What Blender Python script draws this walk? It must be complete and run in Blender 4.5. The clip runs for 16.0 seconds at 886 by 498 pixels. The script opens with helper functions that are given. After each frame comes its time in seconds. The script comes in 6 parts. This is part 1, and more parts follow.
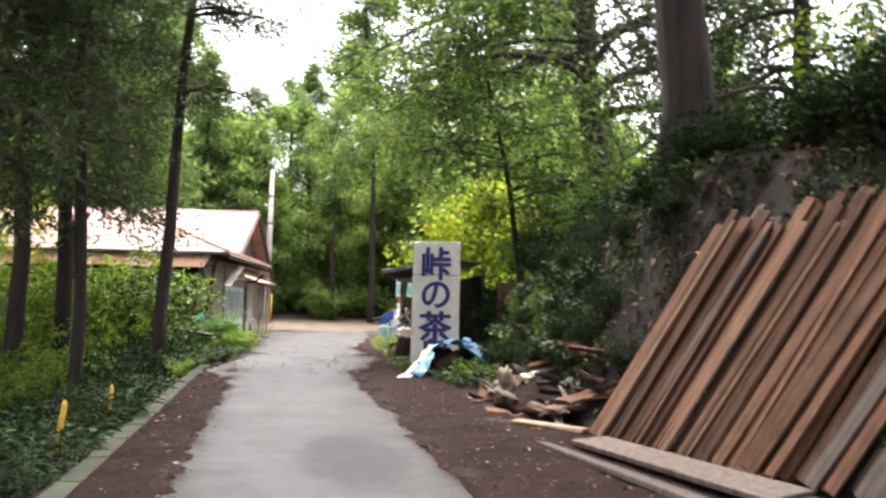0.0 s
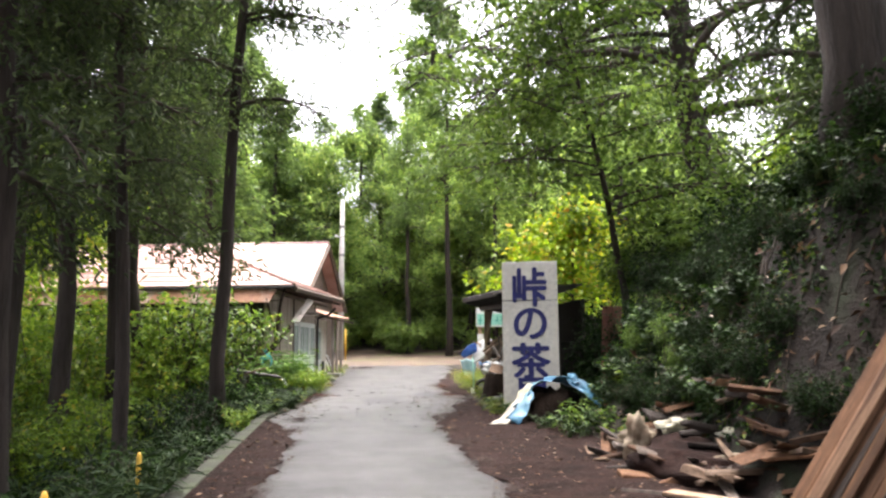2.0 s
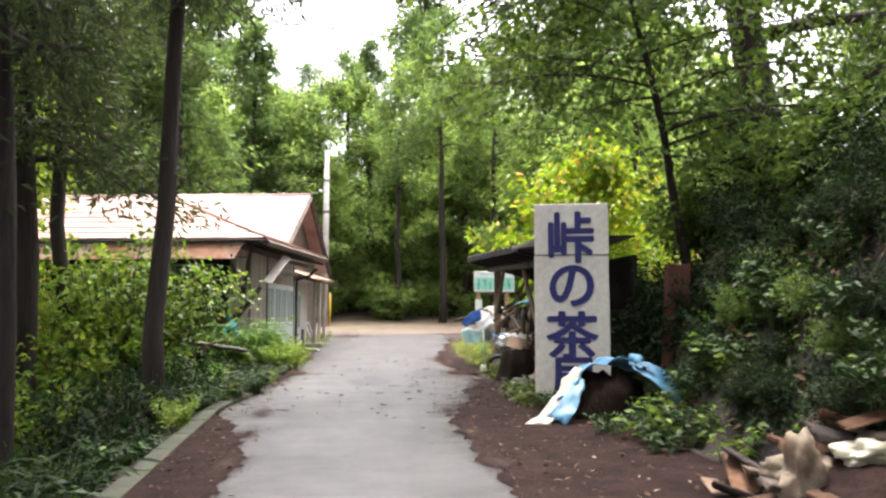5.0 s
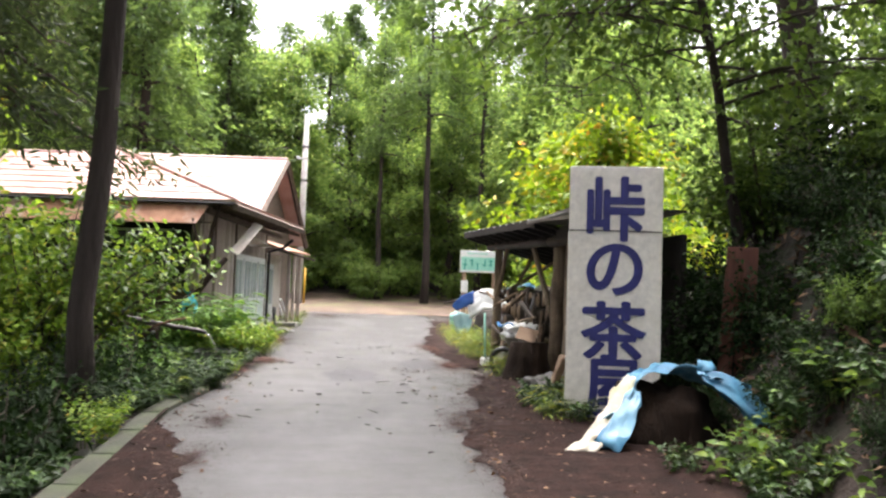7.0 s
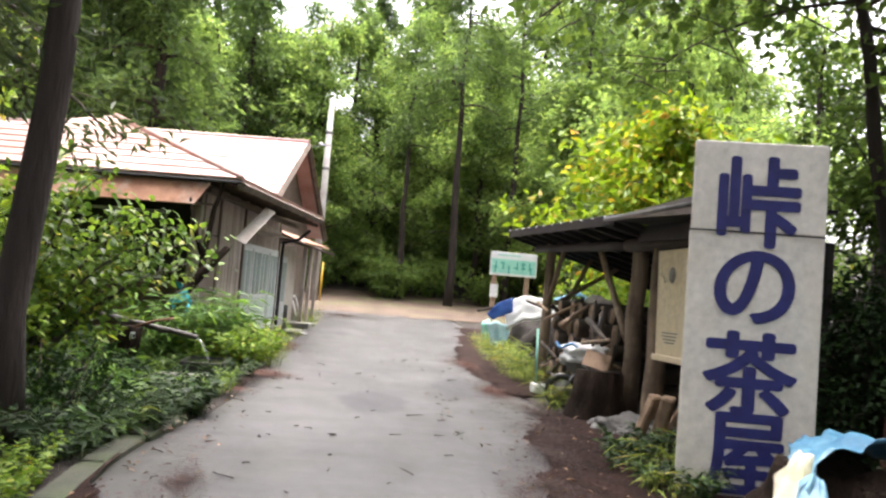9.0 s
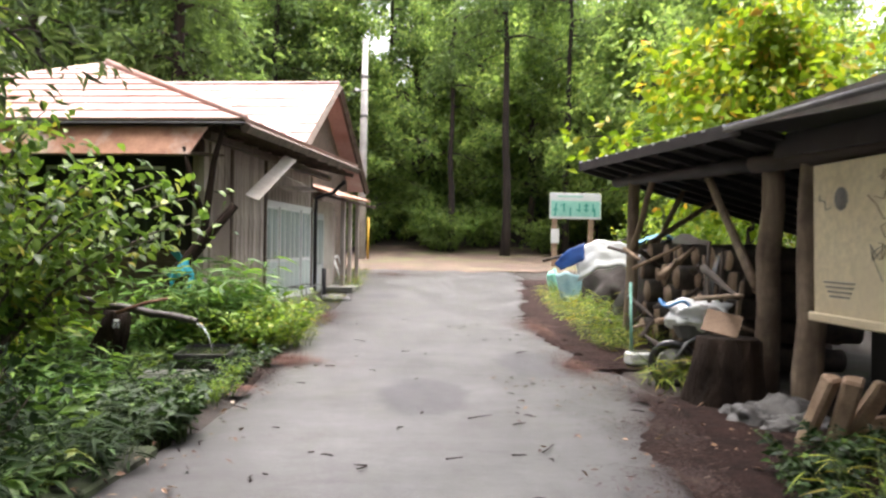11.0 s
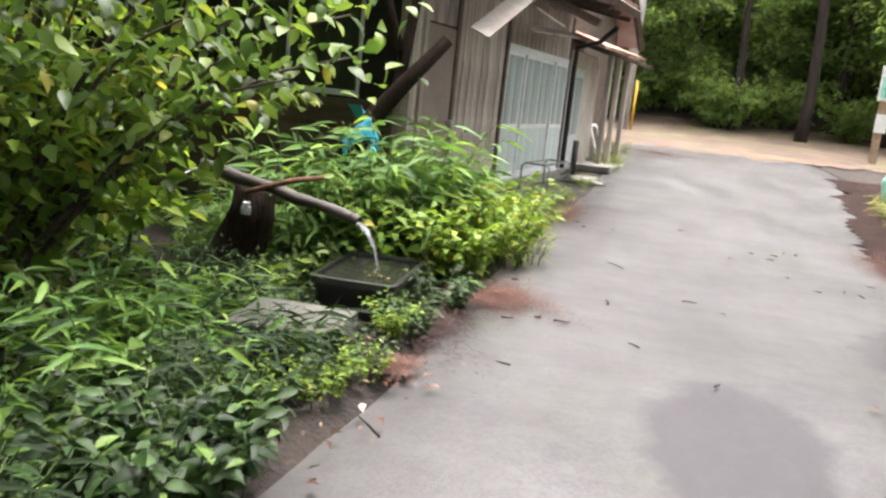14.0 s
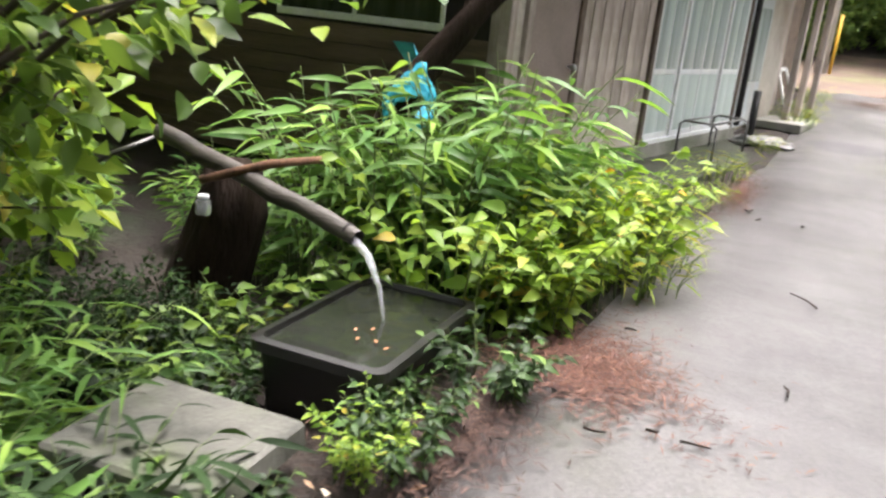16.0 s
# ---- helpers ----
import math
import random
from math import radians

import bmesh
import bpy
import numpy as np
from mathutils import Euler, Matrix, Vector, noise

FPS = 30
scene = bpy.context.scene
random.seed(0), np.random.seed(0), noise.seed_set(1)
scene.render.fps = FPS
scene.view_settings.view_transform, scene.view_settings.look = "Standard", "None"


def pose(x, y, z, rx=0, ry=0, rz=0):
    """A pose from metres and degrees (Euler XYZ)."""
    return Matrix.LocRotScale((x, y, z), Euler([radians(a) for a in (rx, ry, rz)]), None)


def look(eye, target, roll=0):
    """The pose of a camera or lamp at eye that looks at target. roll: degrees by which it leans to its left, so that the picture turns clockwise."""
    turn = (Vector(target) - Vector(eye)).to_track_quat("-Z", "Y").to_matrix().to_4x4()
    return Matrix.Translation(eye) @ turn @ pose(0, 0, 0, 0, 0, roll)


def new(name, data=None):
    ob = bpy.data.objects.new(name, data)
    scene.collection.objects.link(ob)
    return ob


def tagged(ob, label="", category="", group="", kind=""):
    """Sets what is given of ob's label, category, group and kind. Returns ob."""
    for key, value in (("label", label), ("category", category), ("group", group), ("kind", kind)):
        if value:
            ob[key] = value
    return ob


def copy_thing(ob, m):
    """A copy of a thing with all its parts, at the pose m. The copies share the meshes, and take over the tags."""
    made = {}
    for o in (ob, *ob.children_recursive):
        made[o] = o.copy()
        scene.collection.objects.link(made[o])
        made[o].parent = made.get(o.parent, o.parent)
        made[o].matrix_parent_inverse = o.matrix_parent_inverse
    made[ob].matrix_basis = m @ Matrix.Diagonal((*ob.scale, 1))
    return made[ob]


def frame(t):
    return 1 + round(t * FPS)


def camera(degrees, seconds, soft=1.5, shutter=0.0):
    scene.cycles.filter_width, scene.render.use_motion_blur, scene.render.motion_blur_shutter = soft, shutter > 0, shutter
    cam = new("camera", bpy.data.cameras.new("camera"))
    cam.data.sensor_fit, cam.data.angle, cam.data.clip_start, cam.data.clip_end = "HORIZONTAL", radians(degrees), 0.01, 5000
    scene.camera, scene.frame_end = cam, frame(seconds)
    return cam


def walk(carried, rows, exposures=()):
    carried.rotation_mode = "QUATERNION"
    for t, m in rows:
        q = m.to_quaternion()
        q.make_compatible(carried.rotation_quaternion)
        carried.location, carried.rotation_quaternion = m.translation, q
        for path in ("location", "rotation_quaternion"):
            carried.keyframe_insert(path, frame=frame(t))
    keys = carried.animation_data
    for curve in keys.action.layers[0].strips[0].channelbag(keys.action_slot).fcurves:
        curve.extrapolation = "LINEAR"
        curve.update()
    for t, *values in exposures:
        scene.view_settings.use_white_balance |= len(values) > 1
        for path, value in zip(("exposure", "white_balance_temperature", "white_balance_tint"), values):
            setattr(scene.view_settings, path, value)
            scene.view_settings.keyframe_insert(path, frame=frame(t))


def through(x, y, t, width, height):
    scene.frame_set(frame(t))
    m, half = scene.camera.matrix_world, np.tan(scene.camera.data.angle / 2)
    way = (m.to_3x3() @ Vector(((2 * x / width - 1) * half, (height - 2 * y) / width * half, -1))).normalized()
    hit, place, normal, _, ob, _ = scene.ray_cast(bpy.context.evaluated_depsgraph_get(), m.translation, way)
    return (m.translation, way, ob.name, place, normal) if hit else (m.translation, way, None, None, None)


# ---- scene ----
cam = camera(57.2, 16.0, soft=2.4, shutter=0.4)
METRES, EYE, TILT, LEAN, TURN = 20.0, 1.4, 0.0, 0.0, -11.6
ROWS = [
    (0.0, 0.0, 0.0, 0.0, -0.11, 5.24, -1.25),
    (0.5, -0.0077, 0.0293, 0.0014, 1.09, 6.41, -6.28),
    (1.0, -0.0084, 0.0657, 0.0015, 2.37, 6.53, 0.28),
    (1.5, -0.0156, 0.0911, 0.0032, 5.08, 6.75, -0.22),
    (2.0, -0.0188, 0.1213, 0.0043, 5.23, 7.31, 0.54),
    (2.5, -0.0239, 0.1541, 0.0064, 5.83, 6.31, 1.69),
    (3.0, -0.032, 0.1818, 0.0069, 6.23, 4.83, 0.02),
    (3.5, -0.034, 0.2168, 0.0068, 4.83, 4.97, 0.64),
    (6.0, -0.0707, 0.3671, 0.0107, 3.65, 4.87, -0.46),
    (6.5, -0.0792, 0.3964, 0.0118, 3.92, 6.07, -1.99),
    (7.0, -0.0833, 0.4281, 0.0119, 2.35, 3.46, -1.91),
    (7.5, -0.0888, 0.458, 0.0153, 2.13, 3.27, -1.38),
    (8.0, -0.097, 0.4914, 0.0163, 1.99, 3.46, -3.38),
    (10.5, -0.1223, 0.6491, 0.0195, 6.31, 1.57, -2.78),
    (11.0, -0.122, 0.6829, 0.0197, 7.33, -0.33, -0.88),
    (11.5, -0.1312, 0.7124, 0.0192, 12.17, -2.63, -3.28),
    (12.0, -0.1354, 0.7438, 0.018, 17.08, -8.14, -4.6),
    (12.5, -0.1429, 0.7729, 0.0199, 21.23, -10.37, -6.62),
    (13.0, -0.1518, 0.8013, 0.0224, 22.5, -10.29, -6.35),
    (13.5, -0.1575, 0.8335, 0.0226, 22.89, -10.37, -5.09),
    (14.0, -0.1701, 0.8609, 0.0219, 25.34, -11.06, -5.83),
    (14.5, -0.1773, 0.8879, 0.0209, 26.94, -12.51, -4.95),
    (15.0, -0.1857, 0.9151, 0.0225, 29.5, -13.66, -4.92),
    (15.5, -0.1961, 0.9432, 0.0235, 32.82, -14.46, -5.94),
    (16.0, -0.2003, 0.9738, 0.0219, 37.25, -16.39, -5.65),
]
walk(cam, [(t, pose(0, 0, EYE, TILT, LEAN, TURN) @ pose(METRES * x, METRES * y, METRES * z, 90 + pitch, roll, yaw)) for t, x, y, z, yaw, pitch, roll in ROWS], exposures=tuple((t, e, 6550, 17) for t, e in ((0.0, 2.6), (3.5, 2.62), (7.0, 2.6), (10.5, 2.55), (11.2, 2.52), (12.0, 2.27), (12.6, 2.55), (13.5, 2.72), (16.0, 2.88))))

# ---- world, sun, exposure ----
world = bpy.data.worlds.new("sky")
scene.world = world
world.use_nodes = True
wn = world.node_tree.nodes
sky = wn.new("ShaderNodeTexSky")
sky.sky_type, sky.sun_disc = "NISHITA", False
sky.sun_elevation, sky.sun_rotation = radians(78), radians(17)
sky.air_density, sky.dust_density, sky.ozone_density = 1.0, 6.0, 1.0
soft_sky = wn.new("ShaderNodeHueSaturation")
soft_sky.inputs["Saturation"].default_value = 0.25
world.node_tree.links.new(sky.outputs["Color"], soft_sky.inputs["Color"])
world.node_tree.links.new(soft_sky.outputs["Color"], wn["Background"].inputs["Color"])
wn["Background"].inputs["Strength"].default_value = 0.15
sun = new("sun", bpy.data.lights.new("sun", "SUN"))
sun.data.energy, sun.data.angle, sun.data.color = 1.5, radians(45), (1.0, 0.96, 0.9)
sun.matrix_world = look((1.5, 5, 25), (0, 0, 0))

# ---- small builders ----
RNG = np.random.default_rng(7)
H_SLOPE = 0.0205


def ground_line(y):
    """Height of the road's middle."""
    return H_SLOPE * y + 0.018 * max(0.0, y - 31.0)


def smooth(a, b, x):
    k = min(1.0, max(0.0, (x - a) / (b - a)))
    return k * k * (3 - 2 * k)


def road_left(y):
    return -1.42 + 0.55 * smooth(17.5, 21.5, y) + 0.45 * smooth(22, 33, y) - 8.0 * smooth(38, 52, y)


def road_right(y):
    return 1.75 + 1.2 * smooth(15, 22, y) + 1.5 * smooth(25, 37, y) + 9.0 * smooth(39, 50, y)


def bank_toe(y):
    return 3.75 + 0.75 * smooth(10, 8.2, y) + 0.95 * smooth(14, 18.0, y) + 3.2 * smooth(19, 24, y) + 6 * smooth(26, 40, y)


def ground(x, y):
    z = ground_line(min(y, 60.0))
    if x < road_left(y):
        d = road_left(y) - x
        drop = 1.9 - 0.9 * smooth(15.5, 18.5, y) - 0.75 * smooth(19.5, 22.5, y)
        z -= drop * smooth(0.05, 2.2, d) * (1 - smooth(36, 44, y))
        z += 0.10 * noise.noise((x * 0.9, y * 0.9, 3)) * smooth(0.2, 1.5, d)
    z += 5.5 * smooth(49, 70, y)
    toe = bank_toe(y)
    if x > toe:
        d = x - toe
        top = (2.6 + 1.1 * smooth(14, 9.5, y)) * (1 - 0.75 * smooth(19, 26, y))
        z += top * smooth(-0.35, 1.85, d) * (0.94 + 0.12 * noise.noise((x * 0.7, y * 0.7, 1)))
        z += 0.15 * noise.noise((x * 1.9, y * 1.9, 5)) * smooth(0.1, 0.8, d)
        z += 0.10 * noise.noise((x * 4.1, y * 4.1, 9)) * smooth(0.1, 0.8, d)
        z -= top * 0.24 * smooth(-0.5, 0.0, d) * 0.1
    if x > road_right(y):
        z += 0.03 * noise.noise((x * 2.2, y * 2.2, 2)) * smooth(0, 0.5, x - road_right(y))
    return z


def mesh_of(name, verts, faces, smooth_shade=False):
    me = bpy.data.meshes.new(name)
    me.from_pydata([tuple(v) for v in verts], [], [tuple(f) for f in faces])
    if smooth_shade:
        me.polygons.foreach_set("use_smooth", [True] * len(me.polygons))
    me.update()
    return me


def put(name, me, material, parent=None, label="", m=None):
    """One mesh object, under a parent if one is given."""
    ob = new(name, me)
    if material and not me.materials:
        me.materials.append(material)
    if parent:
        ob.parent = parent
    if m is not None:
        ob.matrix_basis = m
    if label:
        tagged(ob, label)
    return ob


def thing(name, label, category, group="", m=None, kind=""):
    ob = new(name)
    ob.empty_display_size = 0.2
    if m is not None:
        ob.matrix_basis = m
    return tagged(ob, label, category, group, kind)


def bevel_box(name, sx, sy, sz, bevel=0.006, jitter=0.0, seed=0, centre=(0, 0, 0)):
    """A box with worn edges."""
    rng = random.Random(seed)
    bm = bmesh.new()
    bmesh.ops.create_cube(bm, size=1)
    for v in bm.verts:
        v.co = Vector((v.co.x * sx + rng.uniform(-1, 1) * jitter, v.co.y * sy + rng.uniform(-1, 1) * jitter, v.co.z * sz + rng.uniform(-1, 1) * jitter))
        v.co += Vector(centre)
    if bevel:
        bmesh.ops.bevel(bm, geom=list(bm.edges), offset=min(bevel, min(sx, sy, sz) * 0.3), segments=1, affect="EDGES")
    me = bpy.data.meshes.new(name)
    bm.to_mesh(me)
    bm.free()
    return me


def between(a, b, spin=0.0):
    """A pose whose z axis runs from a to b, at their middle; and the length."""
    a, b = Vector(a), Vector(b)
    d = b - a
    return Matrix.Translation((a + b) / 2) @ d.to_track_quat("Z", "Y").to_matrix().to_4x4() @ pose(0, 0, 0, 0, 0, spin), d.length


def tube_arrays(points, radii, sides=8, rough=0.0, seed=0):
    points = [Vector(p) for p in points]
    rng = random.Random(seed)
    verts, faces = [], []
    up = Vector((0.13, 0.97, 0.2))
    for i, p in enumerate(points):
        d = (points[min(i + 1, len(points) - 1)] - points[max(i - 1, 0)]).normalized()
        a = d.cross(up)
        if a.length < 0.1:
            a = d.cross(Vector((1, 0, 0)))
        a.normalize()
        b = d.cross(a)
        for k in range(sides):
            w = 2 * math.pi * k / sides
            r = radii[i] * (1 + rough * rng.uniform(-1, 1))
            verts.append(p + a * math.cos(w) * r + b * math.sin(w) * r)
    for i in range(len(points) - 1):
        for k in range(sides):
            k2 = (k + 1) % sides
            faces.append((i * sides + k, i * sides + k2, (i + 1) * sides + k2, (i + 1) * sides + k))
    faces.append(tuple(range(sides))[::-1])
    n = (len(points) - 1) * sides
    faces.append(tuple(n + k for k in range(sides)))
    return verts, faces


def tube(name, points, radii, sides=8, rough=0.0, seed=0, flat=False):
    v, f = tube_arrays(points, radii, sides, rough, seed)
    return mesh_of(name, v, f, not flat)


def join_arrays(items):
    verts, faces = [], []
    for v, f in items:
        o = len(verts)
        verts.extend(v)
        faces.extend(tuple(i + o for i in g) for g in f)
    return verts, faces


def leaf_mesh(name, base, along, normal, length, width, fold=0.25, droop=0.25, fine=False):
    """Many leaves in one mesh. base, along, normal: n x 3 arrays; length, width: n values."""
    n = len(base)
    along = along / np.maximum(np.linalg.norm(along, axis=1, keepdims=True), 1e-6)
    side = np.cross(along, normal)
    side /= np.maximum(np.linalg.norm(side, axis=1, keepdims=True), 1e-6)
    up = np.cross(side, along)
    L, W = length[:, None], width[:, None]
    if not fine:
        tip = base + along * L - up * L * droop
        mid = base + along * L * 0.45
        left = mid + side * W * 0.5 + up * W * fold
        right = mid - side * W * 0.5 + up * W * fold
        verts = np.stack([base, left, tip, right], 1).reshape(-1, 3)
        o = (np.arange(n) * 4)[:, None]
        faces = np.concatenate([o + [0, 3, 2], o + [0, 2, 1]], 1).reshape(-1, 3)
    else:
        rings = []
        for s, w in ((0.0, 0.06), (0.25, 0.8), (0.5, 1.0), (0.78, 0.6), (1.0, 0.0)):
            c = base + along * L * s - up * L * droop * s * s
            if 0 < s < 1:
                rings += [c + side * W * 0.5 * w + up * W * fold * w, c, c - side * W * 0.5 * w + up * W * fold * w]
            else:
                rings += [c]
        verts = np.stack(rings, 1).reshape(-1, 3)
        o = (np.arange(n) * 11)[:, None]
        tri = [0, 2, 1, 0, 3, 2, 1, 2, 5, 1, 5, 4, 2, 3, 6, 2, 6, 5, 4, 5, 8, 4, 8, 7, 5, 6, 9, 5, 9, 8, 7, 8, 10, 8, 9, 10]
        faces = (o + tri).reshape(-1, 3)
    me = bpy.data.meshes.new(name)
    me.vertices.add(len(verts))
    me.vertices.foreach_set("co", verts.astype(np.float32).ravel())
    me.loops.add(len(faces) * 3)
    me.loops.foreach_set("vertex_index", faces.astype(np.int32).ravel())
    me.polygons.add(len(faces))
    me.polygons.foreach_set("loop_start", (np.arange(len(faces)) * 3).astype(np.int32))
    me.update(calc_edges=True)
    me.validate()
    return me


# ---- materials ----
def shader(name, rough=0.8, metal=0.0, spec=0.5):
    m = bpy.data.materials.new(name)
    m.use_nodes = True
    t = m.node_tree
    b = t.nodes["Principled BSDF"]
    b.inputs["Roughness"].default_value, b.inputs["Metallic"].default_value = rough, metal
    b.inputs["Specular IOR Level"].default_value = spec
    return m, t, b


def ramp(t, source, stops):
    r = t.nodes.new("ShaderNodeValToRGB")
    while len(r.color_ramp.elements) < len(stops):
        r.color_ramp.elements.new(0.5)
    for e, (p, c) in zip(r.color_ramp.elements, stops):
        e.position = p
        e.color = (c, c, c, 1) if isinstance(c, float) else (*c, 1)
    t.links.new(source, r.inputs["Fac"])
    return r.outputs["Color"]


def texture(t, scale, detail=6.0, stretch=(1, 1, 1), kind="noise", rough=0.6, coords="Object"):
    co = t.nodes.new("ShaderNodeTexCoord")
    mp = t.nodes.new("ShaderNodeMapping")
    mp.inputs["Scale"].default_value = stretch
    t.links.new(co.outputs[coords], mp.inputs["Vector"])
    if kind == "noise":
        n = t.nodes.new("ShaderNodeTexNoise")
        n.inputs["Detail"].default_value, n.inputs["Roughness"].default_value = detail, rough
        out = n.outputs["Fac"]
    else:
        n = t.nodes.new("ShaderNodeTexVoronoi")
        out = n.outputs["Distance"] if kind == "cells" else n.outputs["Color"]
    n.inputs["Scale"].default_value = scale
    t.links.new(mp.outputs["Vector"], n.inputs["Vector"])
    return out


def mix(t, fac, a, b, blend="MIX"):
    m = t.nodes.new("ShaderNodeMix")
    m.data_type, m.blend_type = "RGBA", blend
    for key, v in ((0, fac), (6, a), (7, b)):
        if isinstance(v, bpy.types.NodeSocket):
            t.links.new(v, m.inputs[key])
        elif key == 0:
            m.inputs[0].default_value = v
        else:
            m.inputs[key].default_value = (*v, 1)
    return m.outputs[2]


def bump(t, b, height, strength=0.4, distance=0.02):
    n = t.nodes.new("ShaderNodeBump")
    n.inputs["Strength"].default_value, n.inputs["Distance"].default_value = strength, distance
    t.links.new(height, n.inputs["Height"])
    t.links.new(n.outputs["Normal"], b.inputs["Normal"])


def plain(name, dark, light, scale=4.0, rough=0.8, metal=0.0, fine=40.0, relief=0.3, stretch=(1, 1, 1), stain=None, vary=0.0, spec=0.5, depth=0.01):
    """A surface between two colours at two scales, with an optional stain colour and a shift from piece to piece."""
    m, t, b = shader(name, rough, metal, spec)
    c = ramp(t, texture(t, scale, stretch=stretch), [(0.3, dark), (0.7, light)])
    g = texture(t, fine, stretch=stretch)
    c = mix(t, 0.55, c, ramp(t, g, [(0.3, 0.55), (0.7, 1.0)]), "MULTIPLY")
    if stain:
        c = mix(t, ramp(t, texture(t, scale * 0.45, 8.0), [(0.5, 0.0), (0.66, 0.8)]), c, stain)
    if vary:
        oi = t.nodes.new("ShaderNodeObjectInfo")
        v = ramp(t, oi.outputs["Random"], [(0.0, 1.0 - vary), (1.0, 1.0)])
        c = mix(t, 1.0, c, v, "MULTIPLY")
    t.links.new(c, b.inputs["Base Color"])
    if relief:
        bump(t, b, g, relief, depth)
    return m


def leafy(name, stops, rough=0.45, through=0.35):
    """Leaves: colour from leaf to leaf, and light that comes through."""
    m, t, b = shader(name, rough, spec=0.2)
    geo = t.nodes.new("ShaderNodeNewGeometry")
    c = ramp(t, geo.outputs["Random Per Island"], stops)
    c = mix(t, 0.5, c, ramp(t, texture(t, 0.8), [(0.3, 0.5), (0.7, 1.0)]), "MULTIPLY")
    t.links.new(c, b.inputs["Base Color"])
    tr = t.nodes.new("ShaderNodeBsdfTranslucent")
    t.links.new(mix(t, 1.0, c, (1.0, 1.0, 0.55), "MULTIPLY"), tr.inputs["Color"])
    mx = t.nodes.new("ShaderNodeMixShader")
    mx.inputs[0].default_value = through
    t.links.new(b.outputs[0], mx.inputs[1])
    t.links.new(tr.outputs[0], mx.inputs[2])
    t.links.new(mx.outputs[0], t.nodes["Material Output"].inputs["Surface"])
    return m


def soil_material():
    m, t, b = shader("forest_floor", 0.9)
    c = ramp(t, texture(t, 0.9), [(0.3, (0.010, 0.007, 0.005)), (0.7, (0.034, 0.021, 0.014))])
    c = mix(t, 0.7, c, ramp(t, texture(t, 38, kind="colour"), [(0.1, 0.35), (0.9, 1.0)]), "MULTIPLY")
    moss = ramp(t, texture(t, 1.7, 8.0), [(0.52, 0.0), (0.68, 0.8)])
    c = mix(t, moss, c, (0.016, 0.026, 0.008))
    t.links.new(c, b.inputs["Base Color"])
    bump(t, b, texture(t, 22, 8.0), 0.8, 0.05)
    return m


def litter_material():
    m, t, b = shader("needle_litter", 0.95, spec=0.12)
    c = ramp(t, texture(t, 3.0), [(0.3, (0.014, 0.008, 0.007)), (0.7, (0.048, 0.026, 0.021))])
    c = mix(t, 0.8, c, ramp(t, texture(t, 60, kind="colour"), [(0.1, 0.3), (0.9, 1.0)]), "MULTIPLY")
    t.links.new(c, b.inputs["Base Color"])
    bump(t, b, texture(t, 70, 4.0), 0.9, 0.03)
    return m


def spot_mask(t, cx, cy, rx, ry, seed):
    """Where a damp spot of ragged outline lies on the lane."""
    co = t.nodes.new("ShaderNodeTexCoord")
    mp = t.nodes.new("ShaderNodeMapping")
    mp.inputs["Location"].default_value = (-cx / rx, -cy / ry, 0)
    mp.inputs["Scale"].default_value = (1 / rx, 1 / ry, 0)
    t.links.new(co.outputs["Object"], mp.inputs["Vector"])
    ln = t.nodes.new("ShaderNodeVectorMath")
    ln.operation = "LENGTH"
    t.links.new(mp.outputs["Vector"], ln.inputs[0])
    add = t.nodes.new("ShaderNodeMath")
    add.operation = "MULTIPLY_ADD"
    t.links.new(texture(t, 4.0 + seed, 6.0), add.inputs[0])
    add.inputs[1].default_value = 0.9
    t.links.new(ln.outputs["Value"], add.inputs[2])
    return ramp_down(t, add.outputs[0], 1.3, 1.55)


def ramp_down(t, source, a, b):
    m = t.nodes.new("ShaderNodeMapRange")
    m.inputs["From Min"].default_value, m.inputs["From Max"].default_value = a, b
    m.inputs["To Min"].default_value, m.inputs["To Max"].default_value = 1.0, 0.0
    t.links.new(source, m.inputs["Value"])
    return m.outputs["Result"]


def times(t, a, k):
    m = t.nodes.new("ShaderNodeMath")
    m.operation = "MULTIPLY"
    m.inputs[1].default_value = k
    t.links.new(a, m.inputs[0])
    return m.outputs[0]


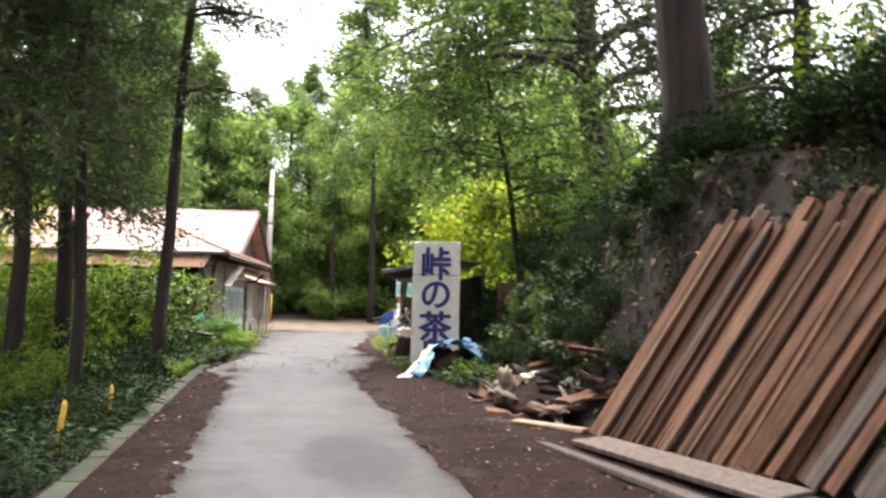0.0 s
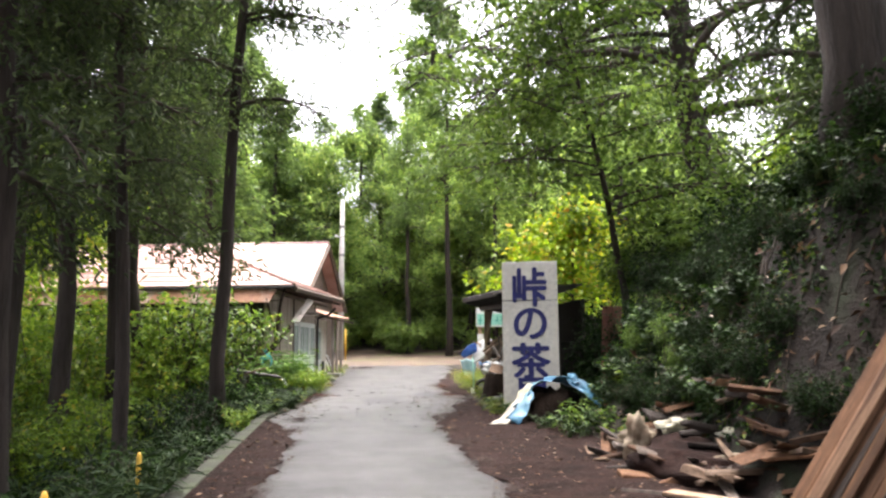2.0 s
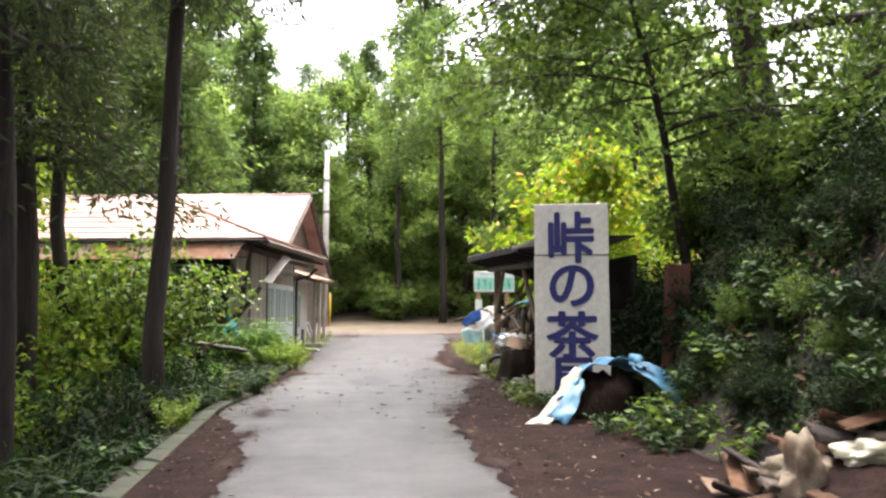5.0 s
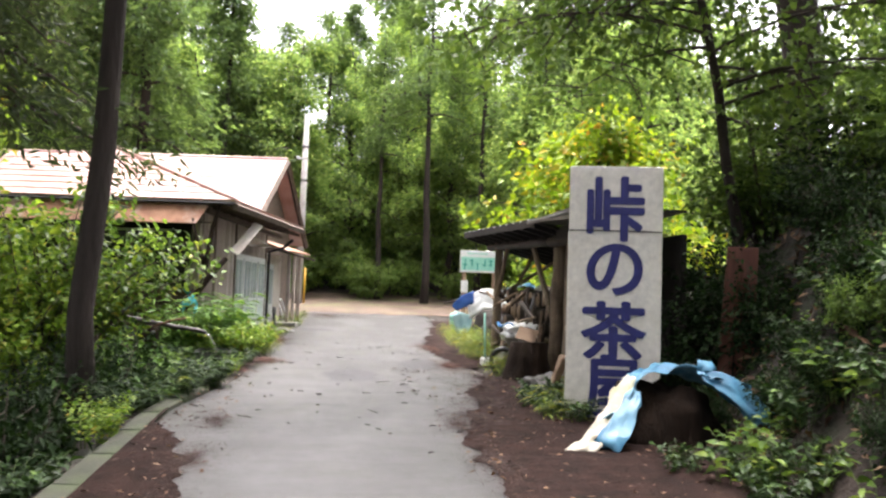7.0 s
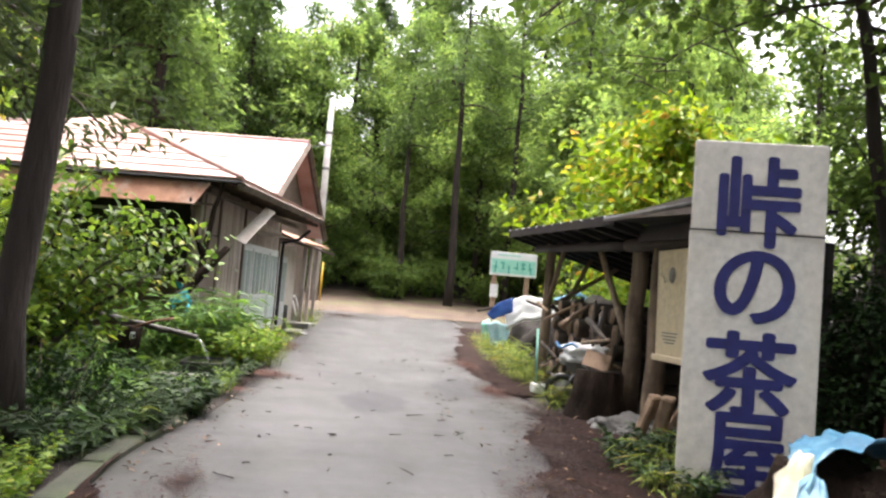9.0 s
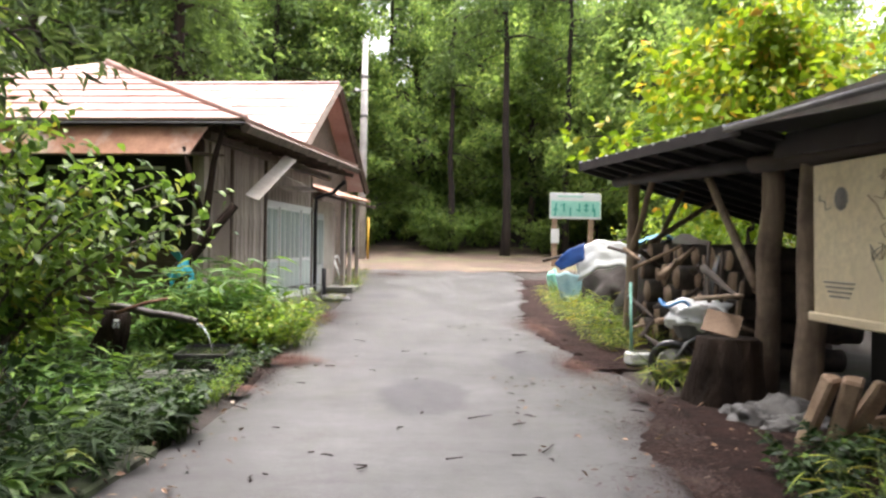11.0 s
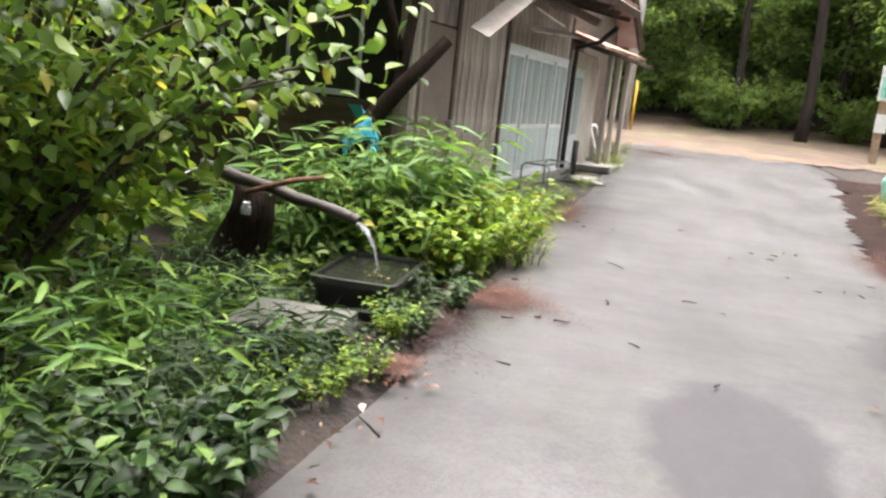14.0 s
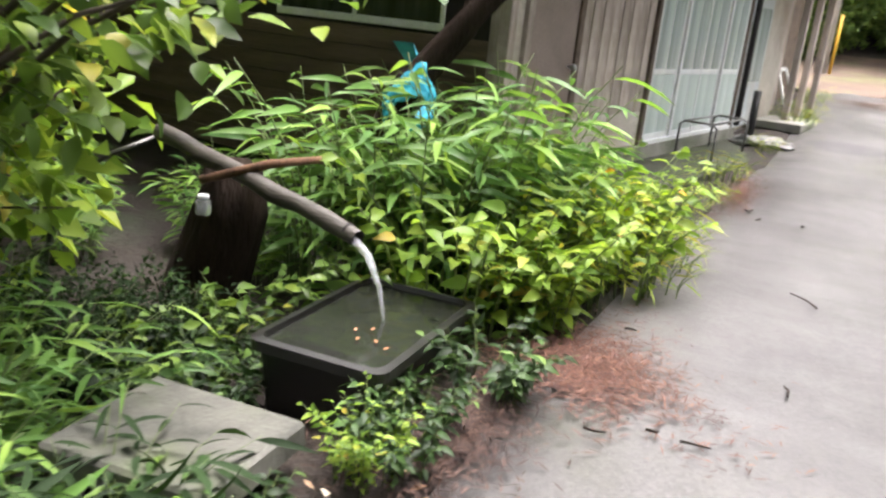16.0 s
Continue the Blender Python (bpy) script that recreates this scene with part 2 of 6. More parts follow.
def wet_asphalt_material():
    m, t, b = shader("wet_asphalt", 0.4, spec=0.32)
    c = ramp(t, texture(t, 0.8, 9.0, rough=0.7), [(0.2, (0.05, 0.048, 0.048)), (0.8, (0.115, 0.112, 0.11))])
    stones = texture(t, 70, kind="colour")
    c = mix(t, 0.55, c, ramp(t, stones, [(0.05, 0.25), (0.95, 1.0)]), "MULTIPLY")
    c = mix(t, 0.4, c, ramp(t, texture(t, 9, 6.0), [(0.25, 0.45), (0.75, 1.0)]), "MULTIPLY")
    smear = ramp(t, texture(t, 0.8, 10.0, (1, 0.45, 1), rough=0.68), [(0.42, 0.0), (0.72, 0.75)])
    c = mix(t, smear, c, (0.035, 0.033, 0.033))
    moss = ramp(t, texture(t, 1.1, 10.0, (1, 0.5, 1), rough=0.72), [(0.54, 0.0), (0.8, 0.45)])
    c = mix(t, moss, c, (0.05, 0.055, 0.028))
    gloss = ramp(t, texture(t, 1.0, 10.0, (0.7, 1.4, 1), rough=0.68), [(0.36, (0.02, 0.02, 0.02)), (0.64, (0.5, 0.5, 0.5))])
    for cx, cy, rx, ry, seed in ((0.73, 21.15, 0.42, 0.8, 0), (2.05, 22.8, 0.4, 0.9, 1), (0.3, 31.5, 0.5, 0.5, 2), (0.75, 7.6, 0.5, 1.3, 3)):
        spot = spot_mask(t, cx, cy, rx, ry, seed)
        c = mix(t, times(t, spot, 0.8), c, (0.03, 0.028, 0.031))
        gloss = mix(t, times(t, spot, 0.8), gloss, (0.02, 0.02, 0.02))
    t.links.new(c, b.inputs["Base Color"])
    t.links.new(ramp(t, texture(t, 1.3, 8.0, (1, 0.4, 1)), [(0.3, 0.34), (0.7, 0.66)]), b.inputs["Roughness"])
    t.links.new(gloss, b.inputs["Coat Weight"])
    b.inputs["Coat Roughness"].default_value, b.inputs["Coat IOR"].default_value = 0.36, 1.42
    bump(t, b, stones, 0.8, 0.008)
    return m


SOIL, LITTER, ASPHALT = soil_material(), litter_material(), wet_asphalt_material()
TAN_LITTER = plain("tan_leaf_litter", (0.05, 0.032, 0.024), (0.15, 0.10, 0.068), 1.2, 0.9, fine=45, relief=0.8, depth=0.03, stain=(0.11, 0.12, 0.04))
CONCRETE = plain("old_concrete", (0.16, 0.16, 0.14), (0.33, 0.32, 0.28), 2.5, 0.7, fine=60, stain=(0.06, 0.085, 0.025))
KERB = plain("mossy_kerb", (0.02, 0.025, 0.014), (0.06, 0.064, 0.042), 3.5, 0.9, fine=60, relief=0.6, stain=(0.03, 0.05, 0.012))
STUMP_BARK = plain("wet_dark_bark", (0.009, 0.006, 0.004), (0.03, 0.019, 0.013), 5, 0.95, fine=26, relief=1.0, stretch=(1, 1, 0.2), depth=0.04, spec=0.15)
BARK = plain("cedar_bark", (0.018, 0.013, 0.011), (0.058, 0.044, 0.036), 5, 0.95, fine=26, relief=1.0, stretch=(1, 1, 0.14), depth=0.04)
TWIG = plain("twig_bark", (0.03, 0.024, 0.018), (0.08, 0.06, 0.045), 6, 0.9, fine=40)
WEATHERED = plain("weathered_boards", (0.36, 0.30, 0.26), (0.64, 0.56, 0.50), 2.2, 0.85, fine=30, relief=0.6, stretch=(3, 3, 0.25), stain=(0.17, 0.125, 0.10), vary=0.35)
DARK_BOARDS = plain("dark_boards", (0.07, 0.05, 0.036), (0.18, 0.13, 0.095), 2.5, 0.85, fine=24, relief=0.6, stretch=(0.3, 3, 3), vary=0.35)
FRESH_WOOD = plain("fresh_planks", (0.09, 0.043, 0.023), (0.28, 0.15, 0.083), 3, 0.85, fine=24, relief=0.7, stretch=(4, 4, 0.25), stain=(0.07, 0.038, 0.024), vary=0.6, spec=0.25)
GREY_WOOD = plain("grey_planks", (0.05, 0.038, 0.03), (0.18, 0.14, 0.11), 3, 0.85, fine=24, relief=0.6, stretch=(4, 4, 0.25), vary=0.45)
LOG_END = plain("cut_wood", (0.25, 0.16, 0.10), (0.50, 0.36, 0.24), 5, 0.85, fine=30, vary=0.4)
ROOF_RED = plain("faded_red_metal", (0.40, 0.19, 0.155), (0.64, 0.43, 0.38), 0.8, 0.4, fine=18, relief=0.15, stain=(0.64, 0.51, 0.47), vary=0.35)
RUST = plain("rusty_metal", (0.22, 0.09, 0.05), (0.48, 0.25, 0.15), 3, 0.7, fine=26, relief=0.4, stain=(0.5, 0.42, 0.36))
BLACK_ROOF = plain("dark_roof_sheet", (0.010, 0.010, 0.011), (0.03, 0.029, 0.03), 3, 0.6, fine=30, spec=0.35)
GREY_METAL = plain("grey_sheet_metal", (0.12, 0.12, 0.12), (0.22, 0.22, 0.21), 3, 0.45, 0.3, fine=30, relief=0.2)
POST_WOOD = plain("peeled_log", (0.17, 0.12, 0.08), (0.42, 0.32, 0.22), 3, 0.8, fine=26, relief=0.6, stretch=(3, 3, 0.3), stain=(0.09, 0.06, 0.045))
DOOR_BROWN = plain("brown_door_paint", (0.19, 0.145, 0.125), (0.27, 0.21, 0.185), 2, 0.55, fine=50, relief=0.15)
ALU = plain("aluminium", (0.62, 0.64, 0.65), (0.78, 0.80, 0.80), 4, 0.4, 0.0, fine=50, relief=0.1)
WHITE_SIGN = plain("sign_white_paint", (0.70, 0.67, 0.58), (0.86, 0.83, 0.74), 1.3, 0.6, fine=14, relief=0.08, stain=(0.66, 0.61, 0.48))
SIGN_BLUE = plain("sign_blue_paint", (0.012, 0.015, 0.11), (0.025, 0.03, 0.18), 4, 0.6, fine=60, relief=0.1)
# Near-black paint for what lies in shade: board gaps, side wall, pipe mouth, shelter.
BLACK = plain("shade_black", (0.008, 0.007, 0.006), (0.02, 0.017, 0.015), 3, 0.9)
PLASTER = plain("stained_plaster", (0.42, 0.38, 0.32), (0.62, 0.58, 0.52), 1.8, 0.85, fine=30, stain=(0.3, 0.24, 0.19))
POLE_GREY = plain("pole_concrete", (0.34, 0.33, 0.31), (0.5, 0.49, 0.46), 3, 0.75, fine=40)
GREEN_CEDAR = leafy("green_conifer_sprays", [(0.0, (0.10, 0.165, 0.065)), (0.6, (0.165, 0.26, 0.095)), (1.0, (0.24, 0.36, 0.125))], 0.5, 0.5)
CEDAR_LEAF = leafy("cedar_sprays", [(0.0, (0.045, 0.068, 0.036)), (0.6, (0.075, 0.11, 0.055)), (1.0, (0.12, 0.165, 0.075))], 0.5, 0.42)
GREEN_LEAF = leafy("broad_leaves", [(0.0, (0.07, 0.12, 0.035)), (0.6, (0.125, 0.21, 0.055)), (1.0, (0.21, 0.31, 0.075))], 0.4, 0.5)
# Paler copy of the broad leaves: open-sky light on the far wood in colour.
LIT_FAR_LEAF = leafy("lit_far_leaves", [(0.0, (0.14, 0.23, 0.09)), (0.6, (0.25, 0.38, 0.13)), (1.0, (0.38, 0.5, 0.18))], 0.45, 0.72)
MULBERRY_LEAF = leafy("mulberry_leaves", [(0.0, (0.05, 0.10, 0.024)), (0.6, (0.115, 0.20, 0.042)), (0.93, (0.22, 0.32, 0.06)), (1.0, (0.36, 0.34, 0.06))], 0.35, 0.45)
BRIGHT_LEAF = leafy("bright_leaves", [(0.0, (0.10, 0.19, 0.03)), (0.6, (0.19, 0.31, 0.045)), (0.93, (0.29, 0.40, 0.06)), (1.0, (0.45, 0.34, 0.07))], 0.4, 0.5)
YELLOW_LEAF = leafy("yellowing_leaves", [(0.0, (0.15, 0.27, 0.02)), (0.75, (0.30, 0.42, 0.03)), (0.93, (0.42, 0.40, 0.04)), (1.0, (0.5, 0.27, 0.05))], 0.45, 0.5)
# Near-black greens: the shade under the canopy is put into the leaf colour.
SHADED_LEAF = leafy("shaded_leaves", [(0.0, (0.008, 0.019, 0.006)), (0.9, (0.020, 0.046, 0.012)), (1.0, (0.05, 0.10, 0.025))], 0.75, 0.25)
HERB_LEAF = leafy("herb_leaves", [(0.0, (0.065, 0.15, 0.04)), (0.7, (0.14, 0.27, 0.06)), (1.0, (0.24, 0.38, 0.08))], 0.42, 0.42)

# Weed greens lowered so that the colour itself carries the shade of the trees.
HERB_SHADED = leafy("shaded_weed_leaves", [(0.0, (0.010, 0.024, 0.007)), (0.7, (0.026, 0.06, 0.014)), (0.95, (0.06, 0.12, 0.03)), (1.0, (0.12, 0.2, 0.04))], 0.5, 0.25)
PALE_LEAF = leafy("bamboo_grass_leaves", [(0.0, (0.07, 0.15, 0.045)), (0.7, (0.15, 0.25, 0.075)), (1.0, (0.26, 0.30, 0.09))], 0.4, 0.35)
VERGE_GRASS = leafy("verge_grass", [(0.0, (0.14, 0.24, 0.03)), (0.6, (0.28, 0.36, 0.05)), (1.0, (0.42, 0.36, 0.09))], 0.5, 0.4)
FALLEN = leafy("fallen_brown_leaves", [(0.0, (0.04, 0.02, 0.012)), (0.6, (0.13, 0.07, 0.04)), (0.95, (0.28, 0.18, 0.11)), (1.0, (0.5, 0.44, 0.36))], 0.6, 0.1)
RED_NEEDLE = leafy("red_needles", [(0.0, (0.04, 0.018, 0.014)), (0.6, (0.10, 0.046, 0.034)), (1.0, (0.18, 0.095, 0.065))], 0.7, 0.05)
BROWN_NEEDLE = leafy("brown_needles", [(0.0, (0.012, 0.008, 0.007)), (0.7, (0.05, 0.028, 0.022)), (1.0, (0.11, 0.065, 0.05))], 0.7, 0.05)
RED_BOARD = plain("dark_red_board", (0.10, 0.035, 0.025), (0.2, 0.08, 0.055), 3, 0.8, fine=26, relief=0.5, stretch=(3, 3, 0.25))
CARD = plain("cardboard", (0.24, 0.16, 0.10), (0.36, 0.25, 0.17), 4, 0.85, fine=40, relief=0.2)
ROPE_BLUE = plain("blue_rope", (0.03, 0.16, 0.42), (0.08, 0.30, 0.6), 8, 0.5, fine=90, relief=0.5)
DEEP_BLUE = plain("deep_blue_sheet", (0.01, 0.05, 0.22), (0.03, 0.11, 0.36), 4, 0.35, fine=30, relief=0.3)
PALE_CYAN = plain("pale_cyan_sheet", (0.30, 0.55, 0.60), (0.5, 0.72, 0.74), 4, 0.4, fine=30, relief=0.3)


# ---- ground, road, kerb ----
def axis(spans):
    out = []
    for a, b, step in spans:
        k = max(1, round((b - a) / step))
        out += [a + (b - a) * i / k for i in range(k)]
    return out + [spans[-1][1]]


def grid_sheet(name, xs, ys, height):
    verts = [(x, y, height(x, y)) for y in ys for x in xs]
    n = len(xs)
    faces = [(j * n + i, j * n + i + 1, (j + 1) * n + i + 1, (j + 1) * n + i) for j in range(len(ys) - 1) for i in range(n - 1)]
    return mesh_of(name, verts, faces, True)


def build_ground():
    xs = axis([(-900, -60, 140), (-60, -14, 6), (-14, -6, 0.8), (-6, -1.6, 0.3), (-1.6, 2.4, 0.5), (2.4, 7.5, 0.15), (7.5, 16, 0.6), (16, 60, 6), (60, 900, 140)])
    ys = axis([(-900, -40, 140), (-40, -4, 4), (-4, 26, 0.25), (26, 50, 0.8), (50, 90, 5), (90, 900, 135)])
    return tagged(put("ground", grid_sheet("ground", xs, ys, lambda x, y: ground(x, y) - 0.02 - (0.10 if road_left(y) - 0.05 < x < road_right(y) + 0.05 else 0.0)), SOIL), "damp brown forest soil with moss and needle litter", "ground", kind="structure")


def build_road():
    ys = axis([(-30, 0, 1.5), (0, 26, 0.3), (26, 50, 0.8)])
    verts, faces = [], []
    n = 13
    for y in ys:
        a, b = road_left(y), road_right(y) + 0.12 * noise.noise((3, y * 1.3, 0))
        for i in range(n):
            x = a + (b - a) * i / (n - 1)
            verts.append((x, y, ground_line(y) + 0.006 * noise.noise((x, y * 0.6, 4)) - (0.05 if i in (0, n - 1) else 0)))
    for j in range(len(ys) - 1):
        faces += [(j * n + i, j * n + i + 1, (j + 1) * n + i + 1, (j + 1) * n + i) for i in range(n - 1)]
    return tagged(put("road", mesh_of("road", verts, faces, True), ASPHALT), "wet grey asphalt lane with a light sheen", "road", kind="structure")


def ragged_sheet(name, outline_a, outline_b, ys, lift, material, label, category):
    """A thin sheet of litter between two ragged edges that follow y."""
    verts, faces = [], []
    n = 6
    for y in ys:
        a, b = outline_a(y), outline_b(y)
        for i in range(n):
            x = a + (b - a) * i / (n - 1)
            edge = i in (0, n - 1)
            base = ground_line(y) if x < road_right(y) else max(ground_line(y), ground(x, y))
            verts.append((x, y, base + (0.008 if edge else lift * (0.4 + 0.6 * smooth(ys[0], ys[0] + 1.5, y)) + 0.012 * noise.noise((x * 5, y * 5, 2)))))
    for j in range(len(ys) - 1):
        faces += [(j * n + i, j * n + i + 1, (j + 1) * n + i + 1, (j + 1) * n + i) for i in range(n - 1)]
    return tagged(put(name, mesh_of(name, verts, faces, True), material), label, category, kind="stuff")


def ragged(y, k, amount):
    return amount * (noise.noise((y * 0.9, k, 0)) + 0.6 * noise.noise((y * 2.9, k, 1)) + 0.35 * noise.noise((y * 8, k, 2)))


build_ground()
build_road()
ragged_sheet("leaf_litter", lambda y: road_left(y) + 0.04, lambda y: max(road_left(y) + 0.07, -0.72 + ragged(y, 1, 0.22) - 0.7 * smooth(14.5, 18, y)), axis([(-6, 17.8, 0.08)]), 0.016, LITTER, "dark brown needle litter along the concrete kerb", "leaf litter")
ragged_sheet("leaf_litter", lambda y: 1.52 + ragged(y, 5, 0.2) + 1.15 * smooth(15, 22, y), lambda y: bank_toe(y) * 0.45 + 0.55 * road_right(y) + 0.9, axis([(-6, 21, 0.08)]), 0.02, LITTER, "dark reddish-brown needle litter beside the lane", "leaf litter")
ragged_sheet("leaf_litter", lambda y: road_right(y) - 0.35 + ragged(y, 8, 0.3), lambda y: road_right(y) + 1.2, axis([(22.5, 36, 0.12)]), 0.018, LITTER, "reddish-brown needle litter on the verge", "leaf litter")


def build_junction_litter():
    xs = axis([(-9, 14, 0.2)])
    rows = 22
    verts = []
    for j in range(rows + 1):
        for x in xs:
            near = 39.4 + 1.3 * noise.noise((x * 0.5, 3, 0)) + 0.9 * noise.noise((x * 1.7, 5, 0))
            y = near + (52 - near) * (j / rows) ** 1.5
            verts.append((x, y, max(ground_line(y), ground(x, y)) + (0.004 if j == 0 else 0.022 + 0.012 * noise.noise((x * 3, y * 3, 2)))))
    n = len(xs)
    faces = [(j * n + i, j * n + i + 1, (j + 1) * n + i + 1, (j + 1) * n + i) for j in range(rows) for i in range(n - 1)]
    tagged(put("leaf_litter", mesh_of("leaf_litter", verts, faces, True), TAN_LITTER), "tan leaf litter over the far junction", "leaf litter", kind="stuff")


build_junction_litter()


def build_kerb():
    kerb = tagged(new("kerb"), "mossy concrete kerb along the drop", "kerb", kind="structure")
    for k in range(26):
        y = -6 + k * 0.98
        me = bevel_box("kerb_block", 0.21, 0.965, 0.4, 0.02, 0.008, k)
        put("kerb_block", me, KERB, kerb, m=pose(road_left(y + 0.48) - 0.05, y + 0.48, ground_line(y + 0.48) - 0.186, 1.2, 0, -math.degrees(math.atan(road_left(y + 0.9) - road_left(y)))))


build_kerb()


# ---- tea house ----
HX, HY = -2.2, 25.15
HU, HN = Vector((0.163, 0.9866, 0)), Vector((0.9866, -0.163, 0))
HYAW = -9.4


def hp(u, n, z):
    """A place by the house: u along its front, n out towards the lane."""
    return Vector((HX, HY, 0)) + HU * u + HN * n + Vector((0, 0, z))


def hbox(name, u0, u1, n0, n1, z0, z1, material, parent, label="", bevel=0.006, seed=0):
    """A box laid along the house's front."""
    c = hp((u0 + u1) / 2, (n0 + n1) / 2, (z0 + z1) / 2)
    me = bevel_box(name, abs(n1 - n0), abs(u1 - u0), abs(z1 - z0), bevel, 0, seed)
    return put(name, me, material, parent, label, parent.matrix_basis.inverted() @ Matrix.Translation(c) @ pose(0, 0, 0, 0, 0, HYAW))


def slab_roof(name, quad, thick, material, parent, label=""):
    """A roof plane of some thickness from corner places."""
    q = [Vector(p) for p in quad]
    nrm = (q[1] - q[0]).cross(q[-1] - q[0]).normalized()
    if nrm.z < 0:
        nrm = -nrm
    n = len(q)
    verts = q + [p - nrm * thick for p in q]
    faces = [tuple(range(n)), tuple(range(2 * n - 1, n - 1, -1))] + [(i, i + n, (i + 1) % n + n, (i + 1) % n) for i in range(n)]
    me = mesh_of(name, verts, faces)
    bm = bmesh.new()
    bm.from_mesh(me)
    bmesh.ops.recalc_face_normals(bm, faces=bm.faces)
    bm.to_mesh(me)
    bm.free()
    return put(name, me, material, parent, label)


def roof_seams(quad, rows, cols, parent, roof, seed):
    """Sheet pieces laid in courses on a four-cornered roof plane: eave a-b, ridge d-c."""
    a, b, c, d = [Vector(p) for p in quad]
    rng = random.Random(seed)
    nrm = (b - a).cross(d - a).normalized()
    if nrm.z < 0:
        nrm = -nrm
    for r in range(rows):
        k0, k1 = r / rows, (r + 1) / rows
        shift = rng.uniform(0, 1)
        edges = sorted({0.0, 1.0, *[min(1, max(0, (i + shift) / cols)) for i in range(cols)]})
        for s0, s1 in zip(edges, edges[1:]):
            if s1 - s0 < 0.02:
                continue
            low0, low1 = a.lerp(b, s0 + 0.001), a.lerp(b, s1 - 0.001)
            up0, up1 = d.lerp(c, s0 + 0.001), d.lerp(c, s1 - 0.001)
            p = [low0.lerp(up0, k0), low1.lerp(up1, k0), low1.lerp(up1, k1), low0.lerp(up0, k1)]
            if (p[2] - p[3]).length < 0.01:
                p[2] = p[3] + (p[1] - p[0]).normalized() * 0.01
            lift = [0.03, 0.03, 0.008, 0.008]
            top = [q + nrm * h for q, h in zip(p, lift)]
            bot = [q + nrm * 0.001 for q in p]
            put("roof_sheet", mesh_of("roof_sheet", top + bot, [(0, 1, 2, 3), (0, 4, 5, 1), (1, 5, 6, 2), (3, 7, 4, 0)]), ROOF_RED, roof)


def build_house():
    house = thing("tea_house", "weathered wooden tea house with faded red metal roof", "house")
    F = 0.56
    # front wall: boards with real gaps on a dark backing
    hbox("wall", 0.3, 6.35, -0.14, -0.03, F, 3.35, BLACK, house, "dark backing wall")
    hbox("plinth", 0.2, 6.45, -0.16, 0.06, F - 0.35, F + 0.16, CONCRETE, house, "mossy concrete plinth")
    wall = hbox("cladding", 0.3, 6.35, -0.03, -0.012, 3.2, 3.34, WEATHERED, house)

    def boards(u0, u1, z0, z1, width, mat=WEATHERED):
        k = max(1, round((u1 - u0) / width))
        for i in range(k):
            a = u0 + (u1 - u0) * i / k
            b = u0 + (u1 - u0) * (i + 1) / k
            hbox("board", a + 0.003, b - 0.003, -0.03, -0.004 + 0.006 * ((i * 7) % 3), z0, z1, mat, house)
    boards(0.3, 0.52, F + 0.16, 3.2, 0.22, PLASTER)
    boards(1.45, 3.1, F + 0.5, 3.2, 0.21)
    boards(1.45, 3.1, F + 0.16, F + 0.5, 0.8, PLASTER)
    boards(3.1, 6.3, 2.52, 3.2, 0.22)
    for u in (0.3, 0.55, 1.4, 3.1, 6.3):
        hbox("corner_post", u - 0.045, u + 0.045, -0.06, 0.035, F + 0.1, 3.2, WEATHERED if u < 0.6 else DARK_BOARDS, house)
    # brown flush door
    door = hbox("door", 0.6, 1.36, -0.03, 0.015, F + 0.17, 2.5, DOOR_BROWN, house, "brown painted flush door, shut")
    put("handle", tube("handle", [hp(1.28, 0.015, 1.5), hp(1.28, 0.07, 1.5), hp(1.24, 0.085, 1.5)], [0.012, 0.012, 0.03], 8), ALU, door, "metal door knob", door.matrix_basis.inverted())
    boards(0.6, 1.36, 2.52, 3.2, 0.26)
    # glazed sliding doors
    slide = hbox("sliding_door_frame", 3.18, 6.22, -0.03, 0.03, 2.44, 2.53, ALU, house, "silver aluminium sliding door frame")
    hbox("door_sill", 3.18, 6.22, -0.03, 0.05, F + 0.14, F + 0.2, ALU, slide)
    for i in range(4):
        a = 3.2 + i * 0.755
        n = 0.012 if i % 2 else -0.012
        leaf = hbox("sliding_door", a, a + 0.05, n - 0.018, n + 0.018, F + 0.2, 2.44, ALU, house, "glazed aluminium sliding door leaf")
        hbox("stile", a + 0.70, a + 0.745, n - 0.018, n + 0.018, F + 0.2, 2.44, ALU, leaf)
        hbox("stile", a + 0.36, a + 0.385, n - 0.014, n + 0.014, F + 0.2, 2.44, ALU, leaf)
        for z in (F + 0.2, 1.42, 2.39):
            hbox("rail", a + 0.05, a + 0.70, n - 0.017, n + 0.017, z, z + 0.06, ALU, leaf)
        hbox("pane", a + 0.05, a + 0.70, n + 0.004, n + 0.012, 1.48, 2.39, GLASS, leaf, "dull curtained glass pane", 0.001)
        hbox("pane", a + 0.05, a + 0.70, n + 0.004, n + 0.012, F + 0.26, 1.42, FROST, leaf, "frosted lower pane", 0.001)
    # mossy apron before the front
    hbox("apron", 1.6, 6.4, 0.06, 0.8, F - 0.3, F + 0.02, KERB, house, "mossy concrete apron")
    # drain pipe at the end of the wing
    pts = [hp(5.9, 0.8, 3.05), hp(6.2, 0.5, 2.85), hp(6.42, 0.09, 2.75), hp(6.44, 0.07, 2.4), hp(6.44, 0.07, 0.75)]
    put("drain_pipe", tube("drain_pipe", pts, [0.04] * 5, 10), BLACK_ROOF, house, "dark rain pipe")
    # side wall towards the walker: clapboards below, a dark window above; eave shade painted on the wall
    hbox("side_wall", 0.32, 0.44, -7.0, -0.05, 0.3, 3.3, BLACK, house, "side wall, near-black to hold the shade under the eave")
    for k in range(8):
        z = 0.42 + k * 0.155
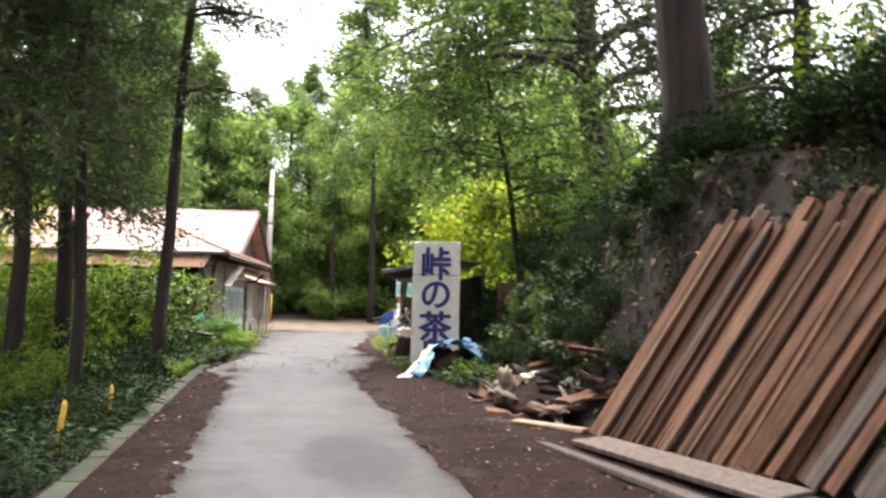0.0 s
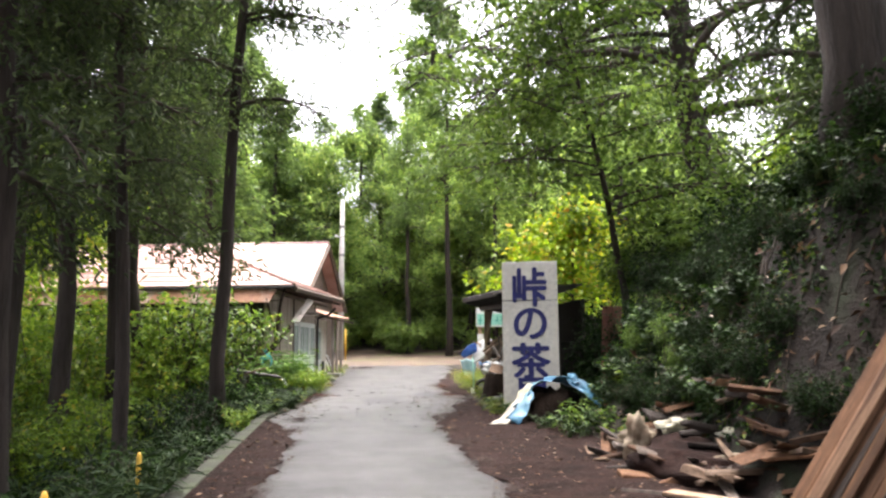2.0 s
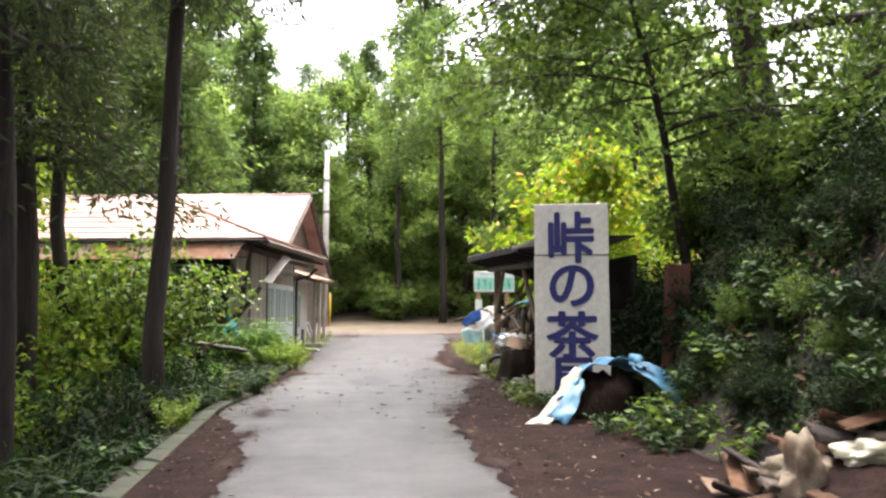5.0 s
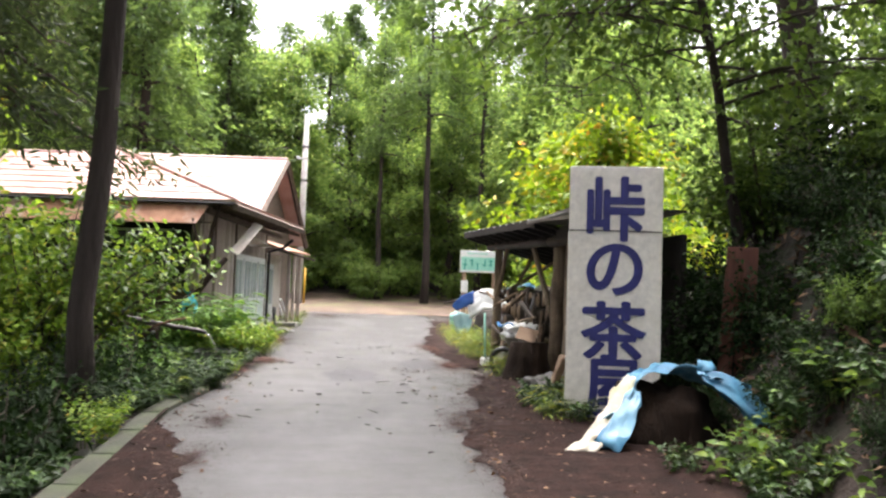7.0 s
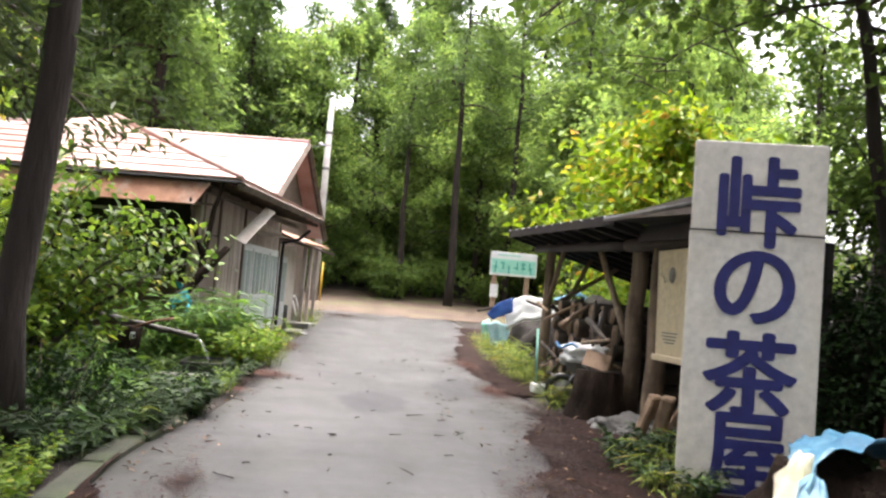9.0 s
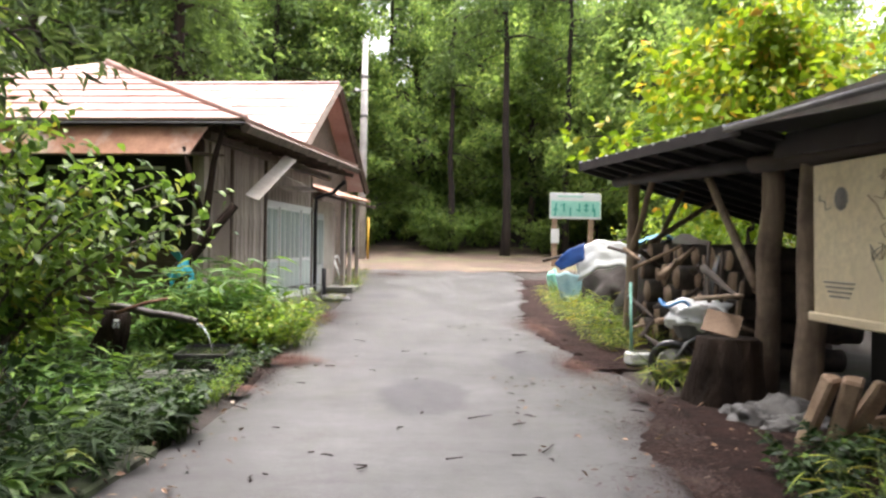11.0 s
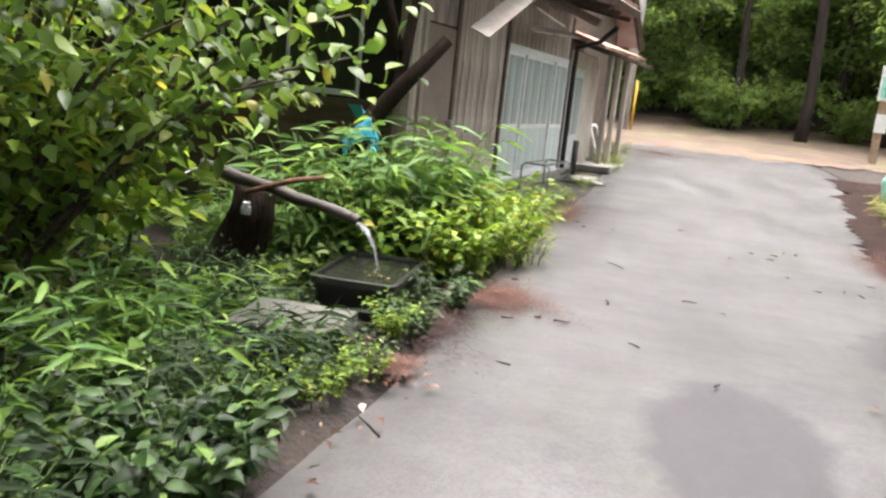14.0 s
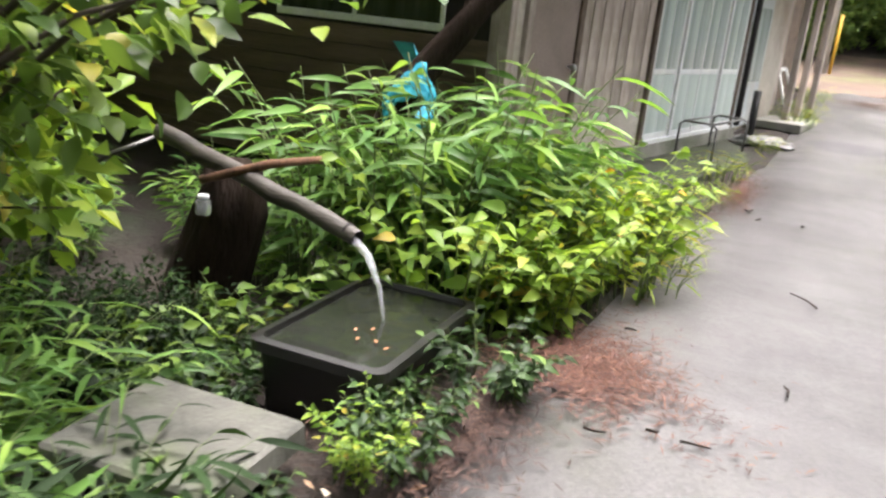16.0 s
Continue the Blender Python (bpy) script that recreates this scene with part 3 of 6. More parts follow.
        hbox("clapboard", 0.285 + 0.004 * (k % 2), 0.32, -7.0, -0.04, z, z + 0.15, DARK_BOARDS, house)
    hbox("corner_board", 0.27, 0.34, -0.14, 0.0, 0.4, 3.2, WEATHERED, house)
    for n0 in (-2.3, -4.5, -6.6):
        win = hbox("window", 0.28, 0.30, n0, n0 + 1.75, 1.68, 1.74, ALU, house, "dark window with aluminium frame")
        hbox("window_frame", 0.28, 0.30, n0, n0 + 1.75, 2.78, 2.83, ALU, win)
        for s in (0, 0.85, 1.71):
            hbox("window_frame", 0.28, 0.30, n0 + s, n0 + s + 0.04, 1.74, 2.78, ALU, win)
        hbox("pane", 0.30, 0.312, n0 + 0.04, n0 + 1.71, 1.74, 2.78, DARK_GLASS, win, "", 0.001)
    # stilts under the side
    for n0 in (-6.8, -4.6, -2.4):
        hbox("stilt", 0.32, 0.44, n0, n0 + 0.12, -0.9, 0.35, DARK_BOARDS, house)
    # hip roof of the near wing
    e0, e1, e2, e3 = hp(-0.9, 1.0, 3.3), hp(6.3, 1.0, 3.42), hp(7.5, -6.5, 3.3), hp(-0.9, -6.5, 3.3)
    apex, back = hp(2.85, -2.75, 4.82), hp(8.0, -2.75, 4.82)
    for nm, quad, rows, cols in (("front", [e0, e1, back, apex], 9, 8), ("side", [e3, e0, apex + HN * 0.01, apex], 9, 9), ("far", [e2, e3, apex, back], 4, 4)):
        roof = slab_roof("roof", quad, 0.06, ROOF_RED, house, "faded red metal roof")
        if nm != "far":
            roof_seams(quad, rows, cols, house, roof, len(nm))
    put("ridge_cap", tube("ridge_cap", [e0 + Vector((0, 0, 0.02)), apex + Vector((0, 0, 0.05)), back + Vector((0, 0, 0.05))], [0.05, 0.06, 0.06], 6), ROOF_RED, house)
    put("ridge_cap", tube("ridge_cap", [e3, apex], [0.05, 0.06], 6), ROOF_RED, house)
    # rusty pent under the side eave, fascia and rafters along the front
    slab_roof("pent_roof", [hp(-0.86, 0.5, 3.22), hp(-0.86, -6.5, 3.22), hp(-1.05, -6.6, 2.86), hp(-1.05, 0.35, 2.86)], 0.03, RUST, house, "rusty metal pent strip under the eave")
    slab_roof("soffit", [hp(-1.0, 0.3, 2.9), hp(-1.0, -6.5, 2.9), hp(0.3, -6.5, 3.0), hp(0.3, 0.3, 3.0)], 0.03, DARK_BOARDS, house)
    put("fascia", tube("fascia", [e0 - Vector((0, 0, 0.09)), e1 - Vector((0, 0, 0.09))], [0.075, 0.075], 4, flat=True), DARK_BOARDS, house, "dark rotten eave board")
    put("fascia", tube("fascia", [e0 - Vector((0, 0, 0.04)), e3 - Vector((0, 0, 0.04))], [0.03, 0.03], 4, flat=True), BLACK_ROOF, house)
    for i in range(9):
        u = 0.0 + i * 0.76
        m, ln = between(hp(u, -0.1, 3.42), hp(u, 0.95, 3.2))
        put("rafter", bevel_box("rafter", 0.05, 0.07, ln, 0.004), DARK_BOARDS, house, m=m)
    hbox("eave_beam", -0.6, 6.3, 0.35, 0.45, 3.1, 3.2, DARK_BOARDS, house)
    # broken boards that hang at the corner
    for a, b, w, mat in (((0.0, 0.8, 2.38), (1.5, 0.9, 3.08), 0.2, PLASTER), ((3.1, 0.3, 2.72), (5.3, 0.3, 2.85), 0.2, WEATHERED), ((1.55, 0.7, 2.86), (2.75, 0.7, 2.8), 0.3, PLASTER)):
        m, ln = between(hp(*a), hp(*b), 25)
        put("loose_board", bevel_box("loose_board", w, 0.02, ln, 0.004), mat, house, "loose hanging board", m)
    return house


def build_rear_house():
    house = thing("rear_house", "rear house with a bleached red metal roof and dark gable", "house")
    F = 0.68
    r0, r1 = hp(10.0, -0.25, 5.9), hp(10.0, -11, 5.9)
    near0, near1 = hp(5.85, -0.25, 3.42), hp(5.85, -11, 3.42)
    far0, far1 = hp(14.1, -0.25, 3.42), hp(14.1, -11, 3.42)
    roof = slab_roof("roof", [near0, near1, r1, r0], 0.07, ROOF_RED, house, "bleached red sheet-metal roof")
    roof_seams([near1, near0, r0, r1], 9, 9, house, roof, 3)
    slab_roof("roof", [far0, far1, r1, r0], 0.07, ROOF_RED, house)
    put("ridge_cap", tube("ridge_cap", [r0, r1], [0.07, 0.07], 6), ROOF_RED, house)
    wall = mesh_of("gable_wall", [hp(6.4, -0.75, F - 0.4), hp(13.5, -0.75, F - 0.4), hp(13.5, -0.75, 3.6), hp(10, -0.75, 5.7), hp(6.4, -0.75, 3.6),
                                  hp(6.4, -0.9, F - 0.4), hp(13.5, -0.9, F - 0.4), hp(13.5, -0.9, 3.6), hp(10, -0.9, 5.7), hp(6.4, -0.9, 3.6)],
                   [(0, 1, 2, 3, 4), (9, 8, 7, 6, 5), (0, 5, 6, 1), (1, 6, 7, 2), (2, 7, 8, 3), (3, 8, 9, 4), (4, 9, 5, 0)])
    put("gable_wall", wall, DARK_BOARDS, house, "dark brown boarded gable")
    hbox("side_wall", 6.4, 6.55, -10.5, -0.9, F - 0.4, 3.6, DARK_BOARDS, house)
    hbox("side_wall", 13.35, 13.5, -10.5, -0.9, F - 0.4, 3.6, DARK_BOARDS, house)
    for a in (near0, far0):
        put("barge_board", tube("barge_board", [a - Vector((0, 0, 0.08)), r0 - Vector((0, 0, 0.08))], [0.09, 0.09], 4, flat=True), DARK_BOARDS, house, "dark barge board")
    # porch front: pale lower wall, door, small lean-to roof
    hbox("porch_wall", 6.55, 8.9, -0.75, -0.1, F - 0.1, 2.75, PLASTER, house, "stained pale porch wall")
    hbox("porch_wall", 8.9, 10.2, -0.75, -0.35, F - 0.1, 2.6, WEATHERED, house)
    d = hbox("door", 6.75, 7.75, -0.1, -0.06, F, 2.45, PALE_DOOR, house, "pale blue-grey glazed door")
    hbox("pane", 6.85, 7.65, -0.06, -0.052, 1.3, 2.3, GLASS, d, "", 0.001)
    slab_roof("porch_roof", [hp(6.45, 0.55, 2.82), hp(10.4, 0.55, 2.9), hp(10.4, -0.75, 3.3), hp(6.45, -0.75, 3.25)], 0.05, RUST, house, "rusty lean-to roof")
    for u in (7.9, 8.7, 9.6):
        hbox("porch_post", u, u + 0.09, 0.3, 0.39, F - 0.2, 2.8, WEATHERED, house)
    for u in (7.2, 8.3, 9.2, 10.0):
        m, ln = between(hp(u, -0.3, 2.95), hp(u + 0.1, 0.75, 2.7))
        put("rafter", bevel_box("rafter", 0.06, 0.06, ln, 0.004), DARK_BOARDS, house, m=m)
    return house


def glass_material(name, dark, light, rough):
    m, t, b = shader(name, rough, spec=0.25)
    t.links.new(ramp(t, texture(t, 1.5, 3.0, (4, 4, 0.3)), [(0.35, dark), (0.65, light)]), b.inputs["Base Color"])
    return m


GLASS = glass_material("curtained_glass", (0.17, 0.21, 0.20), (0.42, 0.48, 0.46), 0.25)
FROST = glass_material("frosted_glass", (0.34, 0.41, 0.39), (0.50, 0.57, 0.54), 0.5)
DARK_GLASS = glass_material("dark_glass", (0.012, 0.014, 0.014), (0.03, 0.035, 0.035), 0.08)
PALE_DOOR = plain("pale_door_paint", (0.42, 0.47, 0.50), (0.58, 0.62, 0.64), 2, 0.5, fine=30, stain=(0.35, 0.34, 0.3))
build_house()
build_rear_house()


# ---- tall sign ----
def text_mesh(body, size, extrude, offset=0.0):
    cu = bpy.data.curves.new("lettering", "FONT")
    cu.body, cu.size, cu.extrude, cu.offset = body, size, extrude, offset
    cu.align_x, cu.align_y = "CENTER", "CENTER"
    ob = bpy.data.objects.new("lettering", cu)
    scene.collection.objects.link(ob)
    bpy.context.view_layer.update()
    me = bpy.data.meshes.new_from_object(ob.evaluated_get(bpy.context.evaluated_depsgraph_get()))
    bpy.data.objects.remove(ob)
    xs = [v.co.x for v in me.vertices]
    ys = [v.co.y for v in me.vertices]
    cx, cy = (min(xs) + max(xs)) / 2, (min(ys) + max(ys)) / 2
    for v in me.vertices:
        v.co.x, v.co.y = (v.co.x - cx) / max(0.001, max(xs) - min(xs)), (v.co.y - cy) / max(0.001, max(ys) - min(ys))
    return me


def bold(me, by):
    """The same character drawn with a thicker brush: shifted copies, each a hair deeper."""
    v = [tuple(p.co) for p in me.vertices]
    f = [tuple(p.vertices) for p in me.polygons]
    items = []
    for k in range(8):
        w = k * math.pi / 4
        items.append(([(x + by * math.cos(w), y + by * 0.8 * math.sin(w), z + 0.0015 * k) for x, y, z in v], f))
    return mesh_of("character", *join_arrays(items))


def build_sign():
    a, b = Vector((2.93, 17.52, 0)), Vector((3.93, 17.25, 0))
    yaw = math.degrees(math.atan2(b.y - a.y, b.x - a.x))
    c = (a + b) / 2
    sign = thing("tall_sign", "tall white painted wooden sign with blue brush characters", "sign", m=pose(c.x, c.y, ground(c.x, c.y), 0, 0, yaw))
    w = (b - a).length
    z0 = ground(c.x, c.y)
    top, joint, foot = 3.18 - z0, 2.45 - z0, 0.0
    put("lower_panel", bevel_box("lower_panel", w, 0.05, joint - foot - 0.006, 0.008, centre=(0, 0, (joint + foot) / 2)), WHITE_SIGN, sign)
    put("upper_panel", bevel_box("upper_panel", w * 0.995, 0.05, top - joint - 0.006, 0.008, centre=(0.004, 0, (joint + top) / 2 + 0.003)), WHITE_SIGN, sign)
    put("joint_wire", tube("joint_wire", [(-w / 2, -0.034, joint), (0, -0.03, joint + 0.004), (w / 2, -0.034, joint - 0.004)], [0.006] * 3, 6), BLACK_ROOF, sign, "dark wire over the joint")
    for s in (-0.36, 0.36):
        put("back_post", bevel_box("back_post", 0.09, 0.09, top + 0.3, 0.01, centre=(s * w, 0.075, top / 2 - 0.2)), GREY_WOOD, sign)
    cells = [("峠", 2.70, 0.70, 0.60), ("の", 2.02, 0.55, 0.58), ("茶", 1.33, 0.64, 0.68), ("屋", 0.70, 0.62, 0.58)]
    for ch, z, h, wd in cells:
        me = bold(text_mesh(ch, 1.0, 0.01), 0.034)
        put("character", me, SIGN_BLUE, sign, "dark blue brush character", Matrix.Translation((0.0, -0.029, z - z0)) @ pose(0, 0, 0, 90, 0, 0) @ Matrix.Diagonal((wd, h, 0.35, 1)))
    return sign


build_sign()


# ---- utility pole and far green sign ----
def build_pole():
    g = ground(-0.45, 45)
    pole = thing("utility_pole", "pale concrete utility pole beside the junction", "utility pole", m=pose(-0.45, 45.0, g, 0, 0.4, 0))
    put("shaft", tube("shaft", [(0, 0, -0.4), (0, 0, 4), (0, 0, 8.4)], [0.17, 0.145, 0.11], 14), POLE_GREY, pole)
    for z in (6.9, 5.4):
        put("band", tube("band", [(0, 0, z), (0, 0, z + 0.12)], [0.15, 0.15], 14), GREY_METAL, pole)
    put("insulator", tube("insulator", [(-0.12, -0.05, 6.4), (-0.3, -0.05, 6.45), (-0.36, -0.05, 6.5)], [0.03, 0.06, 0.03], 8), ALU, pole)
    put("stay_guard", tube("stay_guard", [(0.25, 0.1, -0.2), (0.25, 0.1, 1.6)], [0.04, 0.04], 8), YELLOW, pole, "yellow guy-wire guard")
    pts = [Vector((-0.3, 44.95, g + 6.45)).lerp(hp(10.0, -6, 5.95), k / 10) - Vector((0, 0, 1.2 * (k / 10) * (1 - k / 10))) for k in range(11)]
    tagged(put("service_wire", tube("service_wire", pts, [0.014] * 11, 6), BLACK_ROOF), "dark service wire from the pole to the house", "wire")


YELLOW = plain("yellow_plastic", (0.6, 0.34, 0.03), (0.75, 0.46, 0.05), 5, 0.5, fine=60, relief=0.1)
GREEN_SIGN = plain("green_sign_paint", (0.22, 0.58, 0.46), (0.36, 0.72, 0.6), 2, 0.4, fine=30, relief=0.1)
build_pole()


def build_green_sign():
    c = Vector((7.1, 42.0))
    g = ground(7.1, 42.0)
    sign = thing("roadside_sign", "white roadside sign with green lettering on two posts", "sign", m=pose(7.1, 42.0, g, 0, 0, 4))
    h0, h1 = 2.75 - g, 3.66 - g
    put("board", bevel_box("board", 1.86, 0.06, h1 - h0, 0.01, centre=(0, 0, (h0 + h1) / 2)), PAPER, sign)
    put("stripe", bevel_box("stripe", 1.78, 0.01, 0.55, 0.002, centre=(0, -0.034, h0 + 0.36)), GREEN_SIGN, sign, "green painted field")
    rng = random.Random(4)
    for i in range(6):
        x = -0.7 + i * 0.27
        for k in range(4):
            if rng.random() < 0.75:
                put("glyph_bar", bevel_box("glyph_bar", 0.17 if k % 2 else 0.06, 0.008, 0.05 if k % 2 else 0.3, 0.001, centre=(x + rng.uniform(-0.05, 0.05), -0.042 - 0.002 * k, h0 + 0.36 + (k - 1.5) * 0.08)), SIGN_GREEN_DARK, sign)
    put("small_text_bar", bevel_box("small_text_bar", 0.9, 0.008, 0.05, 0.001, centre=(-0.2, -0.036, h1 - 0.12)), GREEN_SIGN, sign)
    for x in (-0.72, 0.6):
        put("post", bevel_box("post", 0.17, 0.14, h0 + 0.5, 0.01, centre=(x, 0.09, h0 / 2)), LOG_END, sign)
    put("notice", bevel_box("notice", 0.3, 0.02, 0.5, 0.003, centre=(-0.72, -0.0, h0 - 0.6)), PAPER, sign, "white paper notice on the post")


PAPER = plain("white_paint", (0.66, 0.68, 0.66), (0.8, 0.82, 0.8), 2, 0.5, fine=40, relief=0.05)
SIGN_GREEN_DARK = plain("dark_green_paint", (0.03, 0.30, 0.23), (0.07, 0.4, 0.31), 2, 0.5, fine=40, relief=0.05)
build_green_sign()


# ---- open shelter with map board ----
def log_mesh(name, a, b, r0, r1, seed, sides=10):
    a, b = Vector(a), Vector(b)
    rng = random.Random(seed)
    pts = [a.lerp(b, k / 5) + Vector((rng.uniform(-1, 1), rng.uniform(-1, 1), rng.uniform(-0.4, 0.4))) * r0 * 0.15 * (0 < k < 5) for k in range(6)]
    return tube(name, pts, [r0 + (r1 - r0) * k / 5 for k in range(6)], sides, 0.05, seed)


SHX = 3.92


def build_shelter():
    sh = thing("open_shelter", "open timber shelter with dark sheet roof and log posts", "shelter")
    for k, (x, y, top, r) in enumerate(((SHX, 20.42, 2.62, 0.115), (SHX + 0.05, 21.25, 2.66, 0.11), (SHX, 25.3, 2.85, 0.085), (6.6, 20.9, 1.96, 0.1), (6.6, 25.3, 2.12, 0.1), (SHX + 0.05, 18.3, 2.6, 0.1))):
        put("post", log_mesh("post", (x, y, ground(x, y) - 0.15), (x + 0.03, y, top), r * 1.1, r * 0.92, k, 12), POST_WOOD, sh, "peeled log post")
    put("beam", log_mesh("beam", (SHX - 0.02, 18.3, 2.52), (SHX - 0.02, 21.4, 2.6), 0.09, 0.09, 9), BARKLESS, sh)
    # Far beam, rafters and fascia near-black: shade under the roof put into their colour.
    put("beam", log_mesh("beam", (SHX, 21.0, 2.6), (SHX, 26.1, 2.78), 0.085, 0.075, 10), BLACK_ROOF, sh)
    for k, (a, b, r) in enumerate((((SHX, 25.25, 1.75), (SHX, 24.3, 2.8), 0.045), ((SHX, 21.35, 1.4), (SHX + 0.05, 22.9, 2.78), 0.05), ((SHX + 0.1, 25.3, 1.75), (5.2, 25.3, 2.5), 0.04), ((4.25, 25.4, 1.7), (4.75, 25.5, 2.62), 0.04))):
        put("brace", log_mesh("brace", a, b, r, r * 0.9, 20 + k, 8), POST_WOOD, sh)
    # far roof: a shed roof that rises away from the lane, on rafters, with exposed roll ends
    slab_roof("far_roof", [(3.42, 20.6, 2.88), (3.42, 26.35, 3.08), (7.1, 26.45, 2.09), (7.1, 20.6, 1.89)], 0.05, BLACK_ROOF, sh, "dark tar-sheet roof that drops away from the lane")
    for k in range(9):
        y = 20.8 + k * 0.68
        m, ln = between((3.44, y, 2.785 + 0.034 * (y - 20.6)), (7.0, y, 1.825 + 0.034 * (y - 20.6)))
        put("rafter", bevel_box("rafter", 0.06, 0.07, ln, 0.004), BLACK_ROOF, sh, m=m)
    for k in range(7):
        s = (k + 0.5) / 7
        p = Vector((3.45, 26.4, 3.05)).lerp(Vector((7.0, 26.48, 2.09)), s)
        put("batten_end", bevel_box("batten_end", 0.05, 0.12, 0.05, 0.01), GREY_METAL, sh, m=Matrix.Translation(p - Vector((0, 0, 0.02))))
    put("eave_board", bevel_box("eave_board", 0.03, 5.75, 0.13, 0.006), BLACK_ROOF, sh, m=pose(3.4, 23.47, 2.93, 2.0, 0, 0))
    for k in range(12):
        y = 20.9 + k * 0.48
        put("sheet_lip", bevel_box("sheet_lip", 0.05, 0.035, 0.02, 0.006), ALU, sh, m=pose(3.385, y, 2.985 + 0.038 * (y - 23.5)))
    # near roof with its grey edge
    # Near roof sheet takes the black of its shaded underside as its colour.
    slab_roof("near_roof", [(3.36, 18.25, 2.80), (3.36, 20.75, 2.84), (4.9, 20.75, 2.86), (4.7, 18.25, 2.84)], 0.03, BLACK_ROOF, sh, "corrugated sheet roof, near-black for its shaded underside")
    put("roof_edge", tube("roof_edge", [(3.35, 18.2, 2.78), (3.35, 20.8, 2.84)], [0.035, 0.035], 6), GREY_METAL, sh, "grey metal roof edge")
    fas = mesh_of("sheet_fascia", [(3.33, 18.15, 2.68), (3.33, 20.8, 2.83), (3.33, 20.8, 2.85), (3.33, 18.15, 2.86), (3.37, 18.15, 2.68), (3.37, 20.8, 2.83), (3.37, 20.8, 2.85), (3.37, 18.15, 2.86)], [(0, 1, 2, 3), (7, 6, 5, 4), (0, 4, 5, 1), (3, 2, 6, 7), (0, 3, 7, 4), (1, 5, 6, 2)])
    put("sheet_fascia", fas, GREY_METAL, sh, "grey sheet-metal fascia")
    put("fascia", bevel_box("fascia", 0.04, 2.6, 0.2, 0.008), BLACK_ROOF, sh, m=pose(SHX - 0.12, 19.5, 2.66, 1.6, 0, 0))
    # near-black panels added to stand for the deep shade behind the map board
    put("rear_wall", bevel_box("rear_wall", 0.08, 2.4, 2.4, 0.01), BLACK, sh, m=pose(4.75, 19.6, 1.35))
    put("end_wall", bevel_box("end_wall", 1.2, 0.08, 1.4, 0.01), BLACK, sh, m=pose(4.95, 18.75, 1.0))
    return sh


BARKLESS = plain("dark_log", (0.03, 0.022, 0.017), (0.09, 0.068, 0.05), 3, 0.8, fine=26, relief=0.6, stretch=(3, 0.3, 3))
build_shelter()


def build_map_board():
    y0, y1 = 18.05, 20.08
    board = thing("map_board", "large cream painted area map board on the shelter", "map board", m=pose(SHX - 0.13, (y0 + y1) / 2, 1.88, 1.4, 0, -90))
    w = y1 - y0
    put("panel", bevel_box("panel", w, 0.05, 1.16, 0.008), CREAM, board)
    put("lower_rail", bevel_box("lower_rail", w + 0.1, 0.08, 0.07, 0.01, centre=(0, -0.01, -0.61)), CREAM, board, "pale lower rail")
    rng = random.Random(12)
    # route lines and marks, too worn to read
    for k in range(7):
        x, z = rng.uniform(-w * 0.4, w * 0.4), rng.uniform(-0.3, 0.35)
        pts = []
        for s in range(9):
            pts.append((x, -0.027, z))
            x += rng.uniform(-0.12, 0.16)
            z += rng.uniform(-0.12, 0.12)
            x, z = max(-w * 0.45, min(w * 0.45, x)), max(-0.45, min(0.48, z))
        put("route_line", tube("route_line", pts, [0.004] * 9, 5), (MAP_BROWN, MAP_GREY)[k % 2], board)
    for k in range(4):
        put("text_bar", bevel_box("text_bar", 0.42 - 0.05 * k, 0.004, 0.014, 0.001, centre=(-w * 0.32, -0.027, -0.33 - 0.035 * k)), MAP_GREY, board)
    put("title_bar", bevel_box("title_bar", 0.5, 0.004, 0.06, 0.001, centre=(0.25, -0.027, 0.44)), MAP_BROWN, board)
    put("patch", tube("patch", [(-0.62, -0.024, 0.3), (-0.62, -0.028, 0.3)], [0.09, 0.09], 9), MAP_GREY, board, "grey worn blotch")


CREAM = plain("cream_board", (0.76, 0.63, 0.40), (0.88, 0.77, 0.53), 1.6, 0.65, fine=20, relief=0.1, stain=(0.66, 0.55, 0.37))
MAP_BROWN = plain("map_brown", (0.28, 0.17, 0.10), (0.36, 0.24, 0.15), 5, 0.7, relief=0)
MAP_GREY = plain("map_grey", (0.20, 0.19, 0.17), (0.32, 0.30, 0.26), 5, 0.7, relief=0)
build_map_board()


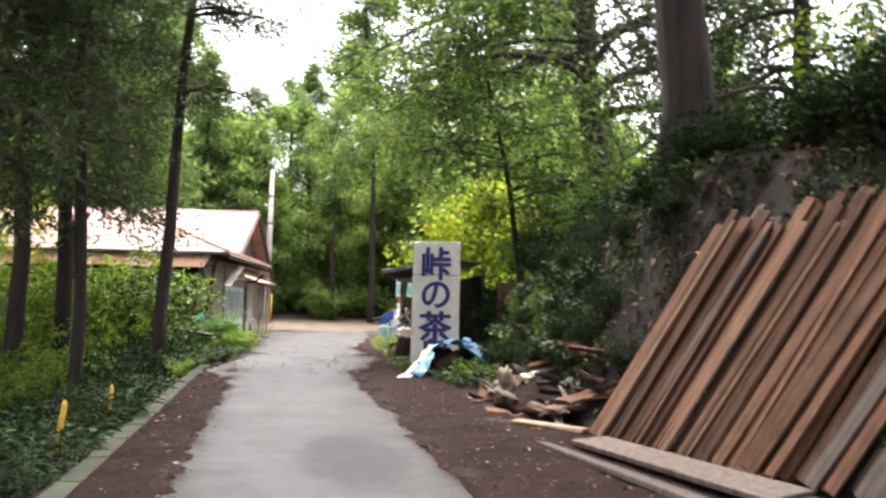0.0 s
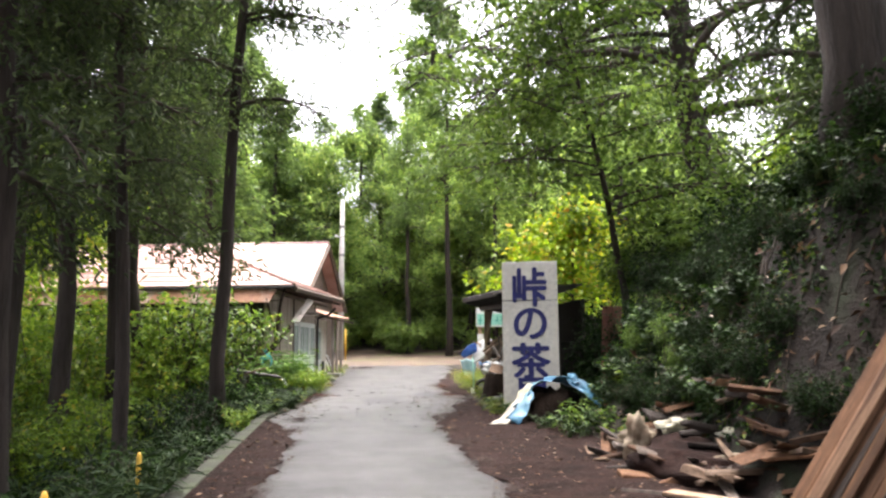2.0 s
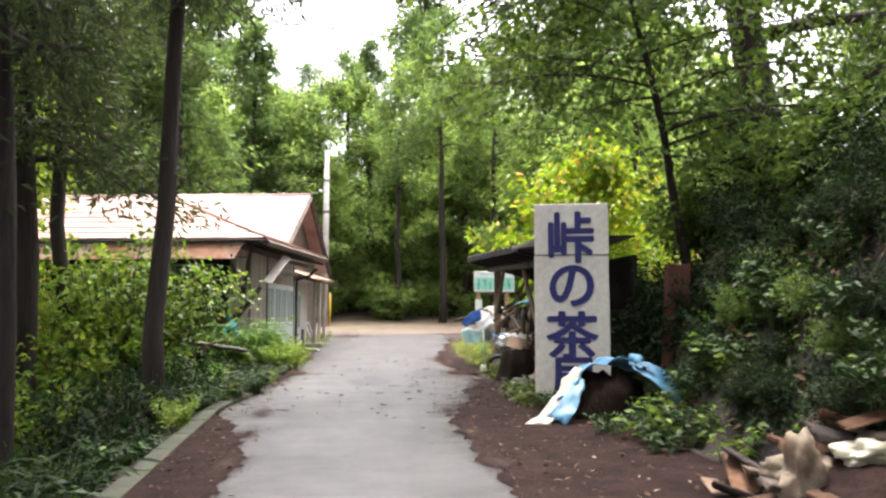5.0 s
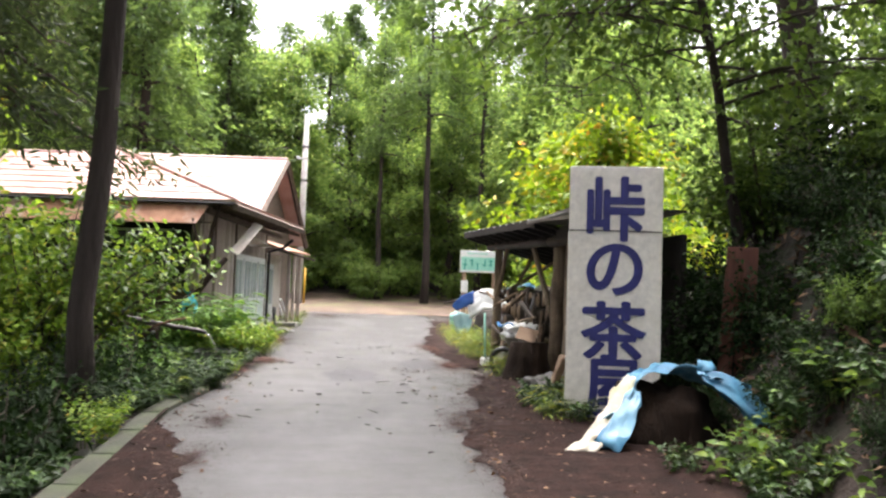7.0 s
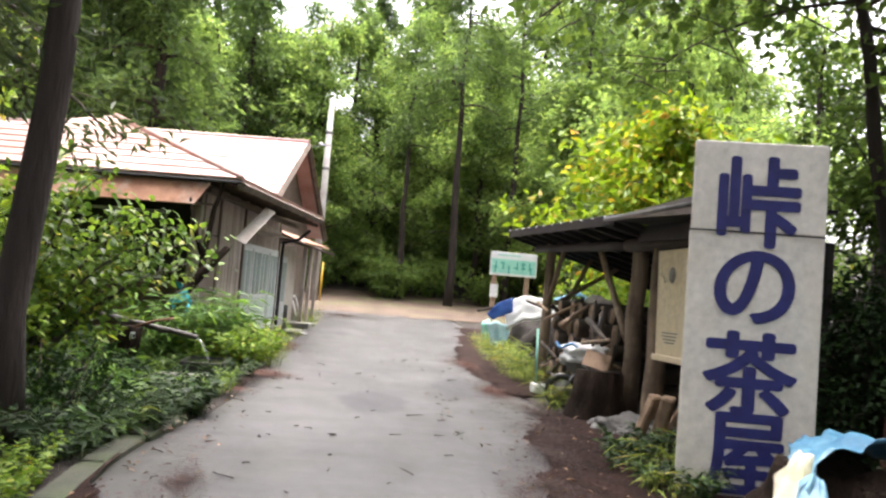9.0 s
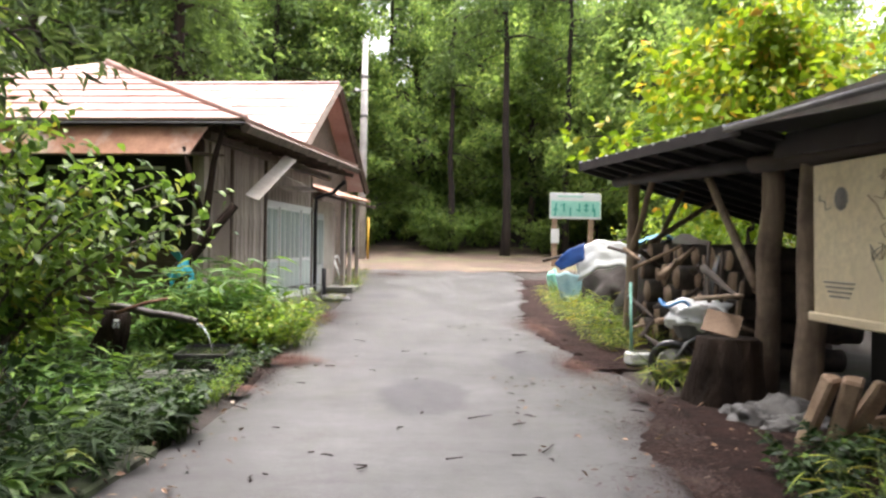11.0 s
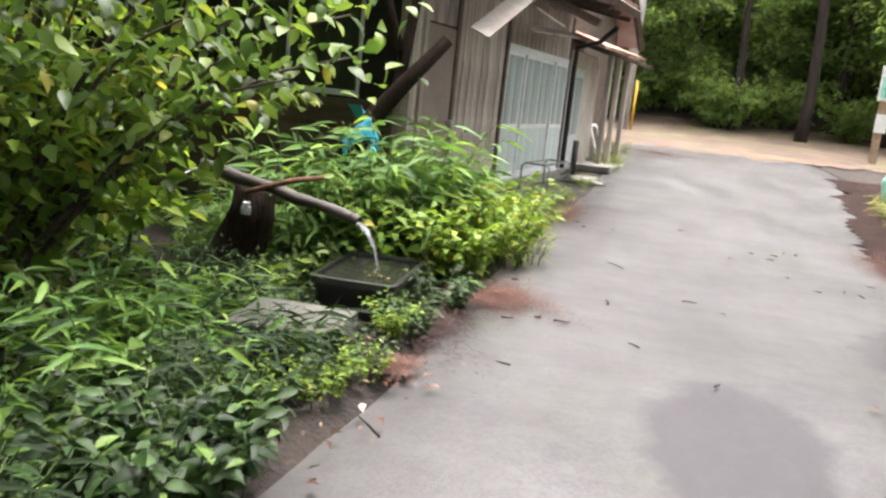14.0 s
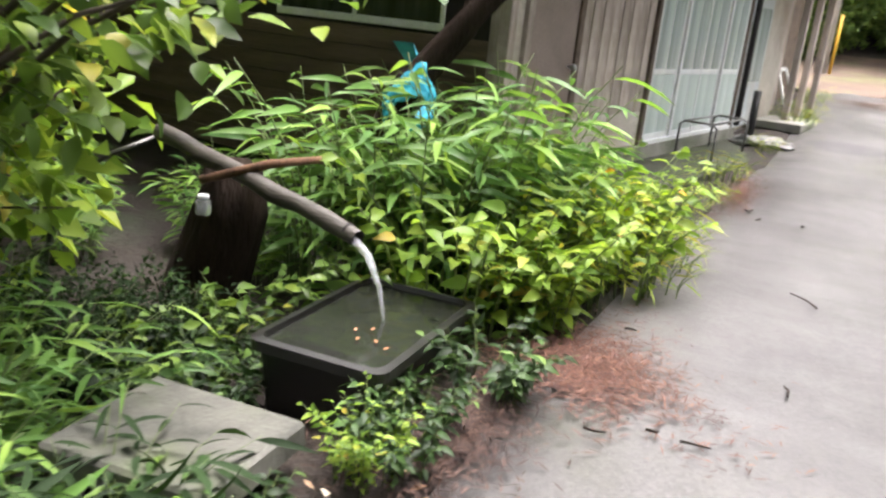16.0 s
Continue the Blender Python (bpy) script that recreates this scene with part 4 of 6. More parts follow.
# ---- leaning planks ----
def build_planks():
    rng = random.Random(5)
    total = 120
    for k in range(total):
        s = k / (total - 1)
        layer = rng.choice((0, 1, 2, 2, 3, 4, 5))
        y = 8.75 - 6.3 * s + rng.uniform(-0.12, 0.12)
        foot = Vector((3.42 + 0.95 * min(1, (8.75 - y) / 3.3) + 0.032 * layer, y, 0))
        foot.z = ground_line(y) + 0.03
        length = 2.62 + rng.uniform(-0.2, 0.2) + (1.0 if 0.27 < s < 0.6 else 0) + 0.45 * (s >= 0.6) + 0.05 * layer
        lean = Vector((0.45 + rng.uniform(-0.015, 0.02), -0.25 + rng.uniform(-0.03, 0.03), 0.86)).normalized()
        w = rng.choice((0.13, 0.16, 0.2, 0.1, 0.08, 0.15))
        x_ax = Vector((0.06 + rng.uniform(-0.2, 0.2), -1, 0)).normalized()
        x_ax = (x_ax - lean * x_ax.dot(lean)).normalized()
        face = Matrix((x_ax, lean.cross(x_ax), lean)).transposed().to_4x4()
        face.translation = foot + lean * length / 2
        mat = (FRESH_WOOD if rng.random() < 0.8 else PALE_PLANK) if (s < 0.45 and rng.random() < 0.92) or rng.random() < 0.3 else GREY_WOOD
        lab = "reddish sawn plank with bark edge leaning on the bank" if mat is not GREY_WOOD else "greyed sawn plank leaning on the bank"
        tagged(put("plank", bevel_box("plank", w, rng.uniform(0.025, 0.045), length, 0.007, 0.014, k), mat, m=face), lab, "plank", "planks leaning on the bank")
    for k, (x0, y0, x1, y1, w, h, mat) in enumerate(((3.2, 8.0, 3.6, 5.2, 0.42, 0.1, GREY_WOOD), (2.75, 8.1, 3.0, 5.4, 0.14, 0.05, GREY_WOOD), (2.9, 9.6, 3.5, 8.8, 0.16, 0.05, LOG_END), (2.6, 9.9, 3.3, 9.3, 0.12, 0.04, GREY_WOOD))):
        c = Vector(((x0 + x1) / 2, (y0 + y1) / 2, 0))
        ln = math.hypot(x1 - x0, y1 - y0)
        tagged(put("fallen_plank", bevel_box("fallen_plank", w, ln, 0.04, 0.006, 0.015, k), mat, m=pose(c.x, c.y, ground(c.x, c.y) + h, 0, 6 * (k == 0), -math.degrees(math.atan2(x1 - x0, y1 - y0)))), "pale board lying on the litter below the stack", "plank")


PALE_PLANK = plain("pale_sawn_planks", (0.15, 0.08, 0.045), (0.32, 0.19, 0.115), 3, 0.85, fine=24, relief=0.7, stretch=(4, 4, 0.25), stain=(0.08, 0.04, 0.025), vary=0.5, spec=0.25)
build_planks()


# ---- trees ----
def spray_leaves(name, centres, dirs, per, spread, length, width, rng, droop=0.3, flat=0.5):
    """Leaves in small sprays round points of twigs."""
    n = len(centres) * per
    base = np.repeat(centres, per, 0) + rng.normal(size=(n, 3)) * spread
    along = np.repeat(dirs, per, 0) + rng.normal(size=(n, 3)) * 0.75
    along[:, 2] -= 0.15
    normal = rng.normal(size=(n, 3)) * (1 - flat) + np.array([0, 0, flat])
    return leaf_mesh(name, base, along, normal, length * rng.uniform(0.6, 1.3, n), width * rng.uniform(0.7, 1.3, n), 0.2, droop)


def branch_path(start, azimuth, length, rise, droop, rng, steps=6):
    d = np.array([math.cos(azimuth), math.sin(azimuth), 0])
    side = np.array([-d[1], d[0], 0])
    bend = rng.uniform(-0.25, 0.25)
    pts = []
    for k in range(steps + 1):
        s = k / steps
        pts.append(np.array(start) + d * length * s + side * bend * length * s * s + np.array([0, 0, rise * length * s - droop * length * s * s]))
    return pts


def tree(kind, height, radius, crown_from, reach, limbs, sprays, per, leaf, material, seed, label, lean=(0, 0), spread=0.22, azimuths=None, droop=0.55, rise=0.25, twigs=2):
    """A tapered trunk, limbs that bend, and leaves in sprays round the limbs' outer parts."""
    rng = np.random.default_rng(seed)
    root = thing(kind, label, "tree")
    ks = 9
    wob = rng.normal(size=(ks + 1, 2)) * radius * 0.35
    pts = [(lean[0] * (k / ks) ** 1.3 * height + wob[k, 0] * (k > 0), lean[1] * (k / ks) ** 1.3 * height + wob[k, 1] * (k > 0), -0.5 + (height + 0.5) * k / ks) for k in range(ks + 1)]
    rad = [radius * (1.25 if k == 0 else 1.0) * (1 - 0.85 * (k / ks) ** 1.2) for k in range(ks + 1)]
    put("trunk", tube("trunk", pts, rad, 12, 0.06, seed), BARK, root)
    centres, dirs, twig_items = [], [], []
    for i in range(limbs):
        s = crown_from + (0.98 - crown_from) * ((i + rng.uniform(0.1, 0.9)) / limbs)
        k = min(ks - 1, int(s * ks))
        f = s * ks - k
        start = np.array(pts[k]) * (1 - f) + np.array(pts[k + 1]) * f
        az = rng.uniform(0, 2 * math.pi) if azimuths is None else rng.choice(azimuths) + rng.uniform(-0.5, 0.5)
        shape = (1 - s) / (1 - crown_from)
        ln = reach * (0.25 + 0.75 * min(1, shape * 1.6)) * rng.uniform(0.7, 1.15)
        path = branch_path(start, az, ln, rise, droop * rng.uniform(0.6, 1.2), rng)
        r0 = max(0.02, radius * 0.26 * (0.4 + shape))
        put("limb", tube("limb", path, [r0 * (1 - 0.85 * j / 6) for j in range(7)], 6), TWIG, root)
        out = np.array([math.cos(az), math.sin(az), 0])
        for _ in range(sprays):
            q = rng.uniform(0.18, 1.0)
            j = min(5, int(q * 6))
            g = q * 6 - j
            p = path[j] * (1 - g) + path[j + 1] * g
            off = rng.normal(size=3) * np.array([1, 1, 0.35]) * (0.16 * ln * (1.1 - 0.5 * q)) + np.array([0, 0, -0.04 * ln])
            centres.append(p + off)
            dd = out * 0.7 + off / max(0.05, np.linalg.norm(off)) * 0.7
            dirs.append(dd)
            if twigs and rng.random() < 0.4:
                twig_items.append(tube_arrays([p, p + off * 0.55 + np.array([0, 0, 0.03]), p + off], [0.014, 0.01, 0.004], 4))
    if twig_items:
        tagged(put("twig", mesh_of("twig", *join_arrays(twig_items)), TWIG, root), kind="stuff")
    put("crown", spray_leaves("crown", np.array(centres), np.array(dirs), per, spread, leaf[0], leaf[1], rng), material, root)
    return root


def plant_tree(ob, x, y, yaw, scale=1.0, sink=0.0):
    c = copy_thing(ob, Matrix.Translation((x, y, ground(x, y) - sink)) @ pose(0, 0, 0, 0, 0, yaw))
    c.scale = (scale, scale, scale)
    return c


def settle(ob, x, y, yaw=0, sink=0.0):
    ob.matrix_basis = Matrix.Translation((x, y, ground(x, y) - sink)) @ pose(0, 0, 0, 0, 0, yaw)
    return ob


CEDAR_LABEL = "tall dark cedar with drooping sprays and bare lower trunk"
# the two great cedars on the bank, a thinner one behind
settle(tree("cedar", 19, 0.41, 0.36, 4.6, 30, 34, 9, (0.24, 0.06), CEDAR_LEAF, 11, "great dark cedar on the top of the bank"), 5.7, 10.9, 0, 0.1)
great_cedar = settle(tree("cedar", 22, 0.46, 0.29, 7.5, 46, 34, 11, (0.26, 0.07), CEDAR_LEAF, 12, "great dark cedar behind the shelter", azimuths=(3.14, 3.7, 2.6, 4.2, 4.7, 5.5, 3.4, 0.8), droop=0.5), 9.3, 23.4, 0, 0.1)
rng_limb = np.random.default_rng(5)
for z, az, ln, fall in ((10.2, 3.05, 7.8, 0.5), (8.6, 3.35, 6.6, 0.42), (11.6, 3.5, 8.4, 0.5), (9.4, 2.8, 6.2, 0.55), (12.8, 3.2, 8.8, 0.55)):
    bough = branch_path((0, 0, z), az, ln, 0.04, fall, rng_limb)
    put("limb", tube("limb", bough, [0.085 * (1 - 0.13 * j) for j in range(7)], 7, 0.1), BARK, great_cedar)
    for j in (2, 3, 4, 5):
        side = branch_path(bough[j], az + (0.6 if j % 2 else -0.6), ln * 0.3, 0.05, 0.5, rng_limb, 4)
        put("limb", tube("limb", side, [0.03, 0.025, 0.02, 0.014, 0.008], 5), BARK, great_cedar)
cedar_c = settle(tree("cedar", 15, 0.2, 0.2, 3.2, 26, 30, 9, (0.26, 0.075), CEDAR_LEAF, 13, CEDAR_LABEL), 9.4, 13.2)
# slender cedars on the lower side
cedar_l = settle(tree("cedar", 16, 0.15, 0.4, 2.3, 24, 32, 12, (0.17, 0.04), CEDAR_LEAF, 14, "slender cedar below the kerb with ragged dark sprays", lean=(0.02, 0)), -2.32, 18.3)
cedar_m = settle(tree("cedar", 17, 0.2, 0.3, 2.6, 26, 34, 11, (0.2, 0.05), CEDAR_LEAF, 15, CEDAR_LABEL, lean=(0.01, 0.01)), -5.45, 18.9)
for k, (x, y, yaw, s) in enumerate(((-4.74, 19.9, 40, 0.95), (-4.9, 22.0, 120, 1.0), (-7.8, 20.5, 250, 1.05), (-9.6, 24, 160, 1.1), (-4.3, 13.4, 145, 1.0), (-3.5, 16.0, 220, 0.9))):
    plant_tree((cedar_m, cedar_l)[k % 2], x, y, yaw, s)
for x, y, yaw, s in ((15, 15, 80, 1.1), (9.9, 17.8, 300, 1.05)):
    plant_tree(cedar_c, x, y, yaw, s)

# wide cedars, mostly unseen, added so that crowns closing over the lane shade it
cedar_w = settle(tree("cedar", 19, 0.27, 0.44, 5.4, 40, 40, 12, (0.22, 0.05), CEDAR_LEAF, 16, "wide dark cedar added for shade, its boughs hanging over the lane", lean=(0.01, 0), droop=0.42, rise=0.22), -4.9, 10.5)
for x, y, yaw, s in ((-4.0, 6.0, 70, 1.0), (-3.8, 1.6, 150, 1.05), (-4.0, -3.0, 230, 1.0), (-4.2, -8.0, 310, 1.05), (-5.7, 17.0, 120, 1.0), (6.9, -2.0, 100, 1.0), (7.3, 2.8, 260, 1.0), (7.4, -7.5, 10, 1.0), (9.6, 6.6, 190, 1.0), (-2.0, -11.5, 90, 1.1), (4.0, -12.5, 45, 1.1)):
    plant_tree(cedar_w, x, y, yaw, s)

# far broad trees and conifers that close the view
BROAD_LABEL = "leafy green broadleaf tree at the forest edge"
broad_a = settle(tree("broadleaf_tree", 13, 0.24, 0.2, 4.0, 30, 26, 14, (0.24, 0.11), LIT_FAR_LEAF, 21, BROAD_LABEL, rise=0.6, droop=0.6, spread=0.3), 2.0, 55)
broad_b = settle(tree("broadleaf_tree", 11, 0.2, 0.16, 3.6, 26, 26, 14, (0.24, 0.11), LIT_FAR_LEAF, 22, BROAD_LABEL, rise=0.6, droop=0.6, spread=0.3), 7.5, 53)
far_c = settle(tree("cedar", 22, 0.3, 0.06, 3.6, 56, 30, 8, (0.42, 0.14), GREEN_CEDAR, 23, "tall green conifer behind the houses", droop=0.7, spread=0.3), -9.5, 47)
rng_f = random.Random(31)
for k in range(17):
    x = -16 + k * 2.6 + rng_f.uniform(-0.9, 0.9)
    y = 53 + rng_f.uniform(-2.5, 4) + 0.012 * (x - 3) ** 2
    plant_tree((broad_a, broad_b)[k % 2], x, y, rng_f.uniform(0, 360), rng_f.uniform(0.8, 1.2))
for k in range(11):
    x = -24 + k * 5.2 + rng_f.uniform(-1, 1)
    plant_tree((far_c, broad_a)[k % 3 == 1], x, 63 + rng_f.uniform(-2, 5), rng_f.uniform(0, 360), rng_f.uniform(0.9, 1.3) * (0.75 if k in (4, 5) else 1.0))
for x, y, s in ((-7.2, 44, 0.95), (-12.5, 45, 1.05), (-15, 39, 1.0), (-16, 32, 1.0), (-14, 27, 0.9), (-4.4, 50, 0.75)):
    plant_tree(far_c, x, y, rng_f.uniform(0, 360), s)
for x, y, s in ((10.5, 46, 0.95), (13, 40, 1.0), (14.5, 34, 0.9), (18, 30, 1.1), (17, 45, 1.1), (12.5, 50, 1.0)):
    plant_tree((broad_b, broad_a)[int(x) % 2], x, y, rng_f.uniform(0, 360), s)
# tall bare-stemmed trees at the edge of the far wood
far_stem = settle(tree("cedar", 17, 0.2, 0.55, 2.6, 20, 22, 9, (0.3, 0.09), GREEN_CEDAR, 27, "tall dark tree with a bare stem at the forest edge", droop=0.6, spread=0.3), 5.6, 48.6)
for x, y, yaw, s in ((3.4, 50.5, 40, 0.8), (-1.6, 53.5, 200, 0.85), (0.6, 55.0, 120, 0.9), (8.6, 50.0, 160, 0.95), (11.2, 47.0, 300, 0.95), (14.5, 46, 70, 1.0)):
    plant_tree(far_stem, x, y, yaw, s)
# yellowing tree behind the shelter
settle(tree("broadleaf_tree", 5.8, 0.10, 0.32, 3.0, 24, 26, 8, (0.24, 0.15), YELLOW_LEAF, 24, "small tree with yellowing leaves behind the shelter", rise=0.5, droop=0.45, spread=0.3), 7.6, 29.5)
# small maple that leans over the sign
settle(tree("maple", 8.2, 0.085, 0.28, 4.4, 34, 40, 8, (0.15, 0.11), GREEN_LEAF, 25, "slender maple leaning over the sign", lean=(-0.22, 0.0), rise=0.25, droop=0.3, spread=0.2), 6.0, 19.2)

# light broadleaf trees behind the house side and a few taller ones in the gap over the lane
bright = settle(tree("broadleaf_tree", 9, 0.12, 0.08, 3.4, 28, 30, 9, (0.24, 0.15), BRIGHT_LEAF, 26, "bright green broadleaf tree behind the cedars", rise=0.7, droop=0.5, spread=0.32), -9.0, 28.5)
for x, y, s in ((-12, 24.5, 1.0), (-11, 31, 1.1), (-14.5, 29, 1.2), (-9.2, 21, 0.75), (-12.5, 19.5, 0.9), (-16, 23, 1.2), (-11.0, 15.0, 0.8)):
    plant_tree(bright, x, y, rng_f.uniform(0, 360), s)
for x, y, s in ((9.5, 59, 1.3), (-0.6, 51.5, 0.75), (-2.6, 55.5, 0.95)):
    plant_tree((broad_a, broad_b)[int(y) % 2], x, y, rng_f.uniform(0, 360), s)


# ---- undergrowth ----
def herb(kind, label, stems, height, leaf, leaves_per, material, seed, arch=0.35, spread=0.25, whorl=False, stem_r=0.005, category="plant", droop=0.5):
    """Arching stems with single long leaves."""
    rng = np.random.default_rng(seed)
    root = thing(kind, label, category)
    items, base, along, normal, ln, wd = [], [], [], [], [], []
    for i in range(stems):
        az = rng.uniform(0, 2 * math.pi)
        out = np.array([math.cos(az), math.sin(az), 0])
        foot = out * spread * rng.uniform(0, 1) ** 0.5
        h = height * rng.uniform(0.6, 1.1)
        a = arch * rng.uniform(0.4, 1.3) * h
        pts = [foot + out * a * s * s + np.array([0, 0, h * (s - 0.18 * s * s)]) for s in np.linspace(0, 1, 6)]
        pts[0] = pts[0] - np.array([0, 0, 0.05])
        items.append(tube_arrays(pts, [stem_r * (1 - 0.7 * s) for s in np.linspace(0, 1, 6)], 4))
        for j in range(leaves_per):
            q = 0.1 + 0.9 * (j + rng.uniform(0, 0.8)) / leaves_per
            q = min(q, 1.0)
            k = min(4, int(q * 5))
            f = q * 5 - k
            p = pts[k] * (1 - f) + pts[k + 1] * f
            w = j * 2.4 + rng.uniform(-0.4, 0.4)
            d = np.array([math.cos(w), math.sin(w), rng.uniform(0.0, 0.6)]) + out * 0.3
            base.append(p)
            along.append(d)
            normal.append(np.array([0, 0, 1]) + rng.normal(size=3) * 0.5)
            sc = rng.uniform(0.6, 1.15)
            ln.append(leaf[0] * sc)
            wd.append(leaf[1] * sc)
    tagged(put("stem", mesh_of("stem", *join_arrays(items), True), STEM, root), kind="stuff")
    put("foliage", leaf_mesh("foliage", np.array(base), np.array(along), np.array(normal), np.array(ln), np.array(wd), 0.18, droop, True), material, root)
    return root


def bush(kind, label, radius, height, stems, sprays, per, leaf, material, seed, category="bush"):
    """A woody bush: forked stems, and leaves in sprays with gaps between."""
    rng = np.random.default_rng(seed)
    root = thing(kind, label, category)
    items, centres, dirs = [], [], []
    for i in range(stems):
        az = rng.uniform(0, 2 * math.pi)
        out = np.array([math.cos(az), math.sin(az), 0])
        reach = radius * rng.uniform(0.3, 1.0)
        h = height * rng.uniform(0.6, 1.05) * (1.05 - 0.4 * reach / radius)
        pts = [out * (0.08 + reach * s ** 1.4) + np.array([0, 0, -0.1 + h * s]) for s in np.linspace(0, 1, 6)]
        items.append(tube_arrays(pts, [0.018 * (1 - 0.75 * s) for s in np.linspace(0, 1, 6)], 5))
        for _ in range(sprays):
            q = rng.uniform(0.3, 1.0)
            k = min(4, int(q * 5))
            f = q * 5 - k
            p = pts[k] * (1 - f) + pts[k + 1] * f
            off = rng.normal(size=3) * np.array([0.24, 0.24, 0.14]) * radius
            centres.append(p + off)
            dirs.append(off / 0.2 + out * 0.5)
            if rng.random() < 0.3:
                items.append(tube_arrays([p, p + off], [0.006, 0.003], 3))
    tagged(put("stem", mesh_of("stem", *join_arrays(items), True), TWIG, root), kind="stuff")
    put("foliage", spray_leaves("foliage", np.array(centres), np.array(dirs), per, 0.07, leaf[0], leaf[1], rng, 0.25, 0.6), material, root)
    return root


STEM = plain("green_stems", (0.05, 0.09, 0.02), (0.12, 0.17, 0.04), 8, 0.6, fine=40, relief=0)
rng_u = random.Random(77)

DARK_BUSH = "dense bush below the kerb, shade put into its leaf colour"
b_dark = settle(bush("bush", DARK_BUSH, 0.8, 1.5, 16, 16, 9, (0.10, 0.05), SHADED_LEAF, 41), -3.0, 7.0)
b_mid = settle(bush("bush", "loose green bush with light leaves", 0.85, 1.9, 16, 16, 9, (0.11, 0.06), GREEN_LEAF, 42), -3.2, 10.0)
b_light = settle(bush("bush", "light yellow-green bush under the cedars", 0.9, 2.3, 15, 15, 9, (0.11, 0.065), BRIGHT_LEAF, 43), -4.0, 17.0)
h_lance = settle(herb("herb_clump", "lush clump of long-leaved green herbs", 26, 0.9, (0.17, 0.026), 12, HERB_LEAF, 51), -1.75, 23.6)
h_broad = settle(herb("herb_clump", "clump of bright broad-leaved weeds", 26, 0.6, (0.08, 0.042), 13, BRIGHT_LEAF, 52, arch=0.4), -1.15, 23.4)
h_dark = settle(herb("herb_clump", "low weeds by the lane, shade put into their leaf colour", 24, 0.42, (0.10, 0.046), 10, HERB_SHADED, 53, arch=0.6), -1.35, 19.8)
h_yellow = settle(herb("herb_clump", "yellowing weeds on the clump's edge", 14, 0.8, (0.075, 0.036), 12, YELLOW_LEAF, 57), -0.95, 24.2)
h_glossy = settle(herb("herb_clump", "sparse weeds with broad glossy leaves", 12, 0.62, (0.13, 0.066), 7, MULBERRY_LEAF, 59, arch=0.5), -1.9, 20.2)
h_fern = settle(herb("fern_clump", "clump of arching fern-like fronds", 16, 0.75, (0.26, 0.03), 12, HERB_LEAF, 54, arch=0.7, category="fern"), -2.0, 20.9)
h_shade = settle(herb("fern_clump", "arching ferns below the kerb, shade put into their colour", 16, 0.75, (0.24, 0.035), 12, SHADED_LEAF, 58, arch=0.7, category="fern"), -2.4, 9.5)
h_sasa = settle(herb("bamboo_grass", "tuft of pale broad bamboo grass", 9, 0.45, (0.26, 0.05), 6, PALE_LEAF, 55, arch=0.6), -1.75, 18.5)
h_grass = settle(herb("grass_tuft", "yellow-green grass tuft on the verge", 26, 0.36, (0.20, 0.012), 4, VERGE_GRASS, 56, arch=0.6, category="grass"), 3.35, 24.3)


def scatter(proto, places, lo=0.8, hi=1.2, sink=0.0):
    for x, y in places:
        plant_tree(proto, x, y, rng_u.uniform(0, 360), rng_u.uniform(lo, hi), sink)


def area(n, x0, x1, y0, y1):
    return [(rng_u.uniform(x0, x1), rng_u.uniform(y0, y1)) for _ in range(n)]


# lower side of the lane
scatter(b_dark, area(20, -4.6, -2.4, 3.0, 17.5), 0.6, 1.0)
scatter(b_dark, area(12, -9, -4.5, 6, 20), 0.8, 1.3)
scatter(b_mid, area(7, -6.5, -4.2, 9, 18.5), 0.7, 1.0)
scatter(b_light, area(10, -8.5, -4.6, 17, 22), 0.7, 1.15)
scatter(b_mid, area(10, -14, -8, 10, 26), 1.0, 1.6)
scatter(b_light, area(8, -14, -7, 20, 26), 1.0, 1.6)
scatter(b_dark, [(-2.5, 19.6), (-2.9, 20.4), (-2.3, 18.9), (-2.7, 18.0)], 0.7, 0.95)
scatter(b_light, [(-4.2, 20.6), (-5.0, 21.3), (-5.8, 20.5), (-6.5, 22.0), (-4.8, 22.8), (-7.2, 21.5), (-3.9, 21.6)], 1.0, 1.35)
scatter(b_light, [(-4.0, 21.9), (-5.4, 22.6), (-6.6, 21.2), (-7.8, 22.4)], 1.4, 1.7)
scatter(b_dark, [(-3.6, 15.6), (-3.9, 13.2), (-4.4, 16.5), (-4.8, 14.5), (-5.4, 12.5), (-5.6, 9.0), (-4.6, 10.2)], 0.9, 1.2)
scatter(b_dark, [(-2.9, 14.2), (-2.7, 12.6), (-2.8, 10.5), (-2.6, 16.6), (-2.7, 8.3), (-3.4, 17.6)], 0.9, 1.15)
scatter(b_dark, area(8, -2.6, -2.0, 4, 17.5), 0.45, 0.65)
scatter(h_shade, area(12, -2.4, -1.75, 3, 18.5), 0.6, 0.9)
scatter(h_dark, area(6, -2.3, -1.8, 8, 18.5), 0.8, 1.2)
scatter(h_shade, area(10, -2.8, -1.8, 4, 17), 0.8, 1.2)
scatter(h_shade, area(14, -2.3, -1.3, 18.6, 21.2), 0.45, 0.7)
scatter(h_broad, [(-1.75, 16.4), (-1.85, 17.2)], 0.6, 0.8)
